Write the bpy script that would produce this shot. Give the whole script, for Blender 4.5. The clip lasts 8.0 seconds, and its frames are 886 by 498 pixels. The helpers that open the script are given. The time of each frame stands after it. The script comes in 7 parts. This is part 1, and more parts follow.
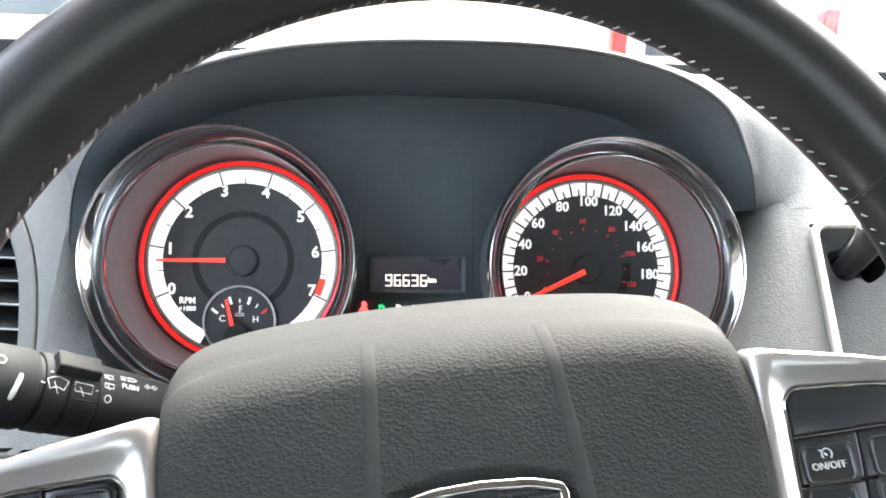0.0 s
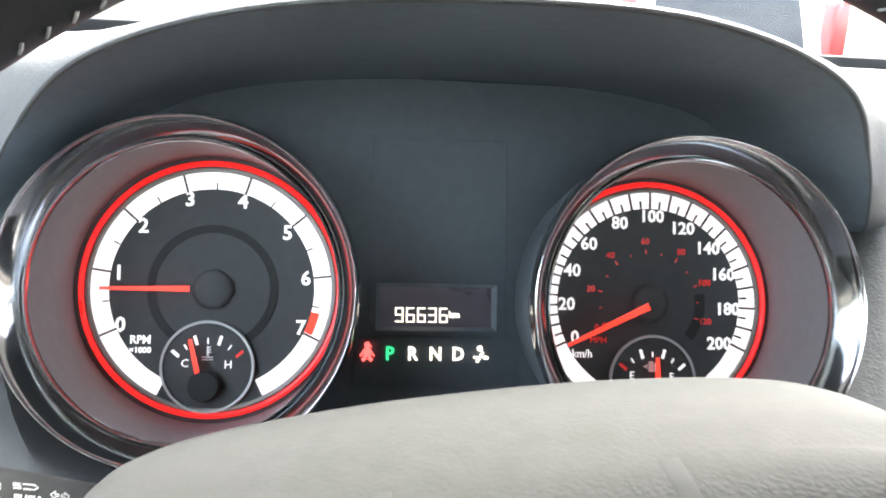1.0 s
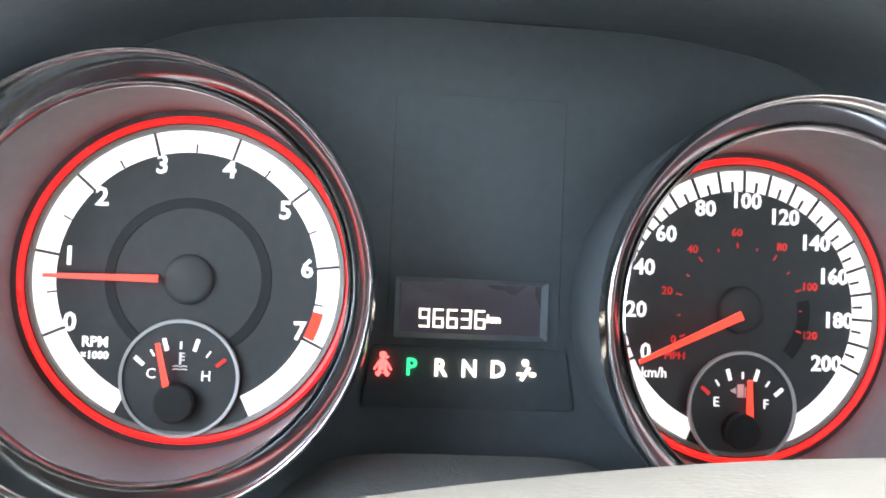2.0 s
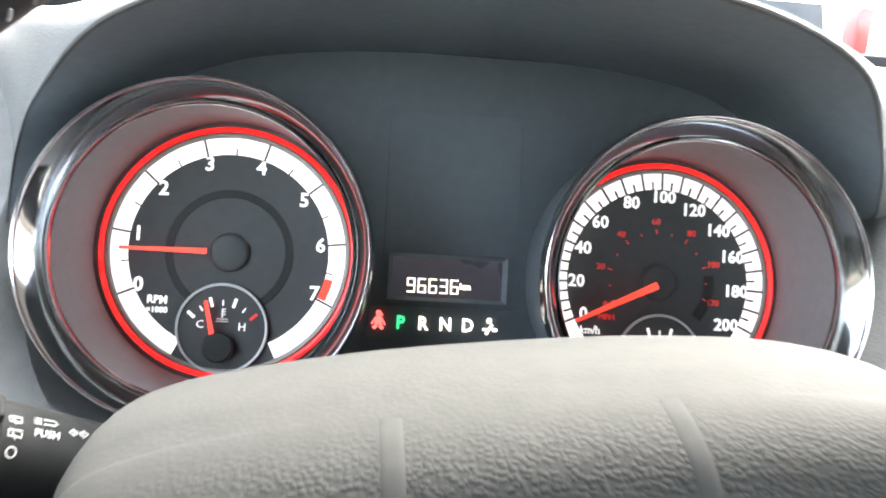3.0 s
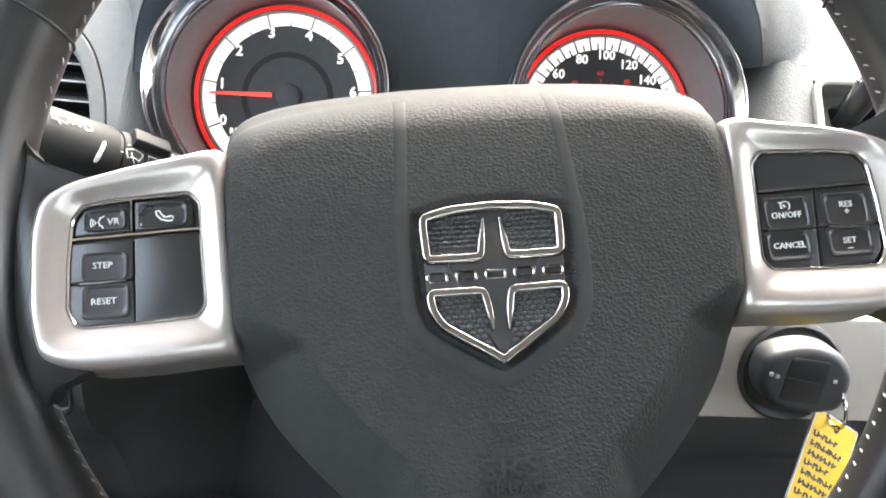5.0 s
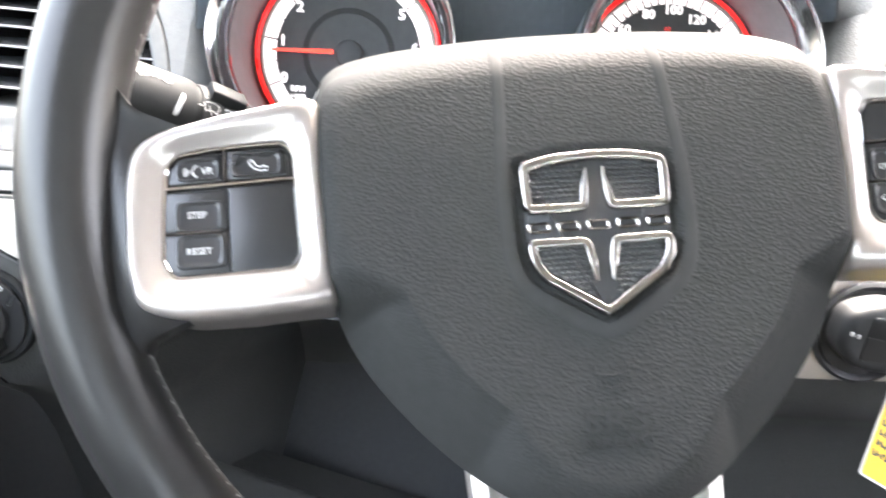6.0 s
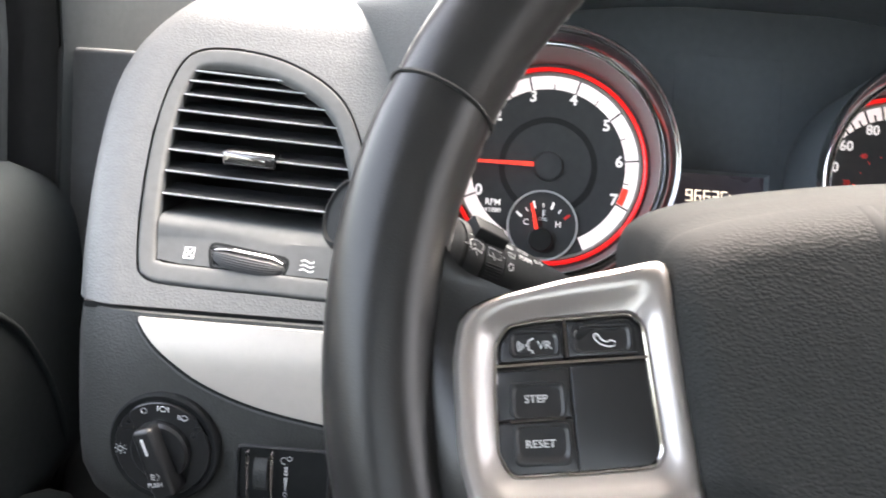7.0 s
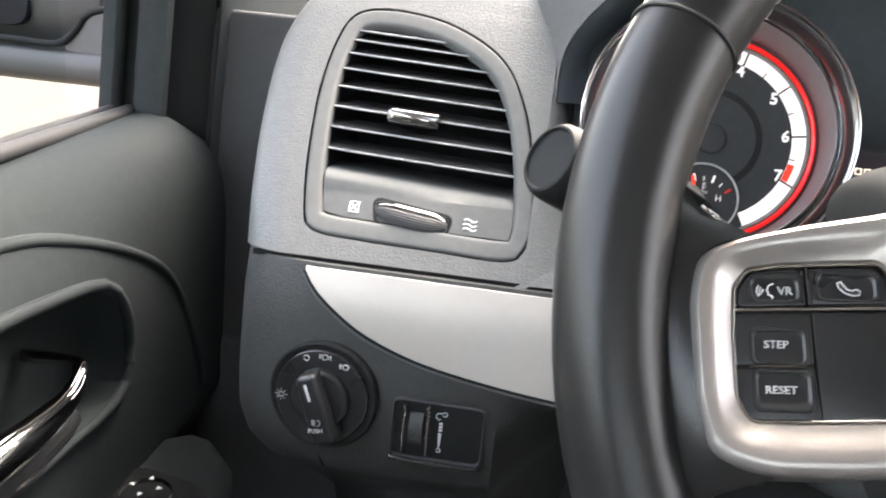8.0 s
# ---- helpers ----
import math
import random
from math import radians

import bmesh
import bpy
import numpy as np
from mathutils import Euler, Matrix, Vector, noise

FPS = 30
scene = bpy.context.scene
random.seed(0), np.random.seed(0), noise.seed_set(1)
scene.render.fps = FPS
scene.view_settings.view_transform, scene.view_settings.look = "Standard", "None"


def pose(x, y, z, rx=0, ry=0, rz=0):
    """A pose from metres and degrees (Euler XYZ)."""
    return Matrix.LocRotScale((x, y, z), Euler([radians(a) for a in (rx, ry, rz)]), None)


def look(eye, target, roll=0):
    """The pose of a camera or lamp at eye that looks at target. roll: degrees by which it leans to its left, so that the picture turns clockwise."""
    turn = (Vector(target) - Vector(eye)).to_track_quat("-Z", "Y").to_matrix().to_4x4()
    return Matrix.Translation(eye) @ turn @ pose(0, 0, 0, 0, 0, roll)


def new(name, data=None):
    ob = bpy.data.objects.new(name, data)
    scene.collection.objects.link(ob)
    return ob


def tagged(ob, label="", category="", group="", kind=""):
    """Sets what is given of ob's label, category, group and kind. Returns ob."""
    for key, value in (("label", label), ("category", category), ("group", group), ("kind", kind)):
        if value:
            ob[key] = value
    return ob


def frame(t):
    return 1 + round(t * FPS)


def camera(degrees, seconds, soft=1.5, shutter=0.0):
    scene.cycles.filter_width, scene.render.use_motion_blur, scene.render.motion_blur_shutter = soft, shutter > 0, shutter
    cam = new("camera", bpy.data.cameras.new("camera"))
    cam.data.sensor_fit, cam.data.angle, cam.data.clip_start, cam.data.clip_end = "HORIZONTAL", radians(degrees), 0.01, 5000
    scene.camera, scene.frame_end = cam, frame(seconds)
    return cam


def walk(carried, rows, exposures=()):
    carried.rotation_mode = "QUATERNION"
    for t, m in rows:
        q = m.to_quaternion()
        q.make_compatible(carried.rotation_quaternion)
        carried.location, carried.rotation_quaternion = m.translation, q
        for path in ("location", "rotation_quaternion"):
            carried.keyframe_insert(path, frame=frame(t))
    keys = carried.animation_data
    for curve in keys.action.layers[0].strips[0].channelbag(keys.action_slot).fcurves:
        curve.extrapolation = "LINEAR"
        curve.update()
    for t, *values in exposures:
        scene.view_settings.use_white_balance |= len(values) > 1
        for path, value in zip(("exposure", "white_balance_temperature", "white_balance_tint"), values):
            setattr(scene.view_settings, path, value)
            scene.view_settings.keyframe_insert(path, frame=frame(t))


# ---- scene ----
# Camera: seconds, eye (x right, y towards the bonnet, z up), yaw, pitch, roll
cam = camera(55.5, 8.0, 1.8, 0.25)
PATH = [
    (0.0, -0.0271, -0.4893, 1.2935, -4.87, -15.09, 2.34),
    (0.5, -0.0295, -0.4457, 1.2818, -5.15, -14.91, 2.52),
    (1.0, -0.0316, -0.3780, 1.2806, -5.02, -15.70, 3.05),
    (1.2, -0.0330, -0.3554, 1.2770, -4.82, -16.11, 3.33),
    (2.3, -0.0350, -0.2900, 1.2552, -4.16, -16.90, 4.53),
    (2.5, -0.0369, -0.3026, 1.2590, -4.24, -16.94, 4.69),
    (3.0, -0.0323, -0.3870, 1.2718, -4.24, -16.09, 4.80),
    (3.5, -0.0306, -0.4814, 1.2882, -3.92, -16.18, 4.59),
    (4.0, -0.0277, -0.5249, 1.2738, -3.91, -16.03, 4.32),
    (4.5, -0.0249, -0.5426, 1.2579, -3.23, -17.53, 3.94),
    (4.7, -0.0248, -0.5492, 1.2556, -3.04, -18.36, 3.79),
    (5.8, -0.0285, -0.5580, 1.2365, -2.31, -21.90, 3.33),
    (6.0, -0.0499, -0.5510, 1.2406, -1.41, -21.82, 3.30),
    (6.5, -0.1018, -0.5268, 1.2521, -0.28, -19.61, 3.70),
    (7.0, -0.1521, -0.4995, 1.2520, 1.26, -17.47, 4.09),
    (7.5, -0.1779, -0.4981, 1.2427, 3.76, -17.13, 4.64),
    (8.0, -0.1973, -0.5080, 1.2308, 6.44, -18.18, 5.36),
]
walk(cam, [(t, pose(x, y, z, 0, 0, yaw) @ pose(0, 0, 0, 90 + pitch) @ pose(0, 0, 0, 0, 0, roll)) for t, x, y, z, yaw, pitch, roll in PATH],
     [(0.0, 4.52, 6600, 11), (0.5, 4.44, 6600, 11), (2.0, 4.89, 6600, 11), (3.0, 4.79, 6700, 11), (3.5, 4.32, 6700, 11), (4.5, 4.34, 6850, 11), (5.8, 5.33, 6890, 16), (6.1, 5.29, 6890, 16), (6.5, 4.65, 6940, 16), (7.0, 4.17, 6990, 17), (8.0, 4.07, 7090, 16)])

# ---- world, sun, exposure ----
world = bpy.data.worlds.new("overcast_sky")
world.use_nodes = True
scene.world = world
wn, wl = world.node_tree.nodes, world.node_tree.links
sky = wn.new("ShaderNodeTexSky")
sky.sky_type, sky.sun_disc = "NISHITA", False
sky.sun_elevation, sky.sun_rotation = radians(50), radians(22)
sky.air_density, sky.dust_density = 1.0, 6.0
wn["Background"].inputs["Strength"].default_value = 0.19
haze = wn.new("ShaderNodeHueSaturation")
haze.inputs["Saturation"].default_value = 0.55
wl.new(sky.outputs["Color"], haze.inputs["Color"])
wl.new(haze.outputs["Color"], wn["Background"].inputs["Color"])

sun = new("sun", bpy.data.lights.new("sun", "SUN"))
sun.data.energy, sun.data.angle, sun.data.color = 0.17, radians(60), (1.0, 0.95, 0.88)
sun.matrix_world = look((1.7, 4.2, 5.9), (0, 0, 1.1))
scene.view_settings.exposure = 3.75


# ---- materials ----
def material(name, base=(0.5, 0.5, 0.5), rough=0.5, metal=0.0, grain=0.0, grain_size=600.0, kind="noise", vary=0.12, glow=None, glow_power=0.0, coat=0.0, spec=0.5, rough_vary=0.08, fade=None, stretch=None, relief=0.0004):
    """A procedural surface: base colour varied at two scales, roughness wear and fine relief."""
    m = bpy.data.materials.new(name)
    m.use_nodes = True
    n, l = m.node_tree.nodes, m.node_tree.links
    b = n["Principled BSDF"]
    b.inputs["Metallic"].default_value = metal
    b.inputs["Coat Weight"].default_value = coat
    b.inputs["Coat Roughness"].default_value = 0.08
    b.inputs["Specular IOR Level"].default_value = spec
    where = n.new("ShaderNodeTexCoord")
    big, fine = n.new("ShaderNodeTexNoise"), n.new("ShaderNodeTexNoise")
    big.inputs["Scale"].default_value, big.inputs["Detail"].default_value = 9.0, 4.0
    fine.inputs["Scale"].default_value, fine.inputs["Detail"].default_value = 180.0, 3.0
    for t in (big, fine):
        l.new(where.outputs["Object"], t.inputs["Vector"])
    mix = n.new("ShaderNodeMath")
    mix.operation = "ADD"
    l.new(big.outputs["Fac"], mix.inputs[0]), l.new(fine.outputs["Fac"], mix.inputs[1])
    ramp = n.new("ShaderNodeMapRange")
    ramp.inputs["From Min"].default_value, ramp.inputs["From Max"].default_value = 0.6, 1.4
    ramp.inputs["To Min"].default_value, ramp.inputs["To Max"].default_value = 1 - vary, 1 + vary
    l.new(mix.outputs[0], ramp.inputs["Value"])
    tint = n.new("ShaderNodeVectorMath")
    tint.operation = "SCALE"
    tint.inputs[0].default_value = base
    l.new(ramp.outputs["Result"], tint.inputs["Scale"])
    l.new(tint.outputs[0], b.inputs["Base Color"])
    rr = n.new("ShaderNodeMapRange")
    rr.inputs["From Min"].default_value, rr.inputs["From Max"].default_value = 0.3, 0.7
    rr.inputs["To Min"].default_value, rr.inputs["To Max"].default_value = max(0.02, rough - rough_vary), rough + rough_vary
    l.new(big.outputs["Fac"], rr.inputs["Value"])
    l.new(rr.outputs["Result"], b.inputs["Roughness"])
    if grain:
        if kind == "leather":
            tex = n.new("ShaderNodeTexVoronoi")
            tex.feature = "F1"
            tex.inputs["Scale"].default_value = grain_size
            warp = n.new("ShaderNodeTexNoise")
            warp.inputs["Scale"].default_value = grain_size * 0.5
            add = n.new("ShaderNodeVectorMath")
            add.operation = "MULTIPLY_ADD"
            add.inputs[1].default_value = (0.9 / grain_size,) * 3
            run_in = where.outputs["Object"]
            if stretch:
                wide = n.new("ShaderNodeVectorMath")
                wide.operation = "MULTIPLY"
                wide.inputs[1].default_value = stretch
                l.new(run_in, wide.inputs[0])
                run_in = wide.outputs[0]
            l.new(run_in, warp.inputs["Vector"])
            l.new(warp.outputs["Color"], add.inputs[0]), l.new(run_in, add.inputs[2])
            l.new(add.outputs[0], tex.inputs["Vector"])
            edge = n.new("ShaderNodeMapRange")
            edge.interpolation_type = "SMOOTHSTEP"
            edge.inputs["From Min"].default_value, edge.inputs["From Max"].default_value = 0.75, 0.15
            l.new(tex.outputs["Distance"], edge.inputs["Value"])
            height = edge.outputs["Result"]
        else:
            tex = n.new("ShaderNodeTexNoise")
            tex.inputs["Scale"].default_value, tex.inputs["Detail"].default_value = grain_size, 3.0
            l.new(where.outputs["Object"], tex.inputs["Vector"])
            height = tex.outputs["Fac"]
        bump = n.new("ShaderNodeBump")
        bump.inputs["Strength"].default_value, bump.inputs["Distance"].default_value = min(1.0, grain), relief
        l.new(height, bump.inputs["Height"])
        if fade:
            # moulded grain that runs out towards the rounded rear edge
            axes, run = n.new("ShaderNodeSeparateXYZ"), n.new("ShaderNodeMapRange")
            l.new(where.outputs["Object"], axes.inputs[0]), l.new(axes.outputs["Y"], run.inputs["Value"])
            run.inputs["From Min"].default_value, run.inputs["From Max"].default_value = fade
            run.inputs["To Min"].default_value, run.inputs["To Max"].default_value = min(1.0, grain), min(1.0, grain) * 0.18
            l.new(run.outputs["Result"], bump.inputs["Strength"])
        l.new(bump.outputs["Normal"], b.inputs["Normal"])
    if glow:
        b.inputs["Emission Color"].default_value = (*glow, 1)
        b.inputs["Emission Strength"].default_value = glow_power
    return m


M_VINYL = material("grained_vinyl", (0.0270, 0.0283, 0.0276), 0.70, grain=0.9, grain_size=900, kind="leather", spec=0.035, fade=(0.007, 0.0165), stretch=(0.75, 1.0, 1.0), relief=0.00021)
M_SMOOTH_VINYL = material("smooth_vinyl", (0.0225, 0.024, 0.0231), 0.58, spec=0.16, grain=0.1, grain_size=1500)
M_LEATHER = material("rim_leather", (0.0155, 0.0155, 0.0152), 0.32, grain=0.08, grain_size=1500, kind="leather", spec=0.38, rough_vary=0.05)
M_DASH = material("dash_plastic", (0.092, 0.096, 0.095), 0.54, grain=0.26, grain_size=700, kind="leather", spec=0.4)
M_DASH_SMOOTH = material("vent_frame_plastic", (0.086, 0.090, 0.089), 0.62, spec=0.25, grain=0.12, grain_size=1800)
M_LOWER = material("lower_dash_plastic", (0.040, 0.0425, 0.041), 0.58, grain=0.3, grain_size=700, kind="leather", spec=0.35)
M_STALK = material("stalk_plastic", (0.0165, 0.0178, 0.0182), 0.58, grain=0.12, grain_size=1600, spec=0.08)
M_BLACK = material("black_plastic", (0.031, 0.033, 0.034), 0.5, grain=0.15, grain_size=1400, spec=0.35)
M_HOOD = material("visor_plastic", (0.150, 0.178, 0.200), 0.6, grain=0.2, grain_size=900, spec=0.35)
M_MOULD = material("smooth_moulding", (0.031, 0.0325, 0.0318), 0.72, grain=0.05, grain_size=1500, spec=0.03)
M_MESH = material("emblem_mesh", (0.060, 0.063, 0.062), 0.35, spec=0.5)
M_PANEL = material("panel_plastic", (0.068, 0.081, 0.091), 0.55, grain=0.1, grain_size=1400, spec=0.35)
M_GLOSS = material("gloss_black", (0.013, 0.0143, 0.0152), 0.22, spec=0.5)
M_BUTTON = material("button_rubber", (0.014, 0.015, 0.0155), 0.3, grain=0.05, grain_size=2000, spec=0.5)
M_LEGEND = material("printed_legend", (0.50, 0.51, 0.50), 0.5, vary=0.04)
M_DIAL = material("dial_face", (0.044, 0.047, 0.048), 0.55, spec=0.25)
# black of the small hubs, also used as shade in the dial grooves
M_HUB_GROOVE = material("dial_hub_groove_shade", (0.018, 0.0195, 0.0195), 0.5, spec=0.2)
M_CONE = material("gauge_cone", (0.165, 0.150, 0.153), 0.5, grain=0.06, grain_size=2500)
M_GREYRING = material("olive_grey_ring", (0.20, 0.195, 0.175), 0.5, vary=0.05)
M_SILVER = material("satin_silver", (0.41, 0.386, 0.360), 0.34, metal=0.75, grain=0.03, grain_size=3000, vary=0.04, rough_vary=0.04)
M_TRIM = material("silver_trim", (0.47, 0.44, 0.395), 0.45, metal=0.3, grain=0.04, grain_size=3000, vary=0.04)
M_CHROME = material("chrome", (0.58, 0.565, 0.55), 0.06, metal=1.0, vary=0.03, rough_vary=0.03)
M_BADGE = material("badge_chrome", (0.41, 0.395, 0.38), 0.09, metal=1.0, vary=0.04, rough_vary=0.03)
M_RIM = material("gauge_rim_chrome", (0.66, 0.66, 0.67), 0.12, metal=1.0, vary=0.04, rough_vary=0.03)
# rim chrome with the visor's dark reflection put into its colour
M_RIM_DARK = material("rim_chrome_dark", (0.36, 0.365, 0.37), 0.10, metal=1.0, vary=0.04, rough_vary=0.03)
M_VOID = material("dark_duct", (0.015, 0.0165, 0.0168), 0.7, spec=0.1)
M_DARKCHROME = material("dark_chrome", (0.30, 0.30, 0.31), 0.14, metal=1.0, vary=0.04)
# pale grey for the glint painted along black slats
M_SLAT_GLINT = material("slat_glint", (0.30, 0.31, 0.32), 0.35)
M_MARK = material("printed_mark", (0.75, 0.76, 0.75), 0.5, vary=0.03)
M_MARKDIM = material("printed_mark_dim", (0.42, 0.43, 0.42), 0.5, vary=0.05)
M_BAND = material("lit_white_band", (0.8, 0.78, 0.78), 0.4, glow=(1.0, 0.92, 0.93), glow_power=0.043, vary=0.02)
M_DIGIT = material("lit_white_digit", (0.8, 0.8, 0.8), 0.4, glow=(1, 1, 1), glow_power=0.035, vary=0.02)
M_REDRING = material("lit_red_ring", (0.7, 0.02, 0.02), 0.3, glow=(1.0, 0.015, 0.012), glow_power=0.052, vary=0.05)
M_NEEDLE = material("lit_needle", (0.8, 0.05, 0.03), 0.35, glow=(1.0, 0.04, 0.02), glow_power=0.065, vary=0.03)
M_REDMARK = material("red_mark", (0.5, 0.03, 0.02), 0.4, glow=(1.0, 0.03, 0.03), glow_power=0.018, vary=0.03)
M_REDLAMP = material("lit_red_telltale", (0.7, 0.05, 0.04), 0.4, glow=(1.0, 0.10, 0.09), glow_power=0.13, vary=0.02)
M_GREENLAMP = material("lit_green_letter", (0.05, 0.5, 0.2), 0.4, glow=(0.03, 0.75, 0.25), glow_power=0.07, vary=0.02)
M_AMBERLAMP = material("lit_warm_letter", (0.8, 0.72, 0.55), 0.4, glow=(1.0, 0.92, 0.78), glow_power=0.10, vary=0.02)
M_LCD = material("lcd_glass", (0.06, 0.058, 0.068), 0.3, glow=(0.1, 0.09, 0.12), glow_power=0.01)
M_STITCH = material("stitch_thread", (0.29, 0.29, 0.285), 0.7)
M_YELLOW = material("yellow_tag", (0.46, 0.30, 0.004), 0.5, vary=0.04)
M_INK = material("black_ink", (0.02, 0.02, 0.02), 0.5)
M_DOOR = material("door_vinyl", (0.0195, 0.0238, 0.0250), 0.72, grain=0.08, grain_size=900, kind="leather", spec=0.03)
M_PILLAR = material("pillar_fabric", (0.026, 0.0305, 0.0315), 0.85, grain=0.3, grain_size=1500, spec=0.1)
# pale, so that the unseen roof and rear lining bounce light forward
M_TAN = material("cabin_lining", (0.60, 0.595, 0.58), 0.85, grain=0.3, grain_size=800)
# dark, so that the unseen walls send little light back
M_CLOTH = material("dark_cabin_trim", (0.050, 0.052, 0.054), 0.9, grain=0.4, grain_size=700, spec=0.1)
M_CARPET = material("carpet", (0.040, 0.043, 0.045), 0.95, grain=0.6, grain_size=700)
# door vinyl with shade put into its colour
M_DOOR_SHADE = material("shaded_door_vinyl", (0.0165, 0.0212, 0.0218), 0.8, grain=0.1, grain_size=900, spec=0.12)
M_RUBBER = material("seal_rubber", (0.02, 0.021, 0.022), 0.65, grain=0.1, grain_size=1200, spec=0.2)
M_CONCRETE = material("yard_concrete", (0.064, 0.057, 0.048), 0.95, spec=0.03, grain=0.5, grain_size=60, vary=0.28)
M_WHITECAR = material("white_car_paint", (0.75, 0.75, 0.74), 0.25, coat=0.6, vary=0.02)
M_GREYCAR = material("grey_car_paint", (0.10, 0.115, 0.13), 0.25, metal=0.3, coat=0.6, vary=0.04)
M_SILVERCAR = material("silver_car_paint", (0.42, 0.43, 0.44), 0.3, metal=0.5, coat=0.6, vary=0.03)
M_MIRROR = material("mirror_plastic", (0.034, 0.0355, 0.035), 0.45, grain=0.1, grain_size=900)
M_CARGLASS = material("car_glass", (0.06, 0.065, 0.07), 0.08)
# dark base colour replaces the mirror's reflection of the car side
M_MIRROR_DARK = material("mirror_dark_reflection", (0.012, 0.014, 0.018), 0.1, spec=0.15)
M_TAIL = material("tail_lamp", (0.55, 0.03, 0.03), 0.15)
M_TYRE = material("tyre", (0.02, 0.02, 0.02), 0.85)


def glass_material():
    m = bpy.data.materials.new("clear_glass")
    m.use_nodes = True
    n, l = m.node_tree.nodes, m.node_tree.links
    out = n["Material Output"]
    clear, gloss, mix, fres, curve = n.new("ShaderNodeBsdfTransparent"), n.new("ShaderNodeBsdfGlossy"), n.new("ShaderNodeMixShader"), n.new("ShaderNodeLayerWeight"), n.new("ShaderNodeMath")
    clear.inputs["Color"].default_value = (0.93, 0.96, 0.95, 1)
    gloss.inputs["Roughness"].default_value = 0.02
    fres.inputs["Blend"].default_value = 0.5
    curve.operation = "POWER"
    curve.inputs[1].default_value = 4.0
    l.new(fres.outputs["Facing"], curve.inputs[0]), l.new(curve.outputs[0], mix.inputs[0]), l.new(clear.outputs[0], mix.inputs[1]), l.new(gloss.outputs[0], mix.inputs[2])
    l.new(mix.outputs[0], out.inputs["Surface"])
    return m


M_GLASS = glass_material()


# ---- mesh helpers ----
def link_mesh(name, bm, mat, smooth=True):
    me = bpy.data.meshes.new(name)
    bmesh.ops.recalc_face_normals(bm, faces=bm.faces[:])
    bm.to_mesh(me)
    bm.free()
    for p in me.polygons:
        p.use_smooth = smooth
    if smooth:
        me.set_sharp_from_angle(angle=radians(38))
    me.materials.append(mat)
    return new(name, me)


def part(name, bm, mat, parent, label="", smooth=True):
    ob = link_mesh(name, bm, mat, smooth)
    ob.parent = parent
    if label:
        tagged(ob, label)
    return ob


# the car's own frame: its dashboard axes lean 5 degrees to the level ground
CAR = pose(0, 0, 1.15) @ pose(0, 0, 0, -5) @ pose(0, 0, -1.15)


def thing(name, m, label, category, group="", kind="", base=CAR):
    ob = new(name)
    ob.empty_display_size = 0.02
    ob.matrix_world = base @ m
    return tagged(ob, label, category, group, kind)


def solid(name, bm, mat, label, category, kind="", group="", smooth=True, base=CAR):
    ob = link_mesh(name, bm, mat, smooth)
    ob.matrix_world = base
    return tagged(ob, label, category, group, kind)


def spline(points, n, closed=False):
    """Evenly spaced points on a smooth curve through the given ones."""
    P = [Vector(p) for p in points]
    k, out = len(P), []
    spans = k if closed else k - 1
    for s in range(spans):
        a, b, c, d = (P[(s + o) % k] if closed else P[min(max(s + o, 0), k - 1)] for o in (-1, 0, 1, 2))
        for j in range(24):
            t = j / 24
            out.append(0.5 * (2 * b + (c - a) * t + (2 * a - 5 * b + 4 * c - d) * t * t + (3 * b - a - 3 * c + d) * t ** 3))
    out.append(P[0] if closed else P[-1])
    length = [0.0]
    for p, q in zip(out, out[1:]):
        length.append(length[-1] + (q - p).length)
    res, i = [], 0
    count = n if closed else n - 1
    for j in range(n):
        want = length[-1] * j / count
        while i < len(length) - 2 and length[i + 1] < want:
            i += 1
        f = (want - length[i]) / max(1e-9, length[i + 1] - length[i])
        res.append(out[i].lerp(out[i + 1], f))
    return res


def fillet(poly, r, n=5):
    """A closed outline (x, z) with rounded corners."""
    P, out = [Vector(p) for p in poly], []
    for i, p in enumerate(P):
        a, b = P[i - 1] - p, P[(i + 1) % len(P)] - p
        rr = r[i] if isinstance(r, (list, tuple)) else r
        half = a.angle(b) / 2
        cut = min(rr / math.tan(half), a.length * 0.49, b.length * 0.49)
        s, e = p + a.normalized() * cut, p + b.normalized() * cut
        for j in range(n + 1):
            t = j / n
            out.append((1 - t) ** 2 * s + 2 * t * (1 - t) * p + t * t * e)
    return out


def box_outline(x0, z0, x1, z1, r, n=5):
    return fillet([(x0, z0), (x1, z0), (x1, z1), (x0, z1)], r, n)


def loft(bm, rows, closed=True, cap_first=False, cap_last=False):
    """Skin through rows of 3D points."""
    V = [[bm.verts.new(p) for p in row] for row in rows]
    n = len(V[0])
    for a, b in zip(V, V[1:]):
        for i in range(n if closed else n - 1):
            j = (i + 1) % n
            bm.faces.new((a[i], a[j], b[j], b[i]))
    if cap_first:
        bm.faces.new(V[0][::-1])
    if cap_last:
        bm.faces.new(V[-1])
    return V


def shrink(outline, d):
    """The outline moved inwards by d."""
    P, out = [Vector(p) for p in outline], []
    area = sum(P[i - 1].x * P[i].y - P[i].x * P[i - 1].y for i in range(len(P)))
    s = 1 if area > 0 else -1
    for i, p in enumerate(P):
        t = P[(i + 1) % len(P)] - P[i - 1]
        if t.length < 1e-9:
            t = Vector((1, 0))
        t.normalize()
        out.append(p + s * d * Vector((-t.y, t.x)))
    return out


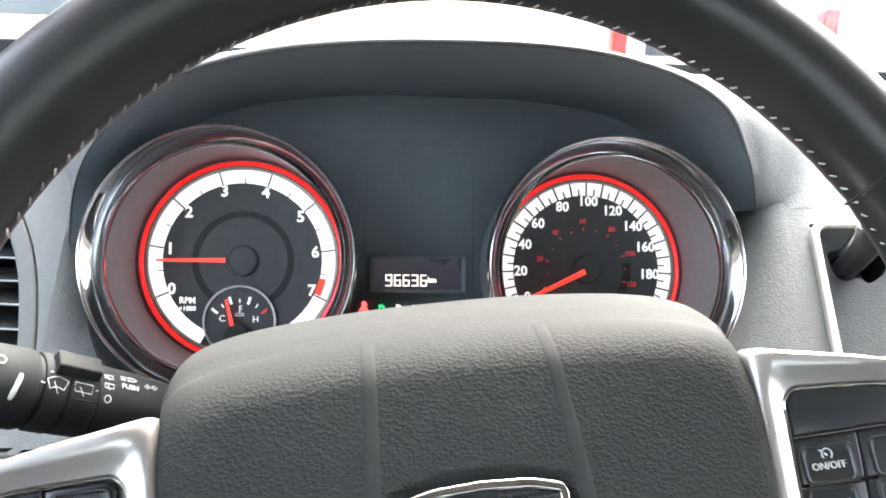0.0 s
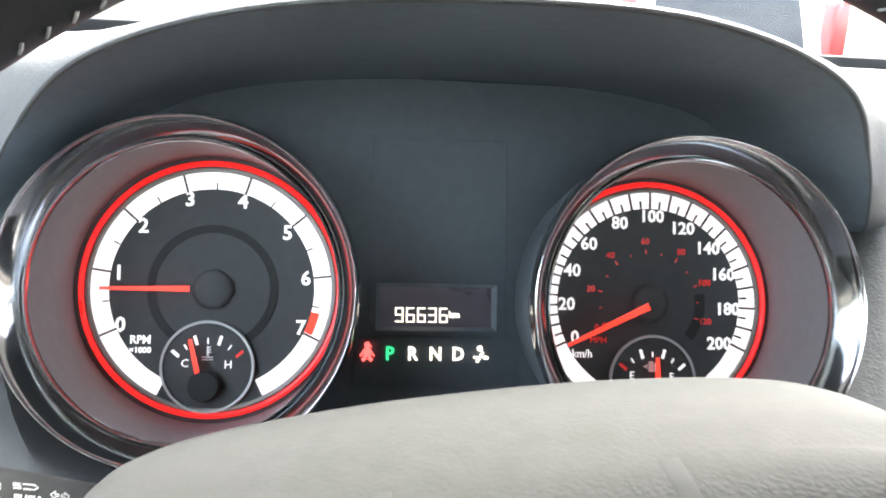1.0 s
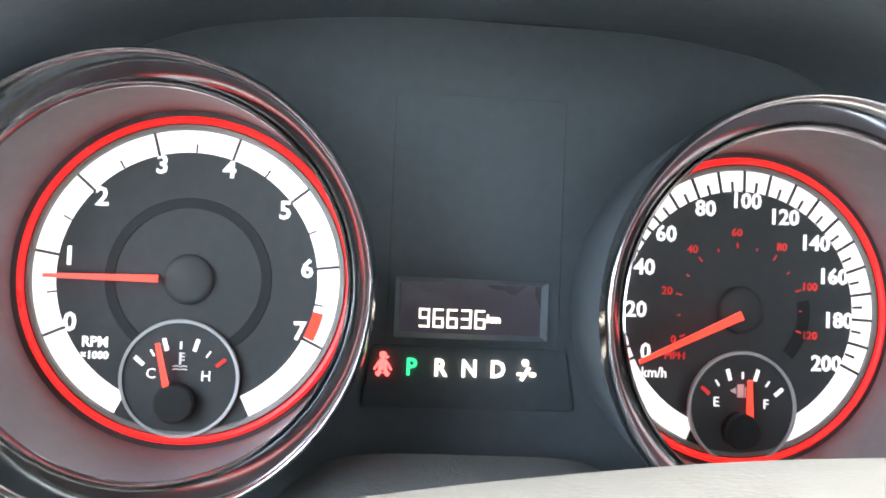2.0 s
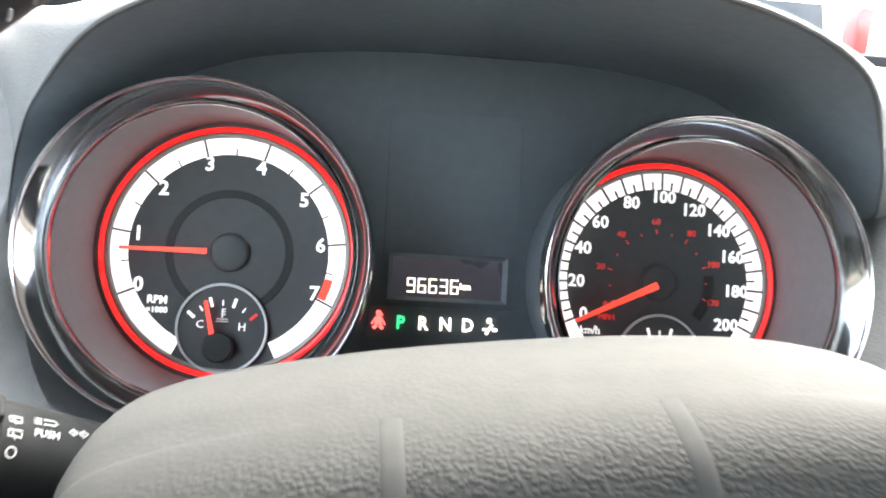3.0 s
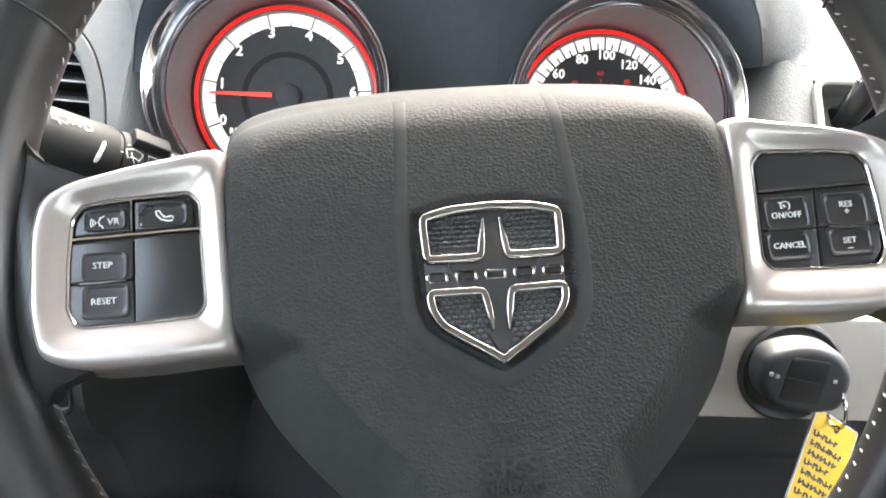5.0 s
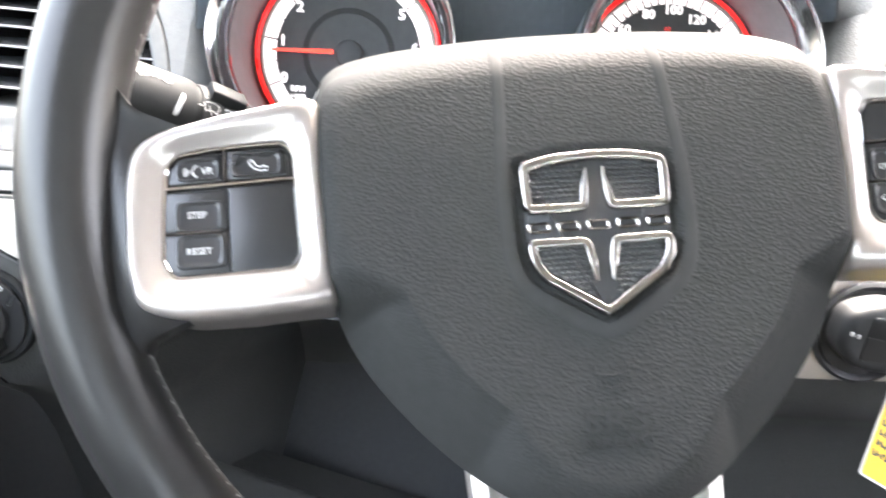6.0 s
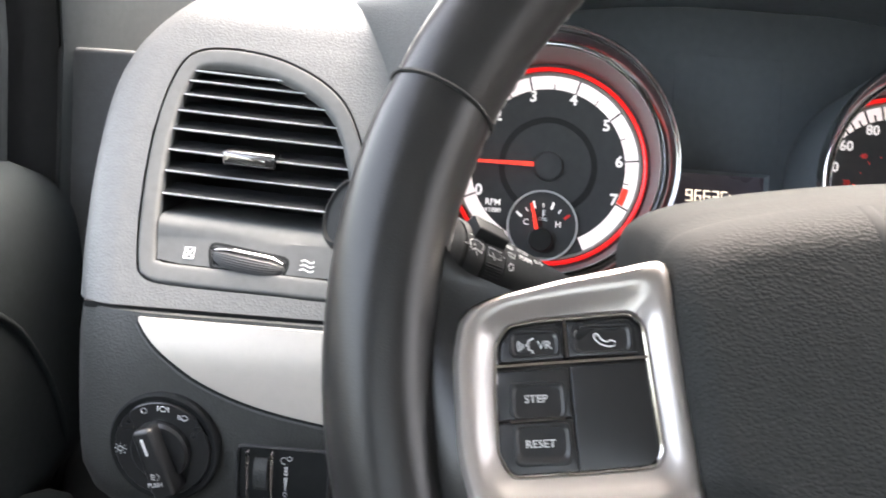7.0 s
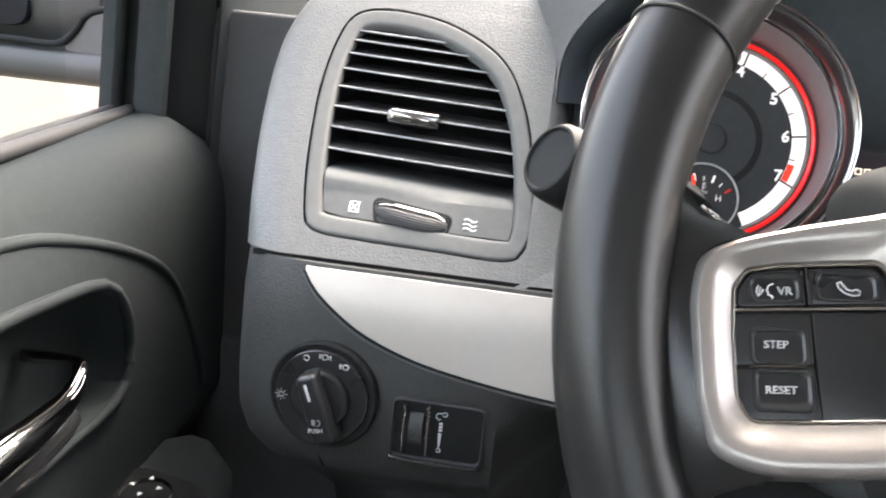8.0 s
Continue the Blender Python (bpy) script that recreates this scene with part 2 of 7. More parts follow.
def plate(bm, outline, y_back, y_front, bevel=0.0008, steps=2, dish=0.0):
    """A slab in the x-z plane with a rounded front edge; the front is at y_front (smaller y is nearer the driver)."""
    rows = [[(p[0], y_back, p[1]) for p in outline]]
    for k in range(steps + 1):
        a = math.pi / 2 * k / steps
        o = shrink(outline, bevel * (1 - math.cos(a)))
        rows.append([(p[0], y_front + bevel * (1 - math.sin(a)), p[1]) for p in o])
    if dish:
        o = shrink(outline, bevel + abs(dish))
        rows.append([(p[0], y_front + dish, p[1]) for p in o])
    loft(bm, rows, True, True, True)
    return bm


def band(bm, outer, inner, y_back, y_front, bevel=0.0005):
    """A frame between two outlines of as many points."""
    mid_o, mid_i = shrink(outer, bevel), shrink(inner, -bevel)
    rows = [[(p[0], y_back, p[1]) for p in outer], [(p[0], y_front + bevel, p[1]) for p in outer], [(p[0], y_front, p[1]) for p in mid_o],
            [(p[0], y_front, p[1]) for p in mid_i], [(p[0], y_front + bevel, p[1]) for p in inner], [(p[0], y_back, p[1]) for p in inner]]
    rows.append(rows[0])
    loft(bm, rows)
    return bm


def lathe(bm, profile, centre=(0, 0), n=96, a0=0.0, a1=360.0, lean=(0, 0)):
    """Turns a profile of (radius, y) about the local y axis; lean shifts the centre with depth."""
    whole = abs(a1 - a0) >= 359.9
    rows = []
    for r, y in profile:
        rows.append([(centre[0] + lean[0] * y + r * math.cos(radians(a0 + (a1 - a0) * i / n)), y, centre[1] + lean[1] * y + r * math.sin(radians(a0 + (a1 - a0) * i / n))) for i in range(n if whole else n + 1)])
    loft(bm, rows, whole)
    return bm


def tube(bm, path, radius, n=10, closed=False, caps=True):
    """A round bar along a path; radius may be a list."""
    P = [Vector(p) for p in path]
    rows, k = [], len(P)
    up = Vector((0.13, 0.31, 0.94)).normalized()
    for i, p in enumerate(P):
        t = (P[(i + 1) % k] - P[i - 1]) if closed else (P[min(i + 1, k - 1)] - P[max(i - 1, 0)])
        t.normalize()
        u = (up - t * up.dot(t)).normalized()
        v = t.cross(u)
        r = radius[i] if isinstance(radius, (list, tuple)) else radius
        rows.append([p + r * (math.cos(2 * math.pi * j / n) * u + math.sin(2 * math.pi * j / n) * v) for j in range(n)])
    if closed:
        rows.append(rows[0])
    loft(bm, rows, True, caps and not closed, caps and not closed)
    if closed:
        bmesh.ops.remove_doubles(bm, verts=bm.verts[:], dist=1e-7)
    return bm


def bar(bm, a, b, w, y0, y1, w2=None):
    """A straight mark from a to b (x, z) of width w (w2 at b) between depths y0 and y1."""
    a, b = Vector(a), Vector(b)
    t = (b - a).normalized()
    s = Vector((-t.y, t.x))
    w2 = w if w2 is None else w2
    q = [a + s * w / 2, b + s * w2 / 2, b - s * w2 / 2, a - s * w / 2]
    loft(bm, [[(p.x, y0, p.y) for p in q], [(p.x, y1, p.y) for p in q]], True, True, True)
    return bm


def letters(name, text, size, mat, parent, place, turn=None, label="", depth=0.0003, squeeze=1.0, align="CENTER", bold=0.0):
    """Raised lettering in the x-z plane of its parent, facing -y."""
    cu = bpy.data.curves.new(name, "FONT")
    cu.body, cu.size, cu.align_x, cu.align_y, cu.extrude, cu.offset = text, size, align, "CENTER", depth, bold
    cu.resolution_u = 2
    tmp = bpy.data.objects.new("lettering_form", cu)
    scene.collection.objects.link(tmp)
    me = bpy.data.meshes.new_from_object(tmp.evaluated_get(bpy.context.evaluated_depsgraph_get()))
    bpy.data.objects.remove(tmp)
    me.transform(Matrix.Diagonal((squeeze, 1, 1, 1)))
    me.materials.clear()
    me.materials.append(mat)
    ob = new(name, me)
    ob.parent = parent
    ob.matrix_basis = Matrix.Translation(place) @ (turn or Matrix.Identity(4)) @ pose(0, 0, 0, 90, 0, 0)
    if label:
        tagged(ob, label)
    return ob


def polar(c, r, a):
    return (c[0] + r * math.cos(radians(a)), c[1] + r * math.sin(radians(a)))


CLUSTER = pose(0, 0, 1.15, -14, 0, 2)
WHEEL = pose(0.0070, -0.2945, 1.1220) @ pose(0, 0, 0, 0, 0, -0.5) @ pose(0, 0, 0, -28.5) @ pose(0, 0, 0, 0, -7)


# ================= the car's shell and dashboard =================
def dash_y(z):
    """Depth of the sloping dashboard face at height z."""
    return -0.096 + 0.75 * (z - 1.073)


def sheet(bm, rows, thick, direction):
    """A curved panel: an open skin through rows of points, given thickness along direction."""
    d = Vector(direction) * thick
    a = loft(bm, rows, False)
    b = loft(bm, [[Vector(p) + d for p in r] for r in rows], False)
    n, m = len(a), len(a[0])
    rim_a = [a[0][j] for j in range(m)] + [a[i][m - 1] for i in range(1, n)] + [a[n - 1][j] for j in range(m - 2, -1, -1)] + [a[i][0] for i in range(n - 2, 0, -1)]
    rim_b = [b[0][j] for j in range(m)] + [b[i][m - 1] for i in range(1, n)] + [b[n - 1][j] for j in range(m - 2, -1, -1)] + [b[i][0] for i in range(n - 2, 0, -1)]
    for i in range(len(rim_a)):
        j = (i + 1) % len(rim_a)
        bm.faces.new((rim_a[i], rim_a[j], rim_b[j], rim_b[i]))
    return bm


def box(bm, x0, y0, z0, x1, y1, z1, r=0.0):
    V = [bm.verts.new(p) for p in ((x0, y0, z0), (x1, y0, z0), (x1, y1, z0), (x0, y1, z0), (x0, y0, z1), (x1, y0, z1), (x1, y1, z1), (x0, y1, z1))]
    F = [bm.faces.new([V[i] for i in q]) for q in ((3, 2, 1, 0), (4, 5, 6, 7), (0, 1, 5, 4), (1, 2, 6, 5), (2, 3, 7, 6), (3, 0, 4, 7))]
    if r:
        edges = list({e for f in F for e in f.edges})
        bmesh.ops.bevel(bm, geom=edges, offset=r, segments=3, affect="EDGES", profile=0.5)
    return bm


def inside(p, outline):
    c = False
    for a, b in zip(outline, outline[1:] + outline[:1]):
        if (a.y > p.y) != (b.y > p.y) and p.x < (b.x - a.x) * (p.y - a.y) / (b.y - a.y) + a.x:
            c = not c
    return c


def gap_to(p, outline):
    best = 9.0
    for a, b in zip(outline, outline[1:] + outline[:1]):
        d = b - a
        t = max(0.0, min(1.0, (p - a).dot(d) / max(1e-12, d.length_squared)))
        best = min(best, (a + d * t - p).length)
    return best


HOOD_L, HOOD_R = Vector((-0.1938, -0.0193, 1.1943)), Vector((0.2022, -0.0103, 1.1942))
LIP = spline([HOOD_L + Vector((-0.002, -0.006, -0.03)), HOOD_L, (-0.1755, -0.0406, 1.2214), (-0.1355, -0.0801, 1.2515), (-0.075, -0.104, 1.2696), (0.0, -0.110, 1.276), (0.0801, -0.104, 1.2734), (0.1452, -0.0778, 1.2553), (0.184, -0.0362, 1.2221), HOOD_R, HOOD_R + Vector((0.0022, 0.0070, -0.0055))], 96)


BROW = spline([(-0.0956, 1.0735, 0), (-0.0758, 1.100, 0), (-0.0533, 1.130, 0), (-0.0308, 1.160, 0), (-0.0083, 1.190, 0), (0.0060, 1.209, 0), (0.022, 1.2275, 0), (0.046, 1.2425, 0), (0.09, 1.252, 0), (0.18, 1.262, 0), (0.32, 1.276, 0), (0.46, 1.288, 0)], 240)
BROW_R = spline([(-0.0956, 1.0735, 0), (-0.0758, 1.100, 0), (-0.0545, 1.128, 0), (-0.0290, 1.157, 0), (0.002, 1.185, 0), (0.042, 1.211, 0), (0.088, 1.230, 0), (0.14, 1.245, 0), (0.20, 1.258, 0), (0.32, 1.275, 0), (0.46, 1.288, 0)], 240)
BROW_LONG = sum((b - a).length for a, b in zip(BROW, BROW[1:]))


def on_brow(x, s):
    """A point of the dashboard's skin: s runs from the face's foot up the slope and over to the windscreen; rounder on the far side."""
    u = max(0.0, min(0.99999, s / BROW_LONG)) * 239
    i = int(u)
    p, q = BROW[i].lerp(BROW[i + 1], u - i), BROW_R[i].lerp(BROW_R[i + 1], u - i)
    w = max(0.0, min(1.0, (x - 0.222) / 0.09))
    p = p.lerp(q, w * w * (3 - 2 * w))
    return Vector((x, p.x, p.y))


def brow_y(x, z):
    """Depth of the dashboard's skin at x and height z."""
    lo, hi = 0.0, BROW_LONG
    for i in range(24):
        mid = (lo + hi) / 2
        lo, hi = (mid, hi) if on_brow(x, mid).z < z else (lo, mid)
    return on_brow(x, lo).y


def along(keys, f):
    """Smooth value through keys (position, value) at position f."""
    f = max(keys[0][0], min(keys[-1][0], f))
    i = max(k for k in range(len(keys) - 1) if keys[k][0] <= f)
    slope = lambda k: (keys[min(k + 1, len(keys) - 1)][1] - keys[max(k - 1, 0)][1]) / (keys[min(k + 1, len(keys) - 1)][0] - keys[max(k - 1, 0)][0])
    (a, va), (b, vb) = keys[i], keys[i + 1]
    t, h = (f - a) / (b - a), b - a
    return (2 * t ** 3 - 3 * t * t + 1) * va + (t ** 3 - 2 * t * t + t) * h * slope(i) + (3 * t * t - 2 * t ** 3) * vb + (t ** 3 - t * t) * h * slope(i + 1)


def end_x(z):
    """The dashboard's rounded end beside the door."""
    return along([(1.05, -0.3520), (1.0735, -0.3570), (1.10, -0.3630), (1.14, -0.3690), (1.18, -0.3700), (1.205, -0.3630), (1.225, -0.3490), (1.2425, -0.3320), (1.252, -0.3220), (1.29, -0.3130)], z)


def dashboard():
    dash = thing("dashboard", Matrix.Identity(4), "grey grained plastic dashboard with sloping face and instrument visor", "dashboard", kind="structure")
    # upper pad: one skin from the face's foot over the brow to the windscreen, with the vent's hole in it
    bm = bmesh.new()
    S = [0.0012 + 0.002 * i for i in range(104)] + [0.212 + 0.014 * i for i in range(1, 28)]
    S = [s for s in S if s < BROW_LONG] + [BROW_LONG]
    hole = vent_outline(-0.0004)
    cols = []
    for dx, dy in ((0.0, 0.24), (0.0, 0.14), (0.0, 0.07), (0.0003, 0.040), (0.0016, 0.0255), (0.0042, 0.0165), (0.0080, 0.0100), (0.0130, 0.0053), (0.0190, 0.0021), (0.0260, 0.0004)):
        cols.append([Vector((end_x(p.z) + dx, p.y + dy, p.z - dy * 0.05)) for p in [on_brow(0, s) for s in S]])
    for i in range(1, 70):
        f = i / 69
        cols.append([Vector(((end_x(p.z) + 0.026) * (1 - f) + (-0.198) * f, p.y, p.z)) for p in [on_brow(0, s) for s in S]])
    grid = []
    for col in cols:
        line = []
        for p in col:
            q = Vector((p.x, p.z))
            if p.z < 1.222 and inside(q, hole):
                d = gap_to(q, hole)
                if d > 0.0017:
                    line.append(None)
                    continue
                best = min(hole, key=lambda h: (h - q).length)
                k = hole.index(best)
                for a, b in ((hole[k - 1], best), (best, hole[(k + 1) % len(hole)])):
                    e = b - a
                    t = max(0.0, min(1.0, (q - a).dot(e) / e.length_squared))
                    if (a + e * t - q).length <= d + 1e-5:
                        best = a + e * t
                p = Vector((best.x, dash_y(best.y) if best.y < 1.19 else p.y + (best.y - p.z) * 0.8, best.y))
            line.append(bm.verts.new(p))
        grid.append(line)
    for a, b in zip(grid, grid[1:]):
        for j in range(len(S) - 1):
            v = [x for x in (a[j], b[j], b[j + 1], a[j + 1]) if x]
            if len(v) >= 3:
                bm.faces.new(v)
    # beyond the visor and on to the far side
    last = grid[-1]
    first = next(j for j, s in enumerate(S) if s > 0.27)
    prev = last[first:]
    for x in [-0.19 + 0.018 * i for i in range(23)]:
        cur = [bm.verts.new(on_brow(x, s)) for s in S[first:]]
        for j in range(len(cur) - 1):
            bm.faces.new((prev[j], cur[j], cur[j + 1], prev[j + 1]))
        prev = cur
    head = [bm.verts.new(on_brow(0.2195, s)) for s in S[:first]]
    tail = [bm.verts.new(on_brow(0.2195, s)) for s in S[first:]]
    for j in range(len(tail) - 1):
        bm.faces.new((prev[j], tail[j], tail[j + 1], prev[j + 1]))
    prev = head + tail
    selector = (pose(0.2360, dash_y(1.14) - 0.002, 1.14, -37, 0, 0)).inverted()
    for x in [0.23, 0.236, 0.243, 0.25, 0.26, 0.27, 0.285, 0.30, 0.315, 0.33, 0.35, 0.3735, 0.42, 0.5, 0.6, 0.7, 0.8, 0.9, 1.0, 1.1, 1.19]:
        cur = [bm.verts.new(on_brow(x, s)) for s in S]
        for j in range(len(S) - 1):
            mid = selector @ ((prev[j].co + cur[j + 1].co) / 2)
            if not (0.0 < mid.x < 0.138 and -0.083 < mid.z < 0.0545):
                bm.faces.new((prev[j], cur[j], cur[j + 1], prev[j + 1]))
        prev = cur
    part("upper_pad", bm, M_DASH, dash)
    # face round the instruments: a strip from the opening to the outer line
    tc, sc, R = (-0.1072, 1.152), (0.1035, 1.149), 0.079
    opening = [(-0.200, 1.215), (-0.1955, 1.195)]
    opening += [(tc[0] + R * math.cos(radians(a)), tc[1] + 0.98 * R * math.sin(radians(a))) for a in range(190, 311, 8)]
    opening += [(-0.04, 1.098), (0.0, 1.099), (0.04, 1.098)]
    opening += [(sc[0] + R * math.cos(radians(a)), sc[1] + 0.98 * R * math.sin(radians(a))) for a in range(232, 351, 8)]
    opening += [(0.2035, 1.195), (0.206, 1.215)]
    opening = spline([(p[0], p[1], 0) for p in opening], 90)
    outer = spline([(-0.201, 1.216, 0), (-0.2005, 1.15, 0), (-0.2005, 1.0748, 0), (-0.19, 1.0740, 0), (0.0, 1.0740, 0), (0.19, 1.0740, 0), (0.219, 1.0740, 0), (0.2195, 1.15, 0), (0.220, 1.216, 0)], 90)
    bm = bmesh.new()
    rows = []
    for k in range(7):
        f = k / 6
        row = []
        for a, b in zip(opening, outer):
            p = a.lerp(b, f)
            inward = 0.013 * (1 - f) ** 2.4
            row.append((p.x, dash_y(p.y) + inward, p.y))
        rows.append(row)
    rows.insert(0, [(p[0], p[1] + 0.03, p[2] + 0.003) for p in rows[0]])
    loft(bm, rows, False)
    part("instrument_surround", bm, M_DASH, dash)
    # visor: inner cavity, then the lip and the crown that runs into the pad
    bm = bmesh.new()
    centre = Vector((0.003, 0.0, 1.17))
    rows = []
    for back, squeeze, lift in ((0.155, 0.84, -0.026), (0.07, 0.93, -0.012), (0.02, 0.975, -0.004), (0.0, 0.995, 0.0)):
        rows.append([Vector((centre.x + (p.x - centre.x) * squeeze, p.y + back * max(0.25, min(1, (p.z - 1.16) / 0.1)), p.z + lift * (p.z - 1.16) / 0.11)) for p in LIP])
    loft(bm, rows, False)
    part("visor_cavity", bm, M_HOOD, dash, "matt black inner face of the instrument visor")
    bm = bmesh.new()
    n = len(LIP)
    end_keys = [(0.0, -0.2000), (0.08, -0.2005), (0.17, -0.250), (0.27, -0.270), (0.37, -0.175), (0.5, 0.003), (0.63, 0.170), (0.73, 0.315), (0.83, 0.365), (0.92, 0.310), (1.0, 0.240)]
    run_keys = [(0.0, 0.112), (0.08, 0.150), (0.17, 0.262), (0.27, 0.34), (0.37, 0.41), (0.5, 0.44), (0.63, 0.41), (0.73, 0.345), (0.83, 0.290), (0.92, 0.205), (1.0, 0.150)]
    rows = [[] for k in range(20)]
    for i, p in enumerate(LIP):
        f = i / (n - 1)
        t = (LIP[min(i + 1, n - 1)] - LIP[max(i - 1, 0)]).normalized()
        nn = Vector((-t.z, 0, t.x)).normalized()
        nn = nn if nn.z > 0 or abs(nn.z) < 0.3 and nn.x * p.x > 0 else -nn
        high = max(0.0, min(1.0, (p.z - 1.193) / 0.05))
        for k, (fwd, out) in enumerate(((0.0015, -0.0012), (-0.0002, -0.0004), (-0.0004, 0.0006), (0.0008, 0.0018))):
            rows[k].append(p + nn * out * (0.35 + 0.65 * high) + Vector((0, fwd, 0)))
        a = rows[3][-1]
        x, s = along(end_keys, f), along(run_keys, f)
        d = on_brow(x, s) + Vector((0, 0.0006, -0.0006))
        c = on_brow(x + (p.x - x) * 0.33, max(0.0, s - 0.045 * high)) * 0.25 + a.lerp(d, 0.67) * 0.75
        # beside the gear selector the crown runs tangent into the pad
        up = (on_brow(x + 0.004, s) - on_brow(x - 0.004, s)).cross(on_brow(x, s + 0.004) - on_brow(x, s - 0.004)).normalized()
        v = a - d
        flat = max(0.0, min(1.0, (f - 0.6) / 0.15))
        c = c.lerp(d + (v - up * v.dot(up)) * 0.36, flat)
        b = a.lerp(d, 0.33) + nn * (0.005 * high)
        for k in range(16):
            u = (k + 1) / 16
            q = (1 - u) ** 3 * a + 3 * u * (1 - u) ** 2 * b + 3 * u * u * (1 - u) * c + u ** 3 * d
            # the flank beside the gear selector settles onto the pad
            g, h = max(0.0, min(1.0, (f - 0.70) / 0.26)), min(1.0, u * 1.5)
            g = g * g * (3 - 2 * g) * h * h * (3 - 2 * h)
            if g > 0:
                q.y += g * (brow_y(q.x, q.z) - 0.0004 - q.y)
            rows[4 + k].append(q)
    loft(bm, rows, False)
    part("visor_crown", bm, M_DASH, dash, "grained crown over the instruments")
    # lower knee panel
    bm = bmesh.new()
    low = [(-0.0985, 1.0722), (-0.104, 1.055), (-0.106, 1.03), (-0.107, 1.0), (-0.104, 0.975), (-0.092, 0.955), (-0.06, 0.93), (-0.02, 0.87), (0.03, 0.75), (0.06, 0.6)]
    low = spline([(p[0], p[1], 0) for p in low], 30)
    rows = []
    ends = (0.06, 0.03, 0.0200, 0.0140, 0.0095, 0.0055, 0.0022, 0.0)
    xs = (-0.3525, -0.3523, -0.3512, -0.3485, -0.3440, -0.3370, -0.3260, -0.308)
    for i, x in enumerate(xs + (-0.3, -0.25, -0.205, -0.19, -0.175, -0.16, -0.145, -0.1, 0.0, 0.08, 0.11, 0.14, 0.2, 0.3, 0.5, 0.8, 1.19)):
        turn = ends[i] if i < 8 else 0.0
        deep = 0.13 * max(0.0, min(1.0, (x + 0.205) / 0.06)) * max(0.0, min(1.0, (0.14 - x) / 0.06))
        rows.append([(x + (6.0 * max(0.0, (0.995 - p.y)) ** 2 if i < 8 else 0.0), p.x + turn + deep * max(0.0, min(1.0, (1.012 - p.y) / 0.02)), p.y) for p in low])
    sheet(bm, rows, 0.004, (0, 1, 0))
    part("knee_panel", bm, M_LOWER, dash, "darker lower dashboard panel")
    bm = bmesh.new()
    box(bm, -0.345, -0.0925, 1.0712, 1.19, -0.05, 1.0745)
    part("joint", bm, M_VOID, dash, "dark joint between upper and lower panels")
    return dash


def vent_outline(d):
    """Outline (x, z) of the vent's frame, moved inwards by d."""
    pts = [(-0.3220, 1.094), (-0.3155, 1.0868), (-0.298, 1.0848), (-0.25, 1.0838), (-0.213, 1.0832), (-0.203, 1.088), (-0.1998, 1.103), (-0.2040, 1.132), (-0.2112, 1.157), (-0.2235, 1.179), (-0.2405, 1.1925), (-0.266, 1.2028), (-0.292, 1.2068), (-0.3125, 1.2058), (-0.3236, 1.199), (-0.3295, 1.180), (-0.3308, 1.153), (-0.3278, 1.122)]
    o = [Vector((p.x, p.y)) for p in spline([(p[0], p[1], 0) for p in pts], 80, True)]
    return shrink(o, d) if d else o


def on_face(p, lift):
    """A point on the dashboard's sloping face, lifted towards the driver."""
    return (p[0], dash_y(p[1]) - lift * 0.8, p[1] + lift * 0.6)


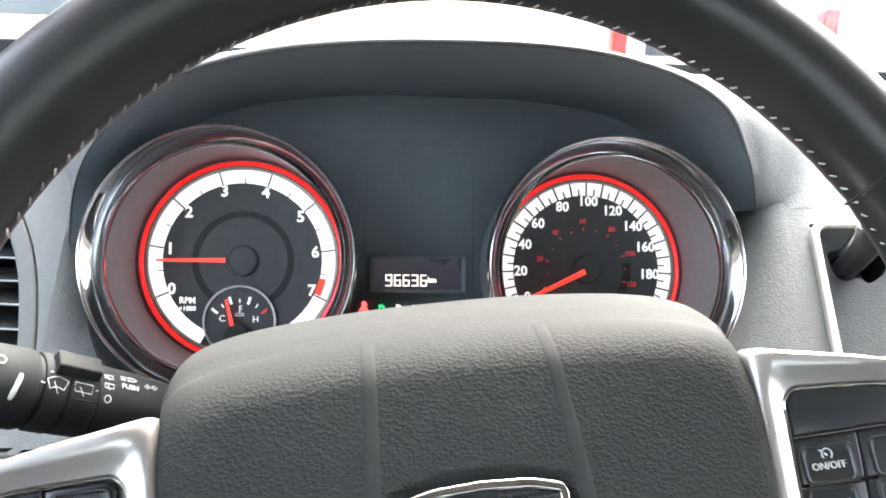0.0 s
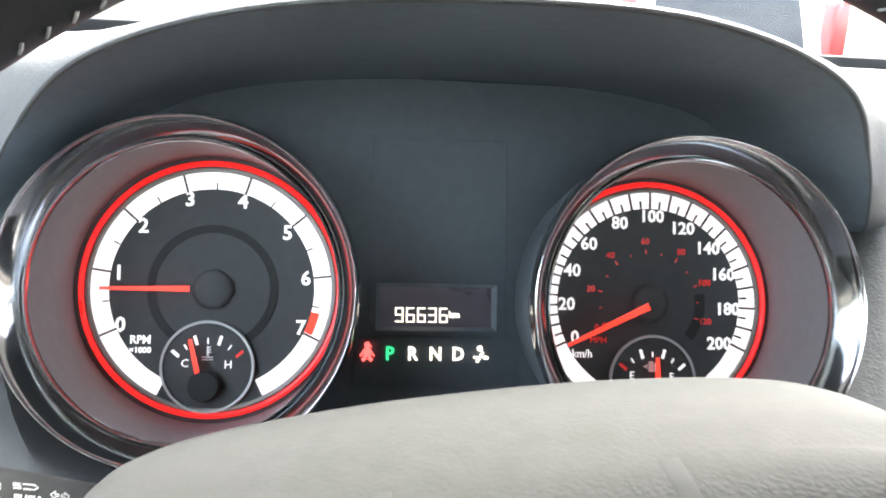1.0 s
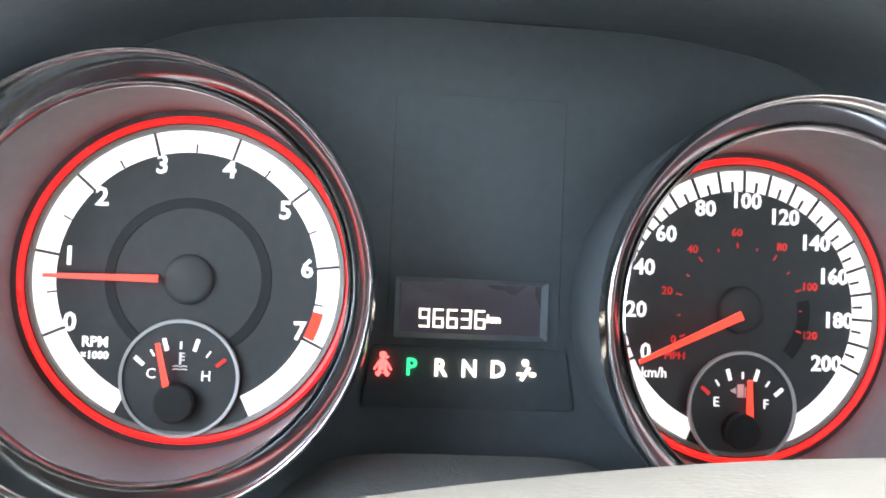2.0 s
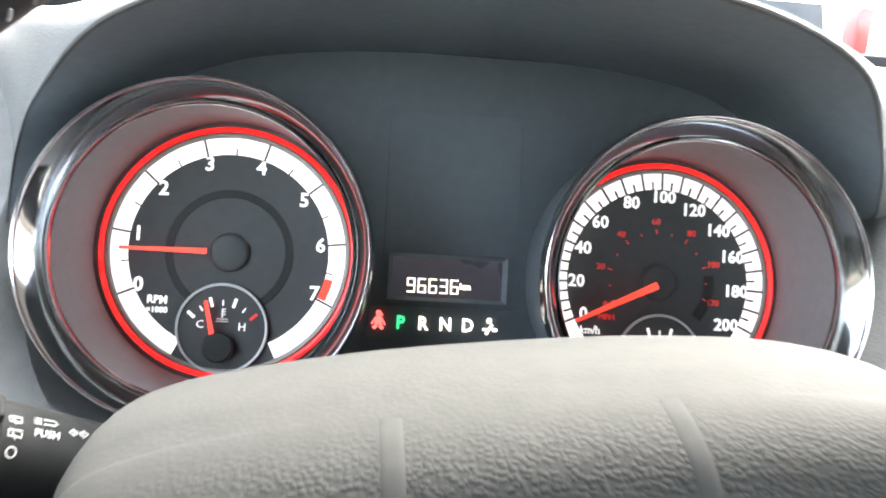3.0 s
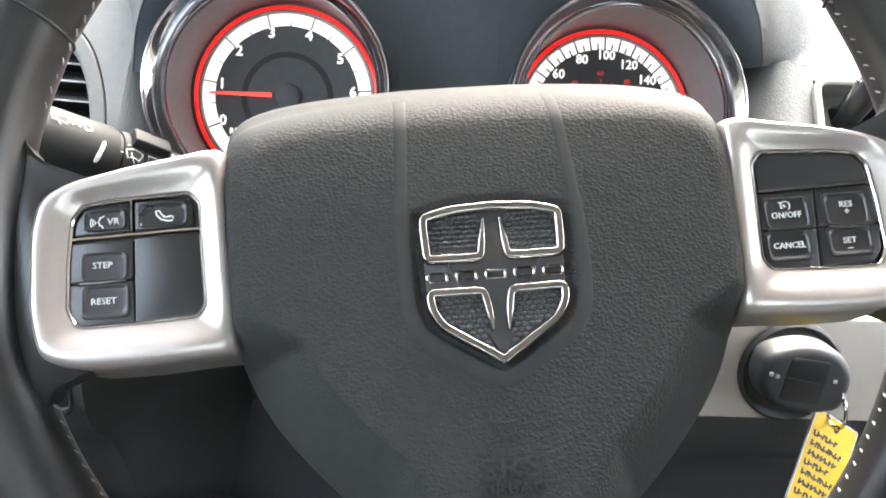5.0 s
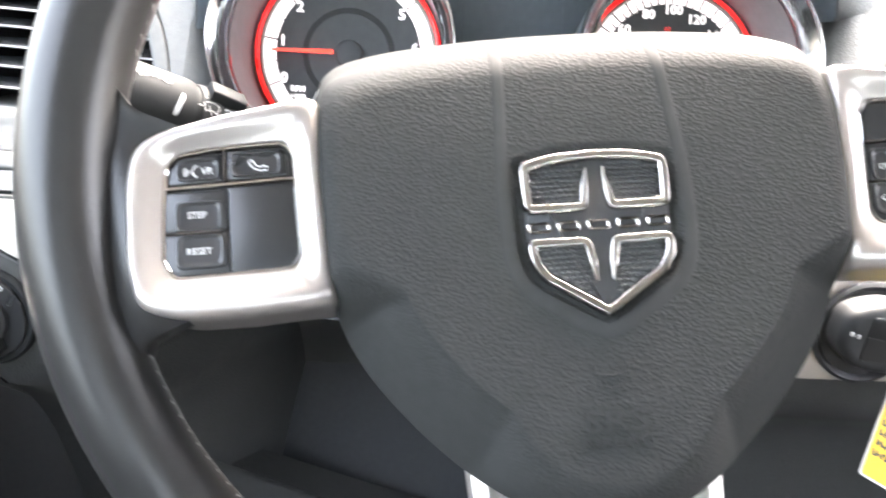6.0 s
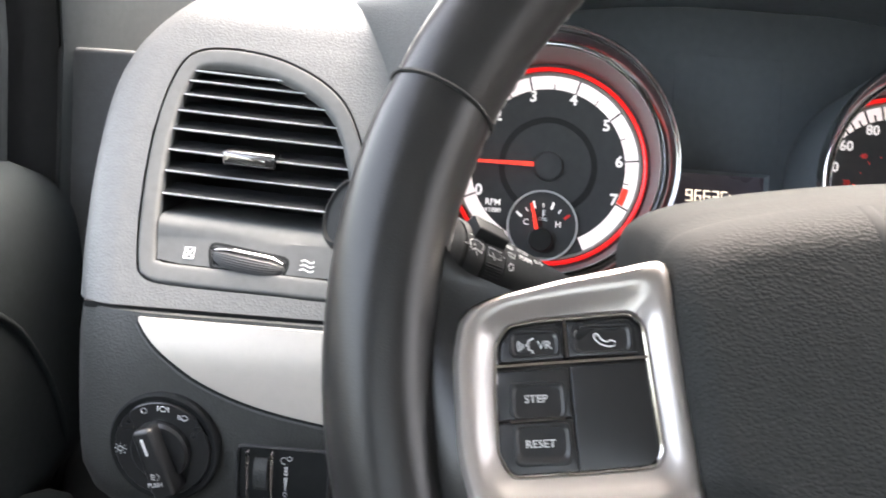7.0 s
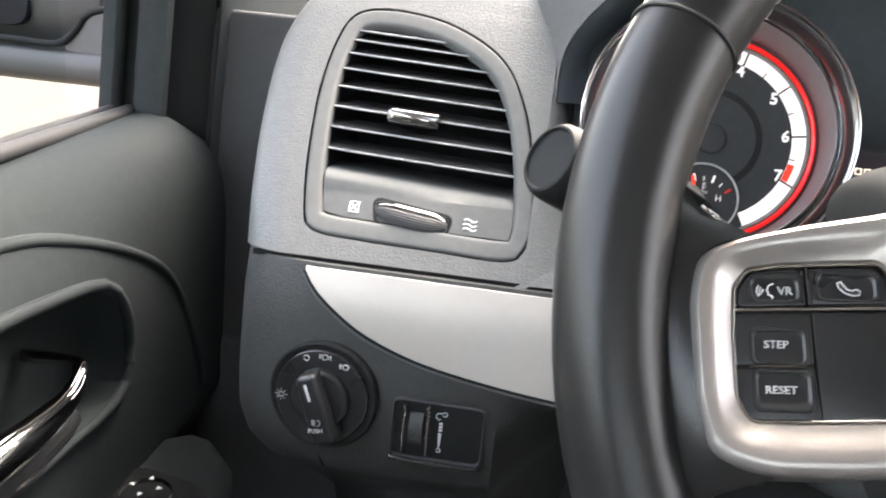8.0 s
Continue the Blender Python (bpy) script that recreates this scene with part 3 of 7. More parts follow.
def air_vent():
    v = thing("air_vent", Matrix.Identity(4), "grey framed dashboard air vent with black slats and chrome tab", "air vent")
    o = [vent_outline(d) for d in (0.0005, 0.0007, 0.0011, 0.0017, 0.0022, 0.0074, 0.0084, 0.0092, 0.0099, 0.0104)]
    bm = bmesh.new()
    loft(bm, [[on_face(p, h) for p in q] for q, h in zip(o, (-0.006, -0.0006, -0.0001, 0.0001, 0.0001, 0.0, -0.0002, -0.0007, -0.0018, -0.0050))])
    part("frame", bm, M_DASH_SMOOTH, v, "smooth grey surround")
    bm = bmesh.new()
    loft(bm, [[on_face(p, -0.0045) for p in vent_outline(0.0013)], [on_face(p, -0.0050) for p in vent_outline(-0.0012)]])
    part("joint", bm, M_VOID, v, "thin dark joint round the surround")
    # sill under the slats: a flat panel that rolls back at its top edge
    inner = vent_outline(0.0103)
    def span(z):
        xs = []
        for a, b in zip(inner, inner[1:] + inner[:1]):
            if (a.y - z) * (b.y - z) <= 0 and abs(a.y - b.y) > 1e-9:
                xs.append(a.x + (b.x - a.x) * (z - a.y) / (b.y - a.y))
        return (min(xs), max(xs)) if xs else (0, 0)
    foot = min(p.y for p in inner)
    bm = bmesh.new()
    rows = []
    for z, back in [(foot + 0.0003 + (1.1095 - foot) * i / 10, 0.0) for i in range(11)] + [(1.1125, 0.0008), (1.1145, 0.003), (1.1152, 0.007), (1.1150, 0.05)]:
        x0, x1 = span(min(z, 1.114))
        rows.append([(x0 + (x1 - x0) * i / 24, on_face((0, z), -0.0016)[1] + back, on_face((0, z), -0.0016)[2] - 0.0035 * (x0 + (x1 - x0) * i / 24 + 0.266) / 0.06 * (1 if z > 1.109 else 0)) for i in range(25)])
    loft(bm, rows, False)
    part("sill", bm, M_DASH_SMOOTH, v)
    # dark duct behind
    bm = bmesh.new()
    loft(bm, [[on_face(p, -0.0040) for p in vent_outline(0.0101)], [(p[0] * 0.98 - 0.0053, dash_y(p[1]) + 0.07, p[1]) for p in inner]], True, False, True)
    part("duct", bm, M_VOID, v)
    # slats
    for z in (1.1248, 1.1361, 1.1470, 1.1580, 1.1680, 1.1770, 1.1848, 1.1905):
        x0, x1 = span(z)
        bm = bmesh.new()
        y = dash_y(z) + 0.004
        rows = []
        for i in range(9):
            x = x0 + (x1 - x0) * i / 8
            zz = z - 0.004 * (x + 0.266) / 0.1
            bow = 0.0015 * (1 - ((i - 4) / 4) ** 2)
            rows.append([(x, y - bow, zz - 0.0008), (x, y - bow - 0.0006, zz), (x, y - bow, zz + 0.0009), (x, y + 0.017, zz + 0.0045), (x, y + 0.017, zz + 0.003)])
        loft(bm, rows, True, True, True)
        slat = part("slat", bm, M_GLOSS, v)
        # thin pale line painting the glint on the slat's edge
        bm = bmesh.new()
        tube(bm, [((r[0][0]), r[1][1] - 0.0003, r[1][2] + 0.0003) for r in rows], 0.0005, 5)
        part("edge_glint", bm, M_SLAT_GLINT, slat, "pale line for the glint on the front edge")
    # tab on a middle slat
    zt = 1.1472
    bm = bmesh.new()
    plate(bm, box_outline(-0.2885, zt - 0.0042, -0.2585, zt + 0.0042, 0.0028), dash_y(zt) + 0.012, dash_y(zt) - 0.003, 0.002, 3)
    tab = part("tab", bm, M_DARKCHROME, v, "dark sliding tab with a chrome insert")
    tilt = Matrix.Translation((-0.2735, 0, zt)) @ pose(0, 0, 0, 0, 2.2, 0) @ Matrix.Translation((0.2735, 0, -zt))
    tab.matrix_basis = tilt
    bm = bmesh.new()
    plate(bm, fillet([(-0.286, zt - 0.0016), (-0.264, zt - 0.0022), (-0.264, zt + 0.0012), (-0.285, zt + 0.0026)], 0.0008), dash_y(zt), dash_y(zt) - 0.0036, 0.0005)
    part("insert", bm, M_CHROME, tab)
    # thumb wheel in a slot of the sill
    tx, tz, half = -0.2640, 1.0990, 0.0192
    def wheel_at(u, z, lift):
        """u runs along the wheel from -1 to 1; z is the height over its middle."""
        fade = (1 - 0.55 * u ** 4)
        return on_face((tx + half * u, tz - 0.0033 * u * half / 0.03 + z * fade - 0.0010 * (1 - u * u)), lift * fade - 0.0012 - 0.0012 * u * u)
    bm = bmesh.new()
    slot = [Vector((p.x, p.y)) for p in fillet([(tx - 0.0232, tz + 0.0075), (tx - 0.0190, tz - 0.0050), (tx + 0.0190, tz - 0.0092), (tx + 0.0225, tz + 0.0022)], 0.004, 5)]
    loft(bm, [[on_face(p, h) for p in shrink(slot, d)] for d, h in ((-0.0006, -0.0016), (0.0, -0.00135), (0.0008, -0.0016))], True, False, True)
    part("slot", bm, M_VOID, v, "dark slot round the thumb wheel")
    bm = bmesh.new()
    rows = []
    for j in range(15):
        a = radians(-75 + 6 * j)
        rows.append([wheel_at(-1 + i / 10, 0.0056 * math.sin(a), 0.0034 * math.cos(a) + (0.00028 if j % 2 else 0)) for i in range(21)])
    sheet(bm, rows, 0.003, (0, 1, 0))
    wheel = part("thumb_wheel", bm, M_BLACK, v, "ribbed thumb wheel with a chrome edge")
    bm = bmesh.new()
    rows = []
    for a, k in ((26, 0.92), (29, 1.02), (34, 1.05), (40, 1.06), (46, 1.04), (51, 0.96), (55, 0.8)):
        rows.append([wheel_at(-0.97 + 0.097 * i, 0.0056 * math.sin(radians(a)), 0.0034 * k * math.cos(radians(a)) + 0.0004) for i in range(21)])
    loft(bm, rows, False)
    part("bright_edge", bm, M_CHROME, wheel)
    # marks: crossed box (shut) and three waves (open)
    bm = bmesh.new()
    c = (-0.296, 1.1005)
    def stroke(pts, w=0.00038):
        tube(bm, [on_face(p, -0.0015) for p in pts], w, 5)
    s = 0.0025
    stroke([(c[0] - s, c[1] - s), (c[0] + s, c[1] - s), (c[0] + s, c[1] + s), (c[0] - s, c[1] + s), (c[0] - s, c[1] - s)])
    stroke([(c[0] - s, c[1] - s), (c[0] + s, c[1] + s)])
    stroke([(c[0] - s, c[1] + s), (c[0] + s, c[1] - s)])
    part("shut_mark", bm, M_MARK, v)
    bm = bmesh.new()
    c = (-0.2325, 1.0985)
    for k in (-1, 0, 1):
        stroke([(c[0] - 0.0036 + 0.0012 * i, c[1] + 0.0021 * k + 0.0006 * math.sin(i * 1.05)) for i in range(7)])
    part("open_mark", bm, M_MARK, v)
    return v


# ================= instrument cluster =================
TC, SC = (-0.1040, 0.0022), (0.1045, -0.0010)
SEGMENTS = {"9": "abcdfg", "6": "acdefg", "3": "abcdg"}


def arc_band(bm, c, r0, r1, a0, a1, y0, y1, n=60):
    pts = [polar(c, r1, a0 + (a1 - a0) * i / n) for i in range(n + 1)] + [polar(c, r0, a1 - (a1 - a0) * i / n) for i in range(n + 1)]
    V0, V1 = [bm.verts.new((p[0], y0, p[1])) for p in pts], [bm.verts.new((p[0], y1, p[1])) for p in pts]
    k = len(pts)
    for i in range(k):
        j = (i + 1) % k
        bm.faces.new((V0[i], V0[j], V1[j], V1[i]))
    for i in range(n):
        bm.faces.new((V1[i], V1[i + 1], V1[k - 2 - i], V1[k - 1 - i]))
    return bm


def gauge(name, c, label, sub, lean, depth):
    g = thing(name, CLUSTER, label, "gauge")
    bm = bmesh.new()
    lathe(bm, [(0.0, 0.0), (0.02, 0.0), (0.056, 0.0), (0.0615, -0.001)], c, 96)
    bmesh.ops.remove_doubles(bm, verts=bm.verts[:], dist=1e-6)
    part("dial", bm, M_DIAL, g, "black dial")
    # bezel: cone, bright inner lip, wide polished ring
    bm = bmesh.new()
    lathe(bm, [(0.0612, -0.0015), (0.0616, -0.004), (0.0626, -0.024), (0.0634, depth + 0.0130)], c, 128, lean=lean)
    part("cone", bm, M_CONE, g, "dull purple-grey cone between dial and rim")
    bm = bmesh.new()
    lathe(bm, [(0.0630, depth + 0.0135), (0.0632, depth + 0.0112), (0.0636, depth + 0.0105), (0.0642, depth + 0.0108), (0.0644, depth + 0.013)], c, 128, lean=lean)
    part("inner_lip", bm, M_RIM, g, "thin chrome lip")
    # inner slope of the chrome rim, darkened for dark reflections
    bm = bmesh.new()
    lathe(bm, [(0.0643, depth + 0.0118), (0.0660, depth + 0.0088), (0.0680, depth + 0.0055), (0.0700, depth + 0.0028), (0.0716, depth + 0.0010), (0.0722, depth + 0.0006), (0.0727, depth + 0.0010), (0.0730, depth + 0.0040), (0.0730, depth + 0.006)], c, 128, lean=lean)
    part("rim", bm, M_RIM_DARK, g, "wide chrome rim, colour darkened for dark reflections")
    bm = bmesh.new()
    lathe(bm, [(0.0711, depth + 0.0016), (0.0715, depth + 0.0003), (0.0721, depth - 0.0002), (0.0727, depth + 0.0004), (0.0731, depth + 0.0022), (0.0733, depth + 0.0045), (0.0733, depth + 0.007)], c, 128, lean=lean)
    part("outer_edge", bm, M_RIM, g, "bright outer edge of the rim")
    bm = bmesh.new()
    lathe(bm, [(0.0732, depth + 0.0058), (0.0727, depth + 0.012), (0.0665, 0.004)], c, 96, lean=lean)
    part("shroud", bm, M_PANEL, g, "matt black tube behind the rim")
    # lit ring
    bm = bmesh.new()
    lathe(bm, [(0.0567, -0.0014), (0.0569, -0.0024), (0.0579, -0.0030), (0.0588, -0.0026), (0.0592, -0.0014)], c, 128)
    part("lit_ring", bm, M_REDRING, g, "red lit ring")
    bm = bmesh.new()
    lathe(bm, [(0.0543, -0.0006), (0.0547, -0.0014), (0.0560, -0.0016), (0.0564, -0.0008)], c, 96)
    part("grey_ring", bm, M_GREYRING, g, "olive-grey ring")
    # flat dark arcs: a groove's shade given as colour
    if c is TC:
        bm = bmesh.new()
        lathe(bm, [(0.0258, -0.0001), (0.0260, -0.0004), (0.0294, -0.0004), (0.0296, -0.0001)], c, 72, -58, 238)
        part("groove_arc", bm, M_HUB_GROOVE, g)
    else:
        bm = bmesh.new()
        lathe(bm, [(0.0235, -0.0003), (0.0238, -0.0006), (0.0285, -0.0006), (0.0288, -0.0003)], c, 72, -40, 10)
        part("groove_arc", bm, M_HUB_GROOVE, g)
    bm = bmesh.new()
    lathe(bm, [(0.0092, -0.0003), (0.0090, -0.0014), (0.0084, -0.0022), (0.0070, -0.0026), (0.0, -0.0028)], c, 40)
    bmesh.ops.remove_doubles(bm, verts=bm.verts[:], dist=1e-6)
    part("hub", bm, M_DIAL, g, "domed black needle hub")
    # small dial at the bottom
    sc_, r = sub
    bm = bmesh.new()
    lathe(bm, [(0.0, -0.0012), (r - 0.0008, -0.0012), (r - 0.0004, -0.0016)], sc_, 64)
    bmesh.ops.remove_doubles(bm, verts=bm.verts[:], dist=1e-6)
    small = part("small_dial", bm, M_DIAL, g)
    bm = bmesh.new()
    lathe(bm, [(r - 0.0007, -0.0010), (r - 0.0007, -0.0022), (r + 0.0003, -0.0024), (r + 0.0006, -0.0010)], sc_, 72)
    part("small_ring", bm, M_MARKDIM, small, "thin grey ring")
    bm = bmesh.new()
    hub_c = (sc_[0] - 0.001, sc_[1] - 0.0085)
    lathe(bm, [(0.0072, -0.0015), (0.0072, -0.005), (0.0064, -0.0058), (0.0, -0.006)], hub_c, 32)
    bmesh.ops.remove_doubles(bm, verts=bm.verts[:], dist=1e-6)
    part("small_hub", bm, M_HUB_GROOVE, small)
    return g, small


def small_marks(small, c, r, red_end):
    for k in range(7):
        a = 140 - k * 100 / 6
        length = 0.0045 if k % 2 == 0 else 0.0026
        if k in (0, 6):
            length = 0.0042
        bm = bmesh.new()
        centre = (c[0], c[1] - 0.006)
        bar(bm, polar(centre, r * 0.86 - 0.0012, a), polar(centre, r * 0.86 - 0.0012 + length, a), 0.0014 if k % 2 == 0 else 0.0007, -0.0012, -0.0016)
        part("mark", bm, M_REDMARK if (k == 6 and red_end > 0) or (k == 0 and red_end < 0) else M_DIGIT, small)


def cluster():
    # housing and the black panel between the dials
    h = thing("instrument_panel", CLUSTER, "matt black instrument panel between two round gauges", "instrument panel")
    bm = bmesh.new()
    o = fillet([(-0.19, -0.09), (0.19, -0.09), (0.19, 0.11), (-0.19, 0.11)], 0.02)
    plate(bm, o, 0.020, 0.0085, 0.001)
    part("backing", bm, M_PANEL, h)
    bm = bmesh.new()
    # centre panel with a window for the display
    outer = fillet([(-0.185, -0.085), (0.185, -0.085), (0.185, 0.105), (-0.185, 0.105)], 0.003, 4)
    inner = fillet([(-0.0290, -0.0160), (0.0290, -0.0160), (0.0290, 0.0066), (-0.0290, 0.0066)], 0.0006, 4)
    band(bm, outer, inner, 0.008, 0.0012, 0.0003)
    part("centre_panel", bm, M_PANEL, h)
    bm = bmesh.new()
    band(bm, fillet([(-0.0318, -0.0185), (0.0335, -0.0185), (0.0335, 0.0760), (-0.0318, 0.0760)], 0.002, 4), inner, 0.004, 0.0009, 0.0002)
    part("centre_plate", bm, M_PANEL, h, "flush plate round the display")
    bm = bmesh.new()
    rows = [[(p.x, 0.0005, p.y) for p in inner], [(p.x * 0.925, 0.0035, -0.0047 + (p.y + 0.0047) * 0.84) for p in inner]]
    loft(bm, rows)
    part("display_bevel", bm, M_HOOD, h)
    bm = bmesh.new()
    plate(bm, [Vector((p.x * 0.93, -0.0047 + (p.y + 0.0047) * 0.85)) for p in inner], 0.006, 0.0034, 0.0002)
    lcd = part("display", bm, M_LCD, h, "dim violet-grey trip display")
    # lit digits of the odometer, in seven strokes
    for i, d in enumerate("96636"):
        x0, z0, w, t = -0.0193 + i * 0.00530, -0.0118, 0.0033, 0.0007
        hgt = 0.0064
        P = {"a": ((x0, z0 + hgt), (x0 + w, z0 + hgt)), "b": ((x0 + w, z0 + hgt), (x0 + w, z0 + hgt / 2)), "c": ((x0 + w, z0 + hgt / 2), (x0 + w, z0)), "d": ((x0, z0), (x0 + w, z0)),
             "e": ((x0, z0 + hgt / 2), (x0, z0)), "f": ((x0, z0 + hgt), (x0, z0 + hgt / 2)), "g": ((x0, z0 + hgt / 2), (x0 + w, z0 + hgt / 2))}
        bm = bmesh.new()
        for s in SEGMENTS[d]:
            a, b = (Vector(q) for q in P[s])
            e = (b - a).normalized() * t * 0.35
            bar(bm, a - e, b + e, t, 0.0035, 0.0030)
        part("digit", bm, M_AMBERLAMP, lcd)
    letters("unit", "km", 0.0044, M_AMBERLAMP, lcd, (0.0088, 0.0030, -0.0083), bold=0.00012)
    # lower strip with gear letters and telltales
    bm = bmesh.new()
    plate(bm, fillet([(-0.0405, -0.042), (0.0405, -0.042), (0.0365, -0.019), (-0.0365, -0.019)], 0.002), 0.008, 0.0004, 0.0002)
    strip = part("telltale_strip", bm, M_PANEL, h)
    for ch, x, m in (("P", -0.0221, M_GREENLAMP), ("R", -0.0113, M_AMBERLAMP), ("N", -0.0004, M_AMBERLAMP), ("D", 0.0104, M_AMBERLAMP)):
        letters("gear_letter", ch, 0.0088, m, strip, (x, -0.0009, -0.0270), bold=0.00025, squeeze=0.9)
    bm = bmesh.new()
    bx, bz = -0.0326, -0.0265
    lathe(bm, [(0.0014, -0.0007), (0.0014, -0.0011), (0.0, -0.0011)], (bx, bz + 0.0038), 14)
    bmesh.ops.remove_doubles(bm, verts=bm.verts[:], dist=1e-6)
    bar(bm, (bx, bz + 0.0024), (bx, bz - 0.0018), 0.0024, -0.0007, -0.0011, 0.0036)
    for sg in (-1, 1):
        bar(bm, (bx + sg * 0.0012, bz + 0.0016), (bx + sg * 0.0032, bz - 0.0016), 0.0009, -0.0007, -0.0011)
        bar(bm, (bx + sg * 0.0006, bz - 0.0020), (bx + sg * 0.0023, bz - 0.0036), 0.0017, -0.0007, -0.0011)
    bar(bm, (bx + 0.0010, bz + 0.0026), (bx + 0.0021, bz + 0.0034), 0.0007, -0.0007, -0.0011)
    part("belt_telltale", bm, M_REDLAMP, strip, "red lit seat belt telltale")
    bm = bmesh.new()
    ax, az = 0.0212, -0.0270
    lathe(bm, [(0.0014, -0.0007), (0.0014, -0.0011), (0.0, -0.0011)], (ax - 0.0004, az + 0.0030), 12)
    bar(bm, (ax - 0.0018, az - 0.0036), (ax + 0.0012, az + 0.0014), 0.0014, -0.0007, -0.0011)
    bar(bm, (ax - 0.0035, az - 0.0012), (ax - 0.0014, az - 0.0013), 0.0012, -0.0007, -0.0011)
    bar(bm, (ax + 0.0012, az - 0.0012), (ax + 0.0038, az - 0.0014), 0.0013, -0.0007, -0.0011)
    bar(bm, (ax + 0.0024, az - 0.0004), (ax + 0.0024, az - 0.0022), 0.001, -0.0007, -0.0011)
    part("airbag_telltale", bm, M_AMBERLAMP, strip)

    # rev counter
    sub_t = ((-0.1053, -0.0335), 0.0207)
    g, small = gauge("rev_counter", TC, "black rev counter, white lit scale and red ring", sub_t, (0.150, 0.03), -0.050)
    step, a0 = 32.8, 204.0
    bm = bmesh.new()
    arc_band(bm, TC, 0.0462, 0.0541, -64, 244, -0.0001, -0.0007, 120)
    scale = part("scale_band", bm, M_BAND, g, "white lit scale band")
    for k in range(15):
        a = a0 - step * k / 2
        bm = bmesh.new()
        if k % 2 == 0:
            bar(bm, polar(TC, 0.0458, a), polar(TC, 0.0542, a), 0.0010, -0.0006, -0.0011)
        else:
            bar(bm, polar(TC, 0.0461, a), polar(TC, 0.0492, a), 0.0007, -0.0006, -0.0011)
        part("tick", bm, M_INK, scale)
    bm = bmesh.new()
    arc_band(bm, TC, 0.0462, 0.0500, a0 - step * 7 + 1, a0 - step * 6.6, -0.0006, -0.0010, 8)
    part("red_zone", bm, M_NEEDLE, scale)
    for k in range(8):
        p = polar(TC, 0.0425 if k not in (0, 7) else 0.0440, a0 - step * k - (1.2 if k == 0 else -2.1 if k == 7 else 1.5 if k == 5 else 0))
        letters("numeral", str(k), 0.0093, M_DIGIT, scale, (p[0], -0.0004, p[1]), bold=0.00022)
    letters("caption", "RPM", 0.0052, M_DIGIT, g, (-0.1355, -0.0004, -0.0215), squeeze=0.95, bold=0.0001)
    letters("caption", "×1000", 0.0038, M_DIGIT, g, (-0.1355, -0.0004, -0.0262), bold=0.0001)
    bm = bmesh.new()
    bar(bm, polar(TC, 0.0095, 180.5), polar(TC, 0.0485, 180.5), 0.0026, -0.0062, -0.0072, 0.0014)
    part("needle", bm, M_NEEDLE, g, "red lit needle")
    small_marks(small, sub_t[0], sub_t[1], 1)
    letters("letter", "C", 0.0052, M_DIGIT, small, (-0.1153, -0.0016, -0.0320))
    letters("letter", "H", 0.0052, M_DIGIT, small, (-0.0960, -0.0016, -0.0325))
    bm = bmesh.new()
    cx, cz = -0.1053, -0.0275
    bar(bm, (cx, cz - 0.001), (cx, cz + 0.0034), 0.0008, -0.0012, -0.0016)
    for k in range(3):
        bar(bm, (cx, cz + 0.0031 - 0.0012 * k), (cx + 0.0015, cz + 0.0031 - 0.0012 * k), 0.0005, -0.0012, -0.0016)
    for k in range(2):
        for i in range(4):
            bar(bm, (cx - 0.0026 + 0.0013 * i, cz - 0.0017 - 0.0011 * k + 0.0003 * (i % 2)), (cx - 0.0013 + 0.0013 * i, cz - 0.0017 - 0.0011 * k + 0.0003 * ((i + 1) % 2)), 0.0004, -0.0012, -0.0016)
    part("coolant_symbol", bm, M_MARK, small)
    bm = bmesh.new()
    bar(bm, (-0.1090, -0.0365), (-0.1128, -0.0208), 0.0022, -0.0045, -0.0055, 0.0015)
    part("small_needle", bm, M_NEEDLE, small)

    # speedometer
    sub_s = ((0.1060, -0.0385), 0.0213)
    g, small = gauge("speedometer", SC, "black speedometer, white lit scale and red ring", sub_s, (-0.02, 0.0206), -0.062)
    a0, per = 205.0, 1.152
    bm = bmesh.new()
    arc_band(bm, SC, 0.0462, 0.0541, -68, 248, -0.0001, -0.0007, 120)
    scale = part("scale_band", bm, M_BAND, g, "white lit scale band")
    for k in range(41):
        a = a0 - per * 5 * k
        bm = bmesh.new()
        if k % 2 == 0:
            bar(bm, polar(SC, 0.0458, a), polar(SC, 0.0542, a), 0.0011, -0.0006, -0.0011)
        else:
            bar(bm, polar(SC, 0.0461, a), polar(SC, 0.0500, a), 0.0010, -0.0006, -0.0011)
        part("tick", bm, M_INK, scale)
    for k in range(11):
        a = a0 - per * 20 * k
        p = polar(SC, (0.0414 if k < 5 else 0.0423 if k == 5 else 0.0404) if 0 < k < 10 else 0.0410, a + (0 if k in (0, 8) else -3.5 if k == 10 else 1.5 if k == 3 else -1.6 if k > 3 else 0))
        letters("numeral", str(20 * k), 0.0085, M_DIGIT, scale, (p[0], -0.0004, p[1]), bold=0.00016, squeeze=0.98)
    letters("caption", "km/h", 0.0056, M_DIGIT, g, (0.0710, -0.0004, -0.0262), squeeze=0.9)
    letters("caption", "MPH", 0.0042, M_REDMARK, g, (0.0790, -0.0004, -0.0195))
    for k in range(7):
        a = a0 - per * 20 * 1.609 * k
        p = polar(SC, 0.0300 if k else 0.029, a)
        letters("numeral", str(20 * k), 0.0044, M_REDMARK, scale, (p[0], -0.0004, p[1]))
        for j in (0, 0.5):
            if k == 6 and j:
                continue
            bm = bmesh.new()
            aa = a - per * 20 * 1.609 * j
            bar(bm, polar(SC, 0.0240, aa), polar(SC, 0.0262 if j == 0 else 0.0252, aa), 0.0006, -0.0003, -0.0007)
            part("red_tick", bm, M_REDMARK, scale)
    bm = bmesh.new()
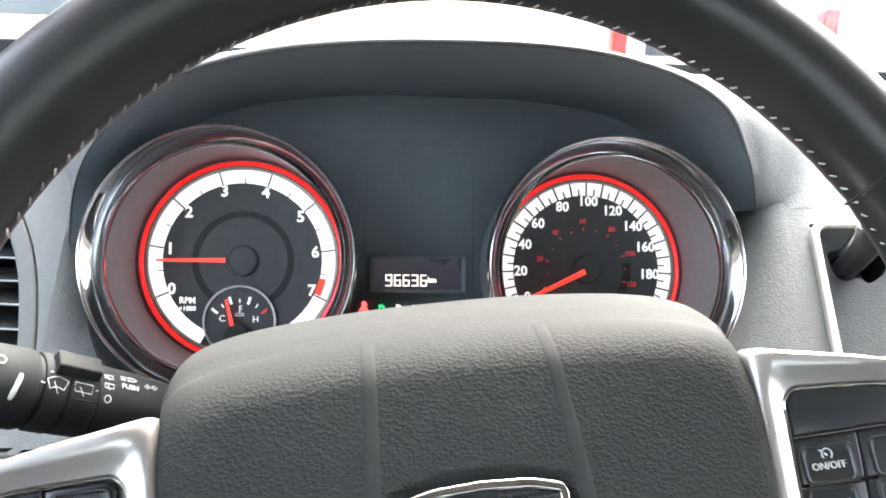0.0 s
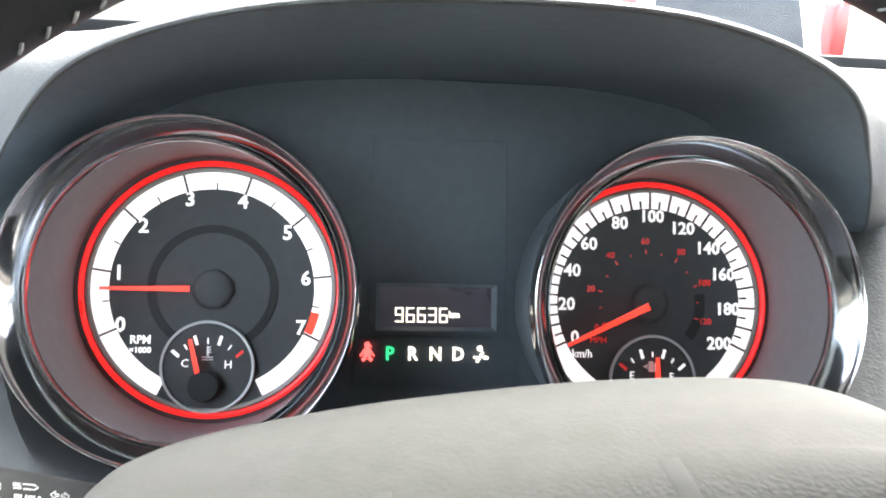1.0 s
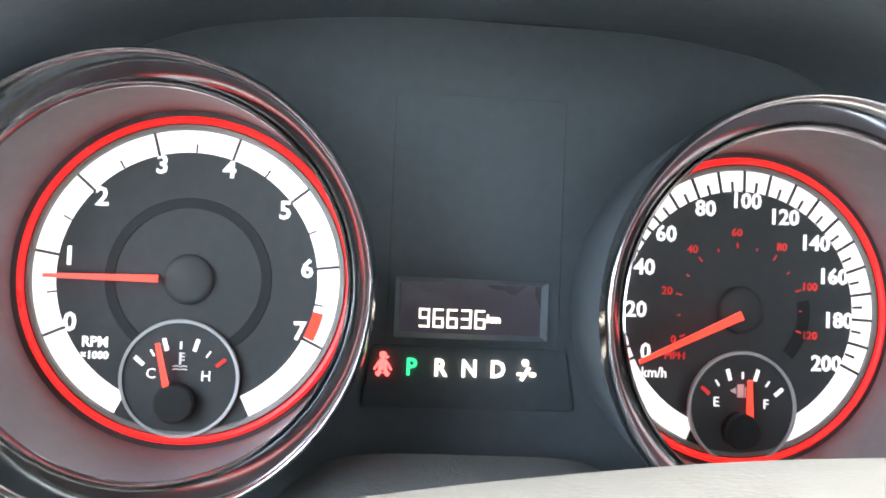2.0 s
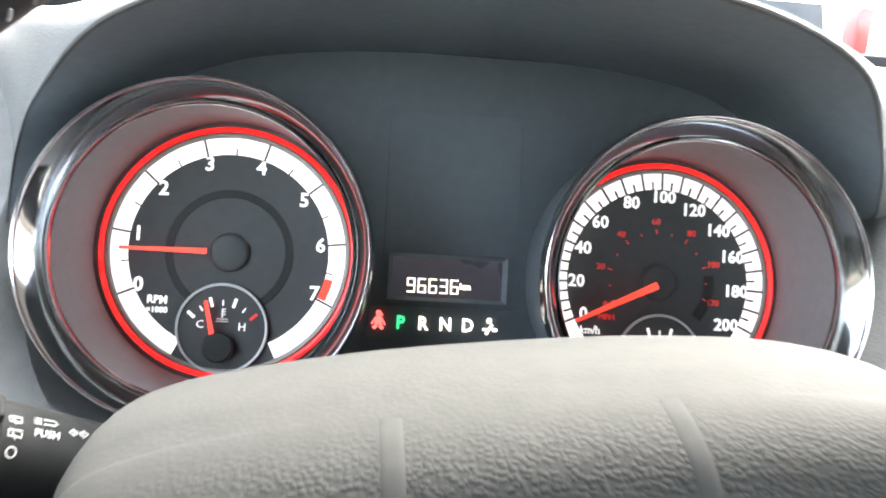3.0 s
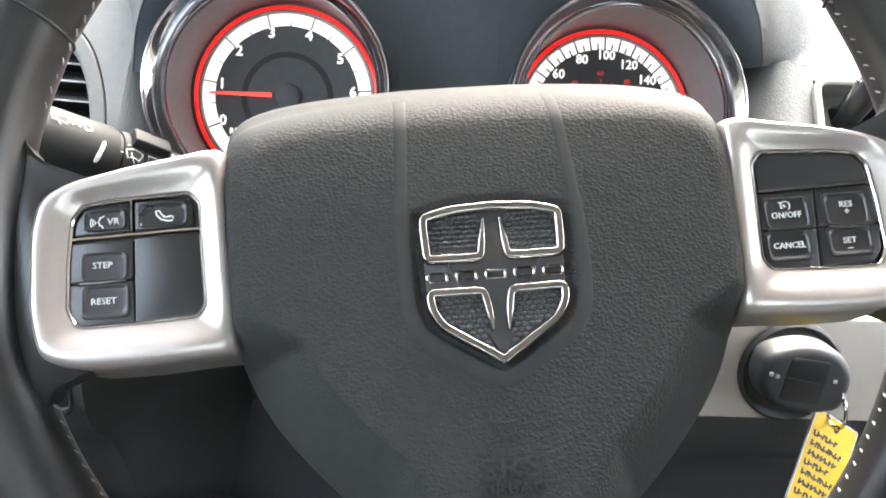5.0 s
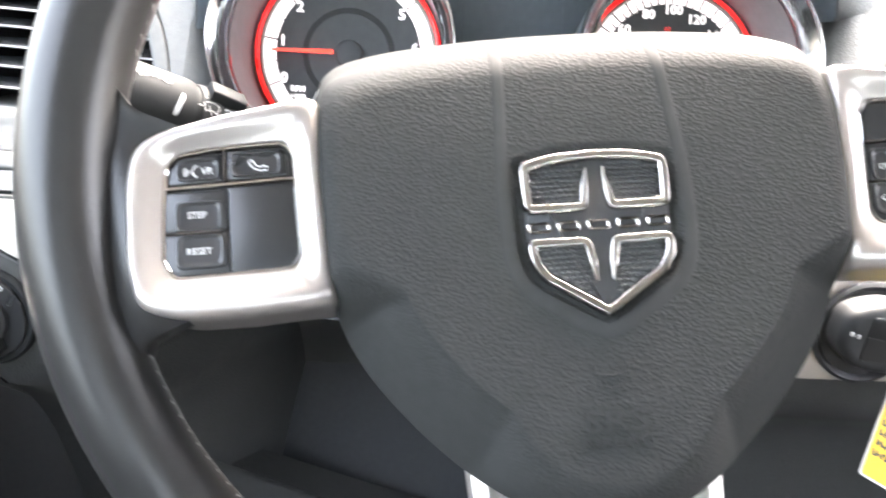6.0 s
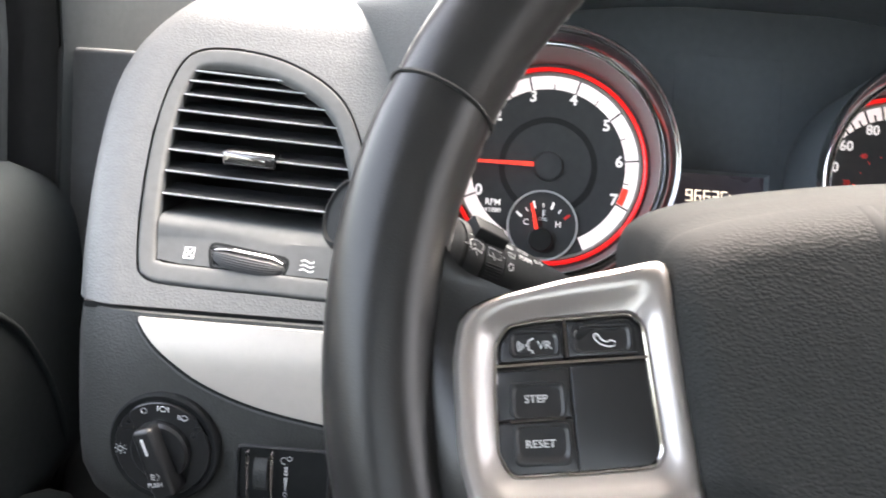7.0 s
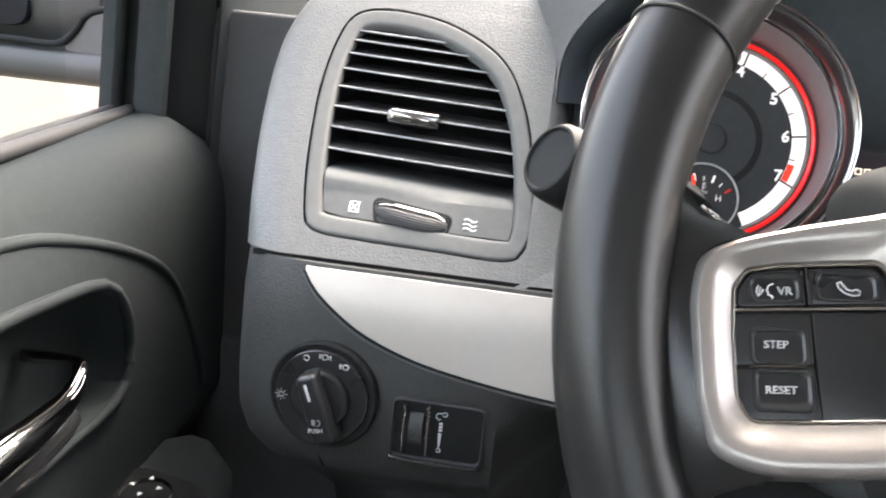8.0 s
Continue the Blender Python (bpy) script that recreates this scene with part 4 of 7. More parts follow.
    bar(bm, polar(SC, 0.004, 205.5), polar(SC, 0.0475, 205.5), 0.0034, -0.0098, -0.0106, 0.0016)
    part("needle", bm, M_NEEDLE, g, "red lit needle")
    small_marks(small, sub_s[0], sub_s[1], -1)
    letters("letter", "E", 0.0052, M_DIGIT, small, (0.0955, -0.0016, -0.0365))
    letters("letter", "F", 0.0052, M_DIGIT, small, (0.1155, -0.0016, -0.0370))
    bm = bmesh.new()
    bar(bm, (0.1052, -0.0345), (0.1052, -0.0295), 0.0026, -0.0012, -0.0016)
    bar(bm, (0.1012, -0.0320), (0.1034, -0.0320), 0.0001, -0.0012, -0.0016, 0.0026)
    bar(bm, (0.1072, -0.0345), (0.1072, -0.0305), 0.0005, -0.0012, -0.0016)
    part("pump_symbol", bm, M_MARK, small)
    bm = bmesh.new()
    bar(bm, (0.1076, -0.0440), (0.1072, -0.0275), 0.0028, -0.0045, -0.0055, 0.0016)
    part("small_needle", bm, M_NEEDLE, small)


# ================= steering wheel =================
def mirrored(half):
    """A closed outline from its right half, listed from the top middle to the bottom middle."""
    return half + [(-x, z) for x, z in reversed(half[1:-1])]


AIRBAG = mirrored([(0, 0.0755), (0.03, 0.0750), (0.060, 0.0728), (0.0780, 0.0698), (0.0880, 0.0655), (0.0920, 0.0580), (0.0926, 0.045), (0.0915, 0.020), (0.0898, -0.004), (0.0880, -0.020), (0.0800, -0.0375), (0.0672, -0.0545), (0.0545, -0.0680), (0.0435, -0.0775), (0.0300, -0.0860), (0.0150, -0.0908), (0, -0.0922)])
SHIELD = mirrored([(0, 0.0275), (0.0135, 0.0268), (0.0246, 0.0242), (0.0247, 0.006), (0.0243, -0.0060), (0.0234, -0.0105), (0.0200, -0.0155), (0.0, -0.0284)])


def shield(scale_d=0.0):
    s = fillet(SHIELD, [0.02, 0.01, 0.0015, 0.02, 0.008, 0.005, 0.006, 0.0006, 0.006, 0.005, 0.008, 0.02, 0.0015, 0.01][: len(SHIELD)], 4)
    return shrink(s, scale_d) if scale_d else s


RIM_R = 0.1800


def rim_point(a, r, dy):
    """A point by the rim: bearing in degrees from straight right, radius and depth, on the rim's slightly tilted plane."""
    x, z = 0.0016 + r * math.cos(radians(a)), 0.0224 + 0.982 * r * math.sin(radians(a))
    return Vector((x, 0.030 - 0.193 * z + 0.028 * x + dy, z))


def steering_wheel():
    w = thing("steering_wheel", WHEEL, "black leather steering wheel with satin silver spokes", "steering wheel")
    # rim, in four leather pieces: grips at the sides, arcs at top and bottom
    def rim_piece(a0, a1, fat, name, mat, label=""):
        bm = bmesh.new()
        rows = []
        steps = max(6, int(abs(a1 - a0) / 3))
        for i in range(steps + 1):
            a = a0 + (a1 - a0) * i / steps
            end = min(i, steps - i)
            k = fat * (1.0 if end > 0 else 0.975)
            rows.append([rim_point(a, RIM_R + 0.0165 * k * math.cos(b), 0.0165 * k * math.sin(b)) for b in [2 * math.pi * j / 28 for j in range(28)]])
        loft(bm, rows, True, True, True)
        return part(name, bm, mat, w, label)
    rim_piece(30.8, 151.5, 1.0, "rim_arc", M_LEATHER, "black leather rim")
    rim_piece(151.9, 234, 1.02, "rim_grip", M_LEATHER, "black leather grip")
    rim_piece(234.4, 306, 1.0, "rim_arc", M_LEATHER)
    rim_piece(306.4, 390.4, 1.02, "rim_grip", M_LEATHER)
    # raised seams where the leather pieces meet
    for a in (30.6, 151.7, 234.2, 306.2):
        bm = bmesh.new()
        tube(bm, [rim_point(a, RIM_R + 0.01665 * math.cos(b), 0.01665 * math.sin(b)) for b in [2 * math.pi * j / 40 for j in range(40)]], 0.0007, 6, True)
        part("seam", bm, M_SMOOTH_VINYL, w, "raised leather seam")
    # stitches along the inner edge
    bm = bmesh.new()
    for i in range(180):
        a = i * 2.0
        if 160 < a < 198 or a < 14 or a > 342:
            continue
        back = 0.0042 * max(0.0, math.sin(radians(a)))
        p, q = rim_point(a, RIM_R - 0.01655 + back * 0.05, -0.0022 + back), rim_point(a + 0.55, RIM_R - 0.01650 + back * 0.09, 0.0004 + back)
        tube(bm, [p, rim_point(a + 0.27, RIM_R - 0.01672 + back * 0.06, -0.0010 + back), q], 0.00042, 5)
    tagged(part("stitching", bm, M_STITCH, w, "pale grey stitching"), kind="stuff")

    # airbag cover
    line = [Vector((p.x, p.y)) for p in spline([(x, z, 0) for x, z in AIRBAG], 288, True)]
    badge = shield()
    hollow = shield(-0.0030)
    reach = sorted((math.atan2(p.y, p.x), p.length) for p in line)
    def edge_at(q):
        a = math.atan2(q.y, q.x)
        for (a0, r0), (a1, r1) in zip([(reach[-1][0] - 2 * math.pi, reach[-1][1])] + reach, reach + [(reach[0][0] + 2 * math.pi, reach[0][1])]):
            if a0 <= a <= a1:
                return Vector((math.cos(a), math.sin(a))) * (r0 + (r1 - r0) * (a - a0) / max(1e-9, a1 - a0))
    def flank(p):
        """How far the edge point p belongs to the chamfered lower flanks, which fade out below the emblem."""
        return max(0.0, min(1.0, (-0.006 - p.y) / 0.016)) * (0.12 + 0.88 * min(1.0, abs(p.x) / 0.046) ** 2)
    def skin(p, f):
        """Depth of the cover at the share f of the way in from the edge point p."""
        q = p * (1 - f)
        low = flank(p)
        top = max(0.0, min(1.0, (p.y - 0.045) / 0.022)) * max(0.0, 1 - (p.x / 0.12) ** 4)
        e = min(1.0, f / (0.10 + 0.17 * low + 0.14 * top))
        round_in = 1 - math.sqrt(max(0.0, 1 - (1 - e) ** 2.4))
        chamfer = 0.97 * (1 - e) + 0.03 * (1 - e) ** 8
        y = (0.0150 + 0.011 * low) * (round_in * (1 - low) + chamfer * low) * (1 - top) + top * 0.0095 * (1 - e) ** 2 + 0.0015
        return y + 0.0035 * (q.length / 0.088) ** 2 + 0.0065 * max(0.0, q.y / 0.072) ** 2.3
    bm = bmesh.new()
    rows = []
    for y, wide, rise in ((0.078, 1.006, 0.0205), (0.072, 1.006, 0.0213), (0.062, 1.006, 0.0195), (0.052, 1.006, 0.0166), (0.042, 1.006, 0.0128), (0.034, 1.005, 0.0088), (0.027, 1.003, 0.0046)):
        row = []
        for p in line:
            low, rim_y = flank(p), skin(p, 0.0)
            deep = rim_y + 0.0006 + (y - 0.027) * (0.0774 - rim_y) / 0.051
            row.append((p.x * wide, y + (deep - y) * low, p.y + rise * max(0.0, min(1.0, p.y / 0.06))))
        rows.append(row)
    fr = [0.0, 0.004, 0.010, 0.020, 0.034, 0.052, 0.075] + [0.10 + 0.9 * i / 64 for i in range(64)]
    for f in fr:
        row = []
        for p in line:
            q = p * (1 - f)
            y = skin(p, f)
            if q.length < 0.05 and inside(q, hollow):
                y += 0.0022 * min(1.0, gap_to(q, hollow) / 0.0018)
            row.append((q.x, y, q.y))
        rows.append(row)
    loft(bm, rows, True, True, False)
    cover = part("airbag_cover", bm, M_VINYL, w, "black leather-grained airbag cover")
    # smooth moulded bands: down from the top edge beside the middle panel and round the emblem
    path = [(-0.0275, 0.0735), (-0.0280, 0.060), (-0.0288, 0.045), (-0.0298, 0.030), (-0.0306, 0.015), (-0.0304, 0.0), (-0.0292, -0.0100), (-0.0250, -0.0180), (-0.0150, -0.0252), (-0.0050, -0.0312), (0.0, -0.0330)]
    path += [(-x, z) for x, z in reversed(path[:-1])]
    path = spline([(x, z, 0) for x, z in path], 150)
    bm = bmesh.new()
    rows = []
    for i, p in enumerate(path):
        t = (path[min(i + 1, 149)] - path[max(i - 1, 0)]).normalized()
        side = Vector((-t.y, t.x))
        row = []
        for u, h in ((-1.0, 0.0003), (-0.7, -0.0001), (-0.3, -0.00024), (0.0, -0.00028), (0.3, -0.00024), (0.7, -0.0001), (1.0, 0.0003)):
            q = Vector((p.x, p.y)) + side * u * 0.0029
            e = edge_at(q)
            row.append((q.x, skin(e, 1 - q.length / e.length) + h, q.y))
        rows.append(row)
    loft(bm, rows, False)
    part("moulded_band", bm, M_MOULD, cover, "smooth band moulded round the emblem")
    # moulded horn symbol and lettering low on the cover, lying in its skin
    def on_cover(x, z, lift):
        e = edge_at(Vector((x, z)))
        return skin(e, 1 - math.hypot(x, z) / e.length) - lift
    bm = bmesh.new()
    for line in ([(-0.0075, -0.0440), (-0.0066, -0.0468), (0.0, -0.0476), (0.0066, -0.0466), (0.0075, -0.0438)], [(-0.0038, -0.0490), (-0.0034, -0.0510), (0.0, -0.0516), (0.0034, -0.0510), (0.0038, -0.0490)]):
        tube(bm, [(0.72 * x - 0.0013, on_cover(0.72 * x - 0.0013, z + 0.001, 0.0001), z + 0.001) for x, z in line], 0.00036, 6)
    part("horn_symbol", bm, M_MOULD, cover, "moulded horn symbol")
    for text, size, x, z, wide in (("SRS", 0.0094, -0.0011, -0.0609, 1.45), ("AIRBAG", 0.0046, -0.0012, -0.0672, 1.45)):
        ob = letters("moulded_letters", text, size, M_MOULD, cover, (x, 0.0, z), squeeze=wide)
        for v in ob.data.vertices:
            v.co.z = (0.0006 if v.co.z > 0 else -0.0006) - on_cover(x + v.co.x, z + v.co.y, 0.0)

    # emblem
    em = part("emblem", plate(bmesh.new(), shield(0.0012), 0.005, 0.0022, 0.0004), M_BLACK, w, "chrome shield emblem with a cross on black mesh")
    mesh_bm = bmesh.new()
    for r in range(26):
        z = -0.0200 + r * 0.0017
        for c in range(21):
            x = -0.0230 + c * 0.0023 + (0.00115 if r % 2 else 0)
            p = Vector((x, z))
            if inside(p, badge) and gap_to(p, badge) > 0.0038 and abs(x) > 0.0040 and not -0.0040 < z < 0.0082:
                plate(mesh_bm, [Vector((x + a, z + b)) for a, b in ((-0.0010, -0.0001), (-0.0006, -0.0005), (0.0006, -0.0005), (0.0010, 0.0), (0.0006, 0.0005), (-0.0006, 0.0005))], 0.0024, 0.0009, 0.0003, 1)
    tagged(part("mesh_ground", mesh_bm, M_MESH, em, "fine black mesh"), kind="stuff")
    # a faintly hollow crown between chamfered flanks
    BEVEL = [(-0.5, 0.003), (-0.5, 0.0007), (-0.46, 0.0003), (-0.33, -0.0004), (-0.24, -0.00055), (0.0, -0.00045), (0.24, -0.00055), (0.33, -0.0004), (0.46, 0.0003), (0.5, 0.0007), (0.5, 0.003)]
    def ridge(pts, w1, name="chrome_bar", closed=False):
        P = [Vector(p) for p in pts]
        rows, k = [], len(P)
        for i, p in enumerate(P):
            t = (P[(i + 1) % k] - P[i - 1]) if closed else P[min(i + 1, k - 1)] - P[max(i - 1, 0)]
            t.normalize()
            s = Vector((-t.y, t.x))
            ww = w1[i] if isinstance(w1, (list, tuple)) else w1
            rows.append([(p.x + s.x * ww * u, y, p.y + s.y * ww * u) for u, y in BEVEL])
        if closed:
            rows.append(rows[0])
        bm = bmesh.new()
        loft(bm, rows, True, not closed, not closed)
        if closed:
            bmesh.ops.remove_doubles(bm, verts=bm.verts[:], dist=1e-7)
        part(name, bm, M_BADGE, em)
    # four chrome corners, each an open frame whose inner end tapers
    def soft(path, r, n=4):
        P, out = [Vector(p) for p in path], [Vector(path[0])]
        for p, q, t in zip(P, P[1:], P[2:]):
            a, c = (p - q), (t - q)
            cut = min(r, a.length * 0.45, c.length * 0.45)
            s0, s1 = q + a.normalized() * cut, q + c.normalized() * cut
            out += [(1 - k / n) ** 2 * s0 + 2 * (k / n) * (1 - k / n) * q + (k / n) ** 2 * s1 for k in range(n + 1)]
        return [(p.x, p.y) for p in out + [P[-1]]]
    for s in (-1, 1):
        up = soft([(0.0, 0.0258), (s * 0.0135, 0.0251), (s * 0.0231, 0.0228), (s * 0.0230, 0.0160), (s * 0.0226, 0.0084), (s * 0.0130, 0.0083), (s * 0.0046, 0.0083), (s * 0.0038, 0.0140), (s * 0.0028, 0.0212)], 0.0018)
        n = len(up)
        ridge(up, [0.0033 if i < n - 13 else 0.0032 if i < n - 7 else 0.0030 if i < n - 3 else 0.0026 if i < n - 1 else 0.0010 for i in range(n)])
        dn = soft([(s * 0.0026, -0.0166), (s * 0.0034, -0.0100), (s * 0.0046, -0.0032), (s * 0.0130, -0.0031), (s * 0.0226, -0.0031), (s * 0.0222, -0.0085), (s * 0.0190, -0.0141), (s * 0.010, -0.0199), (0.0, -0.0264)], 0.0020)
        ridge(dn, [0.0010 if i < 1 else 0.0026 if i < 3 else 0.0030 if i < 7 else 0.0032 if i < 13 else 0.0033 for i in range(len(dn))])
    # maker's name as five plain chrome frames
    for i in range(5):
        x = -0.0196 + i * 0.0098
        bm = bmesh.new()
        band(bm, box_outline(x - 0.0038, 0.0005, x + 0.0038, 0.0040, 0.0013), box_outline(x - 0.0027, 0.0013, x + 0.0027, 0.0032, 0.0006), 0.003, 0.0008, 0.0004)
        part("chrome_plate", bm, M_BADGE, em)

    # spokes with switch pads
    for s, nm in ((-1, "left"), (1, "right")):
        outer = [(s * x, z) for x, z in [(0.0905, 0.0592), (0.104, 0.0562), (0.123, 0.0530), (0.1415, 0.0488), (0.1545, 0.0440), (0.1575, 0.030), (0.1570, 0.003), (0.1535, -0.0140), (0.140, -0.0185), (0.118, -0.0185), (0.0868, -0.0165)]]
        pad = [(s * x, z) for x, z in [(0.0998, 0.0380), (0.1035, 0.0424), (0.115, 0.0420), (0.131, 0.0412), (0.1400, 0.0398), (0.1442, 0.0345), (0.1452, 0.020), (0.1452, 0.0030), (0.1418, -0.0040), (0.121, -0.0036), (0.1005, -0.0028), (0.0978, 0.0020), (0.0988, 0.020)]]
        if s > 0:
            pad = [(x, z + 0.0018) for x, z in pad]
        n = 144
        c = Vector((s * 0.121, 0.019))
        def by_angle(line):
            pts = [Vector((p.x, p.y)) for p in line]
            res = []
            for i in range(n):
                a = 2 * math.pi * i / n
                d = Vector((math.cos(a), math.sin(a)))
                best = None
                for p, q in zip(pts, pts[1:] + pts[:1]):
                    e = q - p
                    den = d.x * e.y - d.y * e.x
                    if abs(den) < 1e-12:
                        continue
                    t = ((p.x - c.x) * e.y - (p.y - c.y) * e.x) / den
                    u = ((p.x - c.x) * d.y - (p.y - c.y) * d.x) / den
                    if t > 0 and -1e-6 <= u <= 1 + 1e-6:
                        best = t if best is None else max(best, t)
                res.append(c + d * best)
            return res
        out_l = by_angle(fillet(outer, [0.004, 0.03, 0.03, 0.03, 0.014, 0.03, 0.016, 0.010, 0.03, 0.03, 0.004], 8))
        pad_l = by_angle(fillet(pad, 0.005, 6))
        bm = bmesh.new()
        rows = []
        for f, y in ((0.0, 0.040), (0.0, 0.0185), (0.03, 0.0148), (0.09, 0.0122), (0.20, 0.0108), (0.36, 0.0106), (0.55, 0.0116), (0.72, 0.0130), (0.88, 0.0142), (0.97, 0.0147), (1.0, 0.0158), (1.0, 0.024)):
            mids = [a.lerp(b, f) for a, b in zip(out_l, pad_l)]
            rows.append([(p.x, y + 0.0035 * max(0.0, min(1.0, (0.1030 - abs(p.x)) / 0.014)) ** 1.4 * (1 - f) ** 0.5, p.y) for p in mids])
        loft(bm, rows)
        spoke = part("spoke", bm, M_SILVER, w, "satin silver spoke")
        bm = bmesh.new()
        band(bm, pad_l, shrink(pad_l, 0.0011), 0.024, 0.0148, 0.0004)
        part("pad_frame", bm, M_CHROME, spoke, "thin chrome frame")
        bm = bmesh.new()
        plate(bm, shrink(pad_l, 0.0009), 0.028, 0.0182, 0.0003)
        part("pad_floor", bm, M_BLACK, spoke)
        # buttons: flush keys, each with a shallow dished hollow
        def key(outline, dish=None, foot=0.0012, front=0.0156):
            bm = bmesh.new()
            plate(bm, outline, 0.022, front, 0.0005, 2)
            b = part("button", bm, M_BUTTON, spoke)
            if dish:
                x0, z0, x1, z1 = dish
                bm = bmesh.new()
                rows = []
                for d, y in ((0.0, -0.00010), (0.0003, -0.0007), (0.0006, -0.0008), (0.0009, -0.0007), (0.0014, -0.0001), (0.0019, -0.00005)):
                    g = d * foot / 0.0012
                    rows.append([(p.x, front + y, p.y) for p in box_outline(x0 + d, z0 + g, x1 - d, z1 - d, 0.0022, 5)])
                loft(bm, rows, True, False, True)
                part("hollow", bm, M_BUTTON, b)
            return b
        def legend(b, text, x, z, size=0.0031, sq=1.05):
            letters("legend", text, size, M_LEGEND, b, (x, 0.01535, z), squeeze=sq)
        def ray_bar(x0, z0, x1, z1, w, mat=M_CHROME, front=0.0149):
            bm = bmesh.new()
            bar(bm, (x0, z0), (x1, z1), w, 0.02, front)
            part("divider", bm, mat, spoke)
        if s < 0:
            b = key(fillet([(-0.1430, 0.0286), (-0.1242, 0.0294), (-0.1242, 0.0398), (-0.1385, 0.0385), (-0.1420, 0.0345)], [0.0012, 0.0006, 0.0006, 0.004, 0.004]), (-0.1400, 0.0300, -0.1252, 0.0380), 0.0006)
            legend(b, "VR", -0.1297, 0.0332, 0.0034, 1.0)
            bm = bmesh.new()
            for k in range(3):
                r = 0.0009 + 0.0008 * k
                tube(bm, [(-0.1350 - r * math.cos(radians(q)), 0.0153, 0.0332 + r * math.sin(radians(q))) for q in (-38, -20, 0, 20, 38)], 0.00020, 4)
            tube(bm, [(-0.1328, 0.0153, 0.0354), (-0.1342, 0.0153, 0.0348), (-0.1344, 0.0153, 0.0340), (-0.1350, 0.0153, 0.0334), (-0.1343, 0.0153, 0.0330), (-0.1345, 0.0153, 0.0322), (-0.1334, 0.0153, 0.0318), (-0.1332, 0.0153, 0.0310)], 0.00022, 5)
            part("voice_symbol", bm, M_MARK, b)
            b = key(fillet([(-0.1226, 0.0295), (-0.1022, 0.0302), (-0.1026, 0.0385), (-0.1050, 0.0404), (-0.1226, 0.0400)], [0.0006, 0.0012, 0.003, 0.003, 0.0006]), (-0.1216, 0.0304, -0.1040, 0.0392), 0.0006)
            bm = bmesh.new()
            tube(bm, [(x, 0.0153, z) for x, z in ((-0.1152, 0.0358), (-0.1141, 0.0362), (-0.1135, 0.0352), (-0.1126, 0.0340), (-0.1112, 0.0336), (-0.1101, 0.0341), (-0.1090, 0.0334), (-0.1094, 0.0324), (-0.1112, 0.0322), (-0.1134, 0.0330), (-0.1149, 0.0345), (-0.1152, 0.0358))], 0.00022, 5)
            part("phone_symbol", bm, M_MARK, b)
            ray_bar(-0.1442, 0.0275, -0.0996, 0.0288, 0.0008)
            ray_bar(-0.1234, 0.0292, -0.1236, 0.0404, 0.0006, M_DARKCHROME)
            b = key(fillet([(-0.1446, 0.0121), (-0.1231, 0.0126), (-0.1231, 0.0266), (-0.1440, 0.0262)], 0.0008), (-0.1406, 0.0124, -0.1246, 0.0228), 0.0002)
            legend(b, "STEP", -0.1332, 0.0178)
            b = key(fillet([(-0.1446, 0.0113), (-0.1440, 0.0010), (-0.1408, -0.0033), (-0.1222, -0.0028), (-0.1231, 0.0118)], [0.0008, 0.004, 0.003, 0.0008, 0.0008]), (-0.1402, -0.0008, -0.1240, 0.0112), 0.0018)
            legend(b, "RESET", -0.1327, 0.0052)
            ray_bar(-0.1410, 0.0116, -0.1252, 0.0121, 0.0006, M_DARKCHROME, 0.0151)
            bm = bmesh.new()
            plate(bm, fillet([(-0.1221, -0.0028), (-0.1022, -0.0020), (-0.0994, 0.0020), (-0.1004, 0.0278), (-0.1226, 0.0270)], [0.0006, 0.004, 0.004, 0.0008, 0.0006]), 0.022, 0.0158, 0.0004)
            part("blank_plate", bm, M_BUTTON, spoke, "blank black plate")
        else:
            bm = bmesh.new()
            plate(bm, fillet([(0.1012, 0.0292), (0.1432, 0.0303), (0.1420, 0.0375), (0.1385, 0.0405), (0.1180, 0.0428), (0.1050, 0.0428), (0.1016, 0.0395)], [0.0008, 0.0008, 0.004, 0.006, 0.02, 0.004, 0.004]), 0.022, 0.0158, 0.0005)
            part("blank_plate", bm, M_BUTTON, spoke, "blank black plate")
            ray_bar(0.1006, 0.0284, 0.1434, 0.0294, 0.0006, M_DARKCHROME)
            b = key(fillet([(0.1000, 0.0143), (0.1204, 0.0143), (0.1215, 0.0280), (0.1006, 0.0277)], 0.0008), (0.1014, 0.0143, 0.1188, 0.0258), 0.0003)
            legend(b, "ON/OFF", 0.1099, 0.0190, 0.0031, 1.0)
            bm = bmesh.new()
            tube(bm, [(0.1100 + 0.0017 * math.cos(radians(a)), 0.0153, 0.0226 + 0.0017 * math.sin(radians(a))) for a in range(-50, 221, 30)], 0.00022, 4)
            tube(bm, [(0.1100, 0.0153, 0.0222), (0.1091, 0.0153, 0.0229)], 0.0004, 4)
            tube(bm, [(0.1077, 0.0153, 0.0240), (0.1086, 0.0153, 0.0234)], 0.00025, 4)
            part("cruise_symbol", bm, M_MARK, b)
            b = key(fillet([(0.1212, 0.0143), (0.1440, 0.0143), (0.1440, 0.0287), (0.1222, 0.0281)], 0.0008), (0.1240, 0.0143, 0.1412, 0.0262), 0.0003)
            legend(b, "RES", 0.1327, 0.0217)
            legend(b, "+", 0.1327, 0.0190, 0.0034)
            b = key(fillet([(0.0985, 0.0030), (0.1010, -0.0008), (0.1190, -0.0006), (0.1203, 0.0134), (0.0996, 0.0134)], [0.003, 0.003, 0.0008, 0.0008, 0.0008]), (0.1004, 0.0018, 0.1172, 0.0134), 0.0016)
            legend(b, "CANCEL", 0.1091, 0.0077, 0.0031, 1.0)
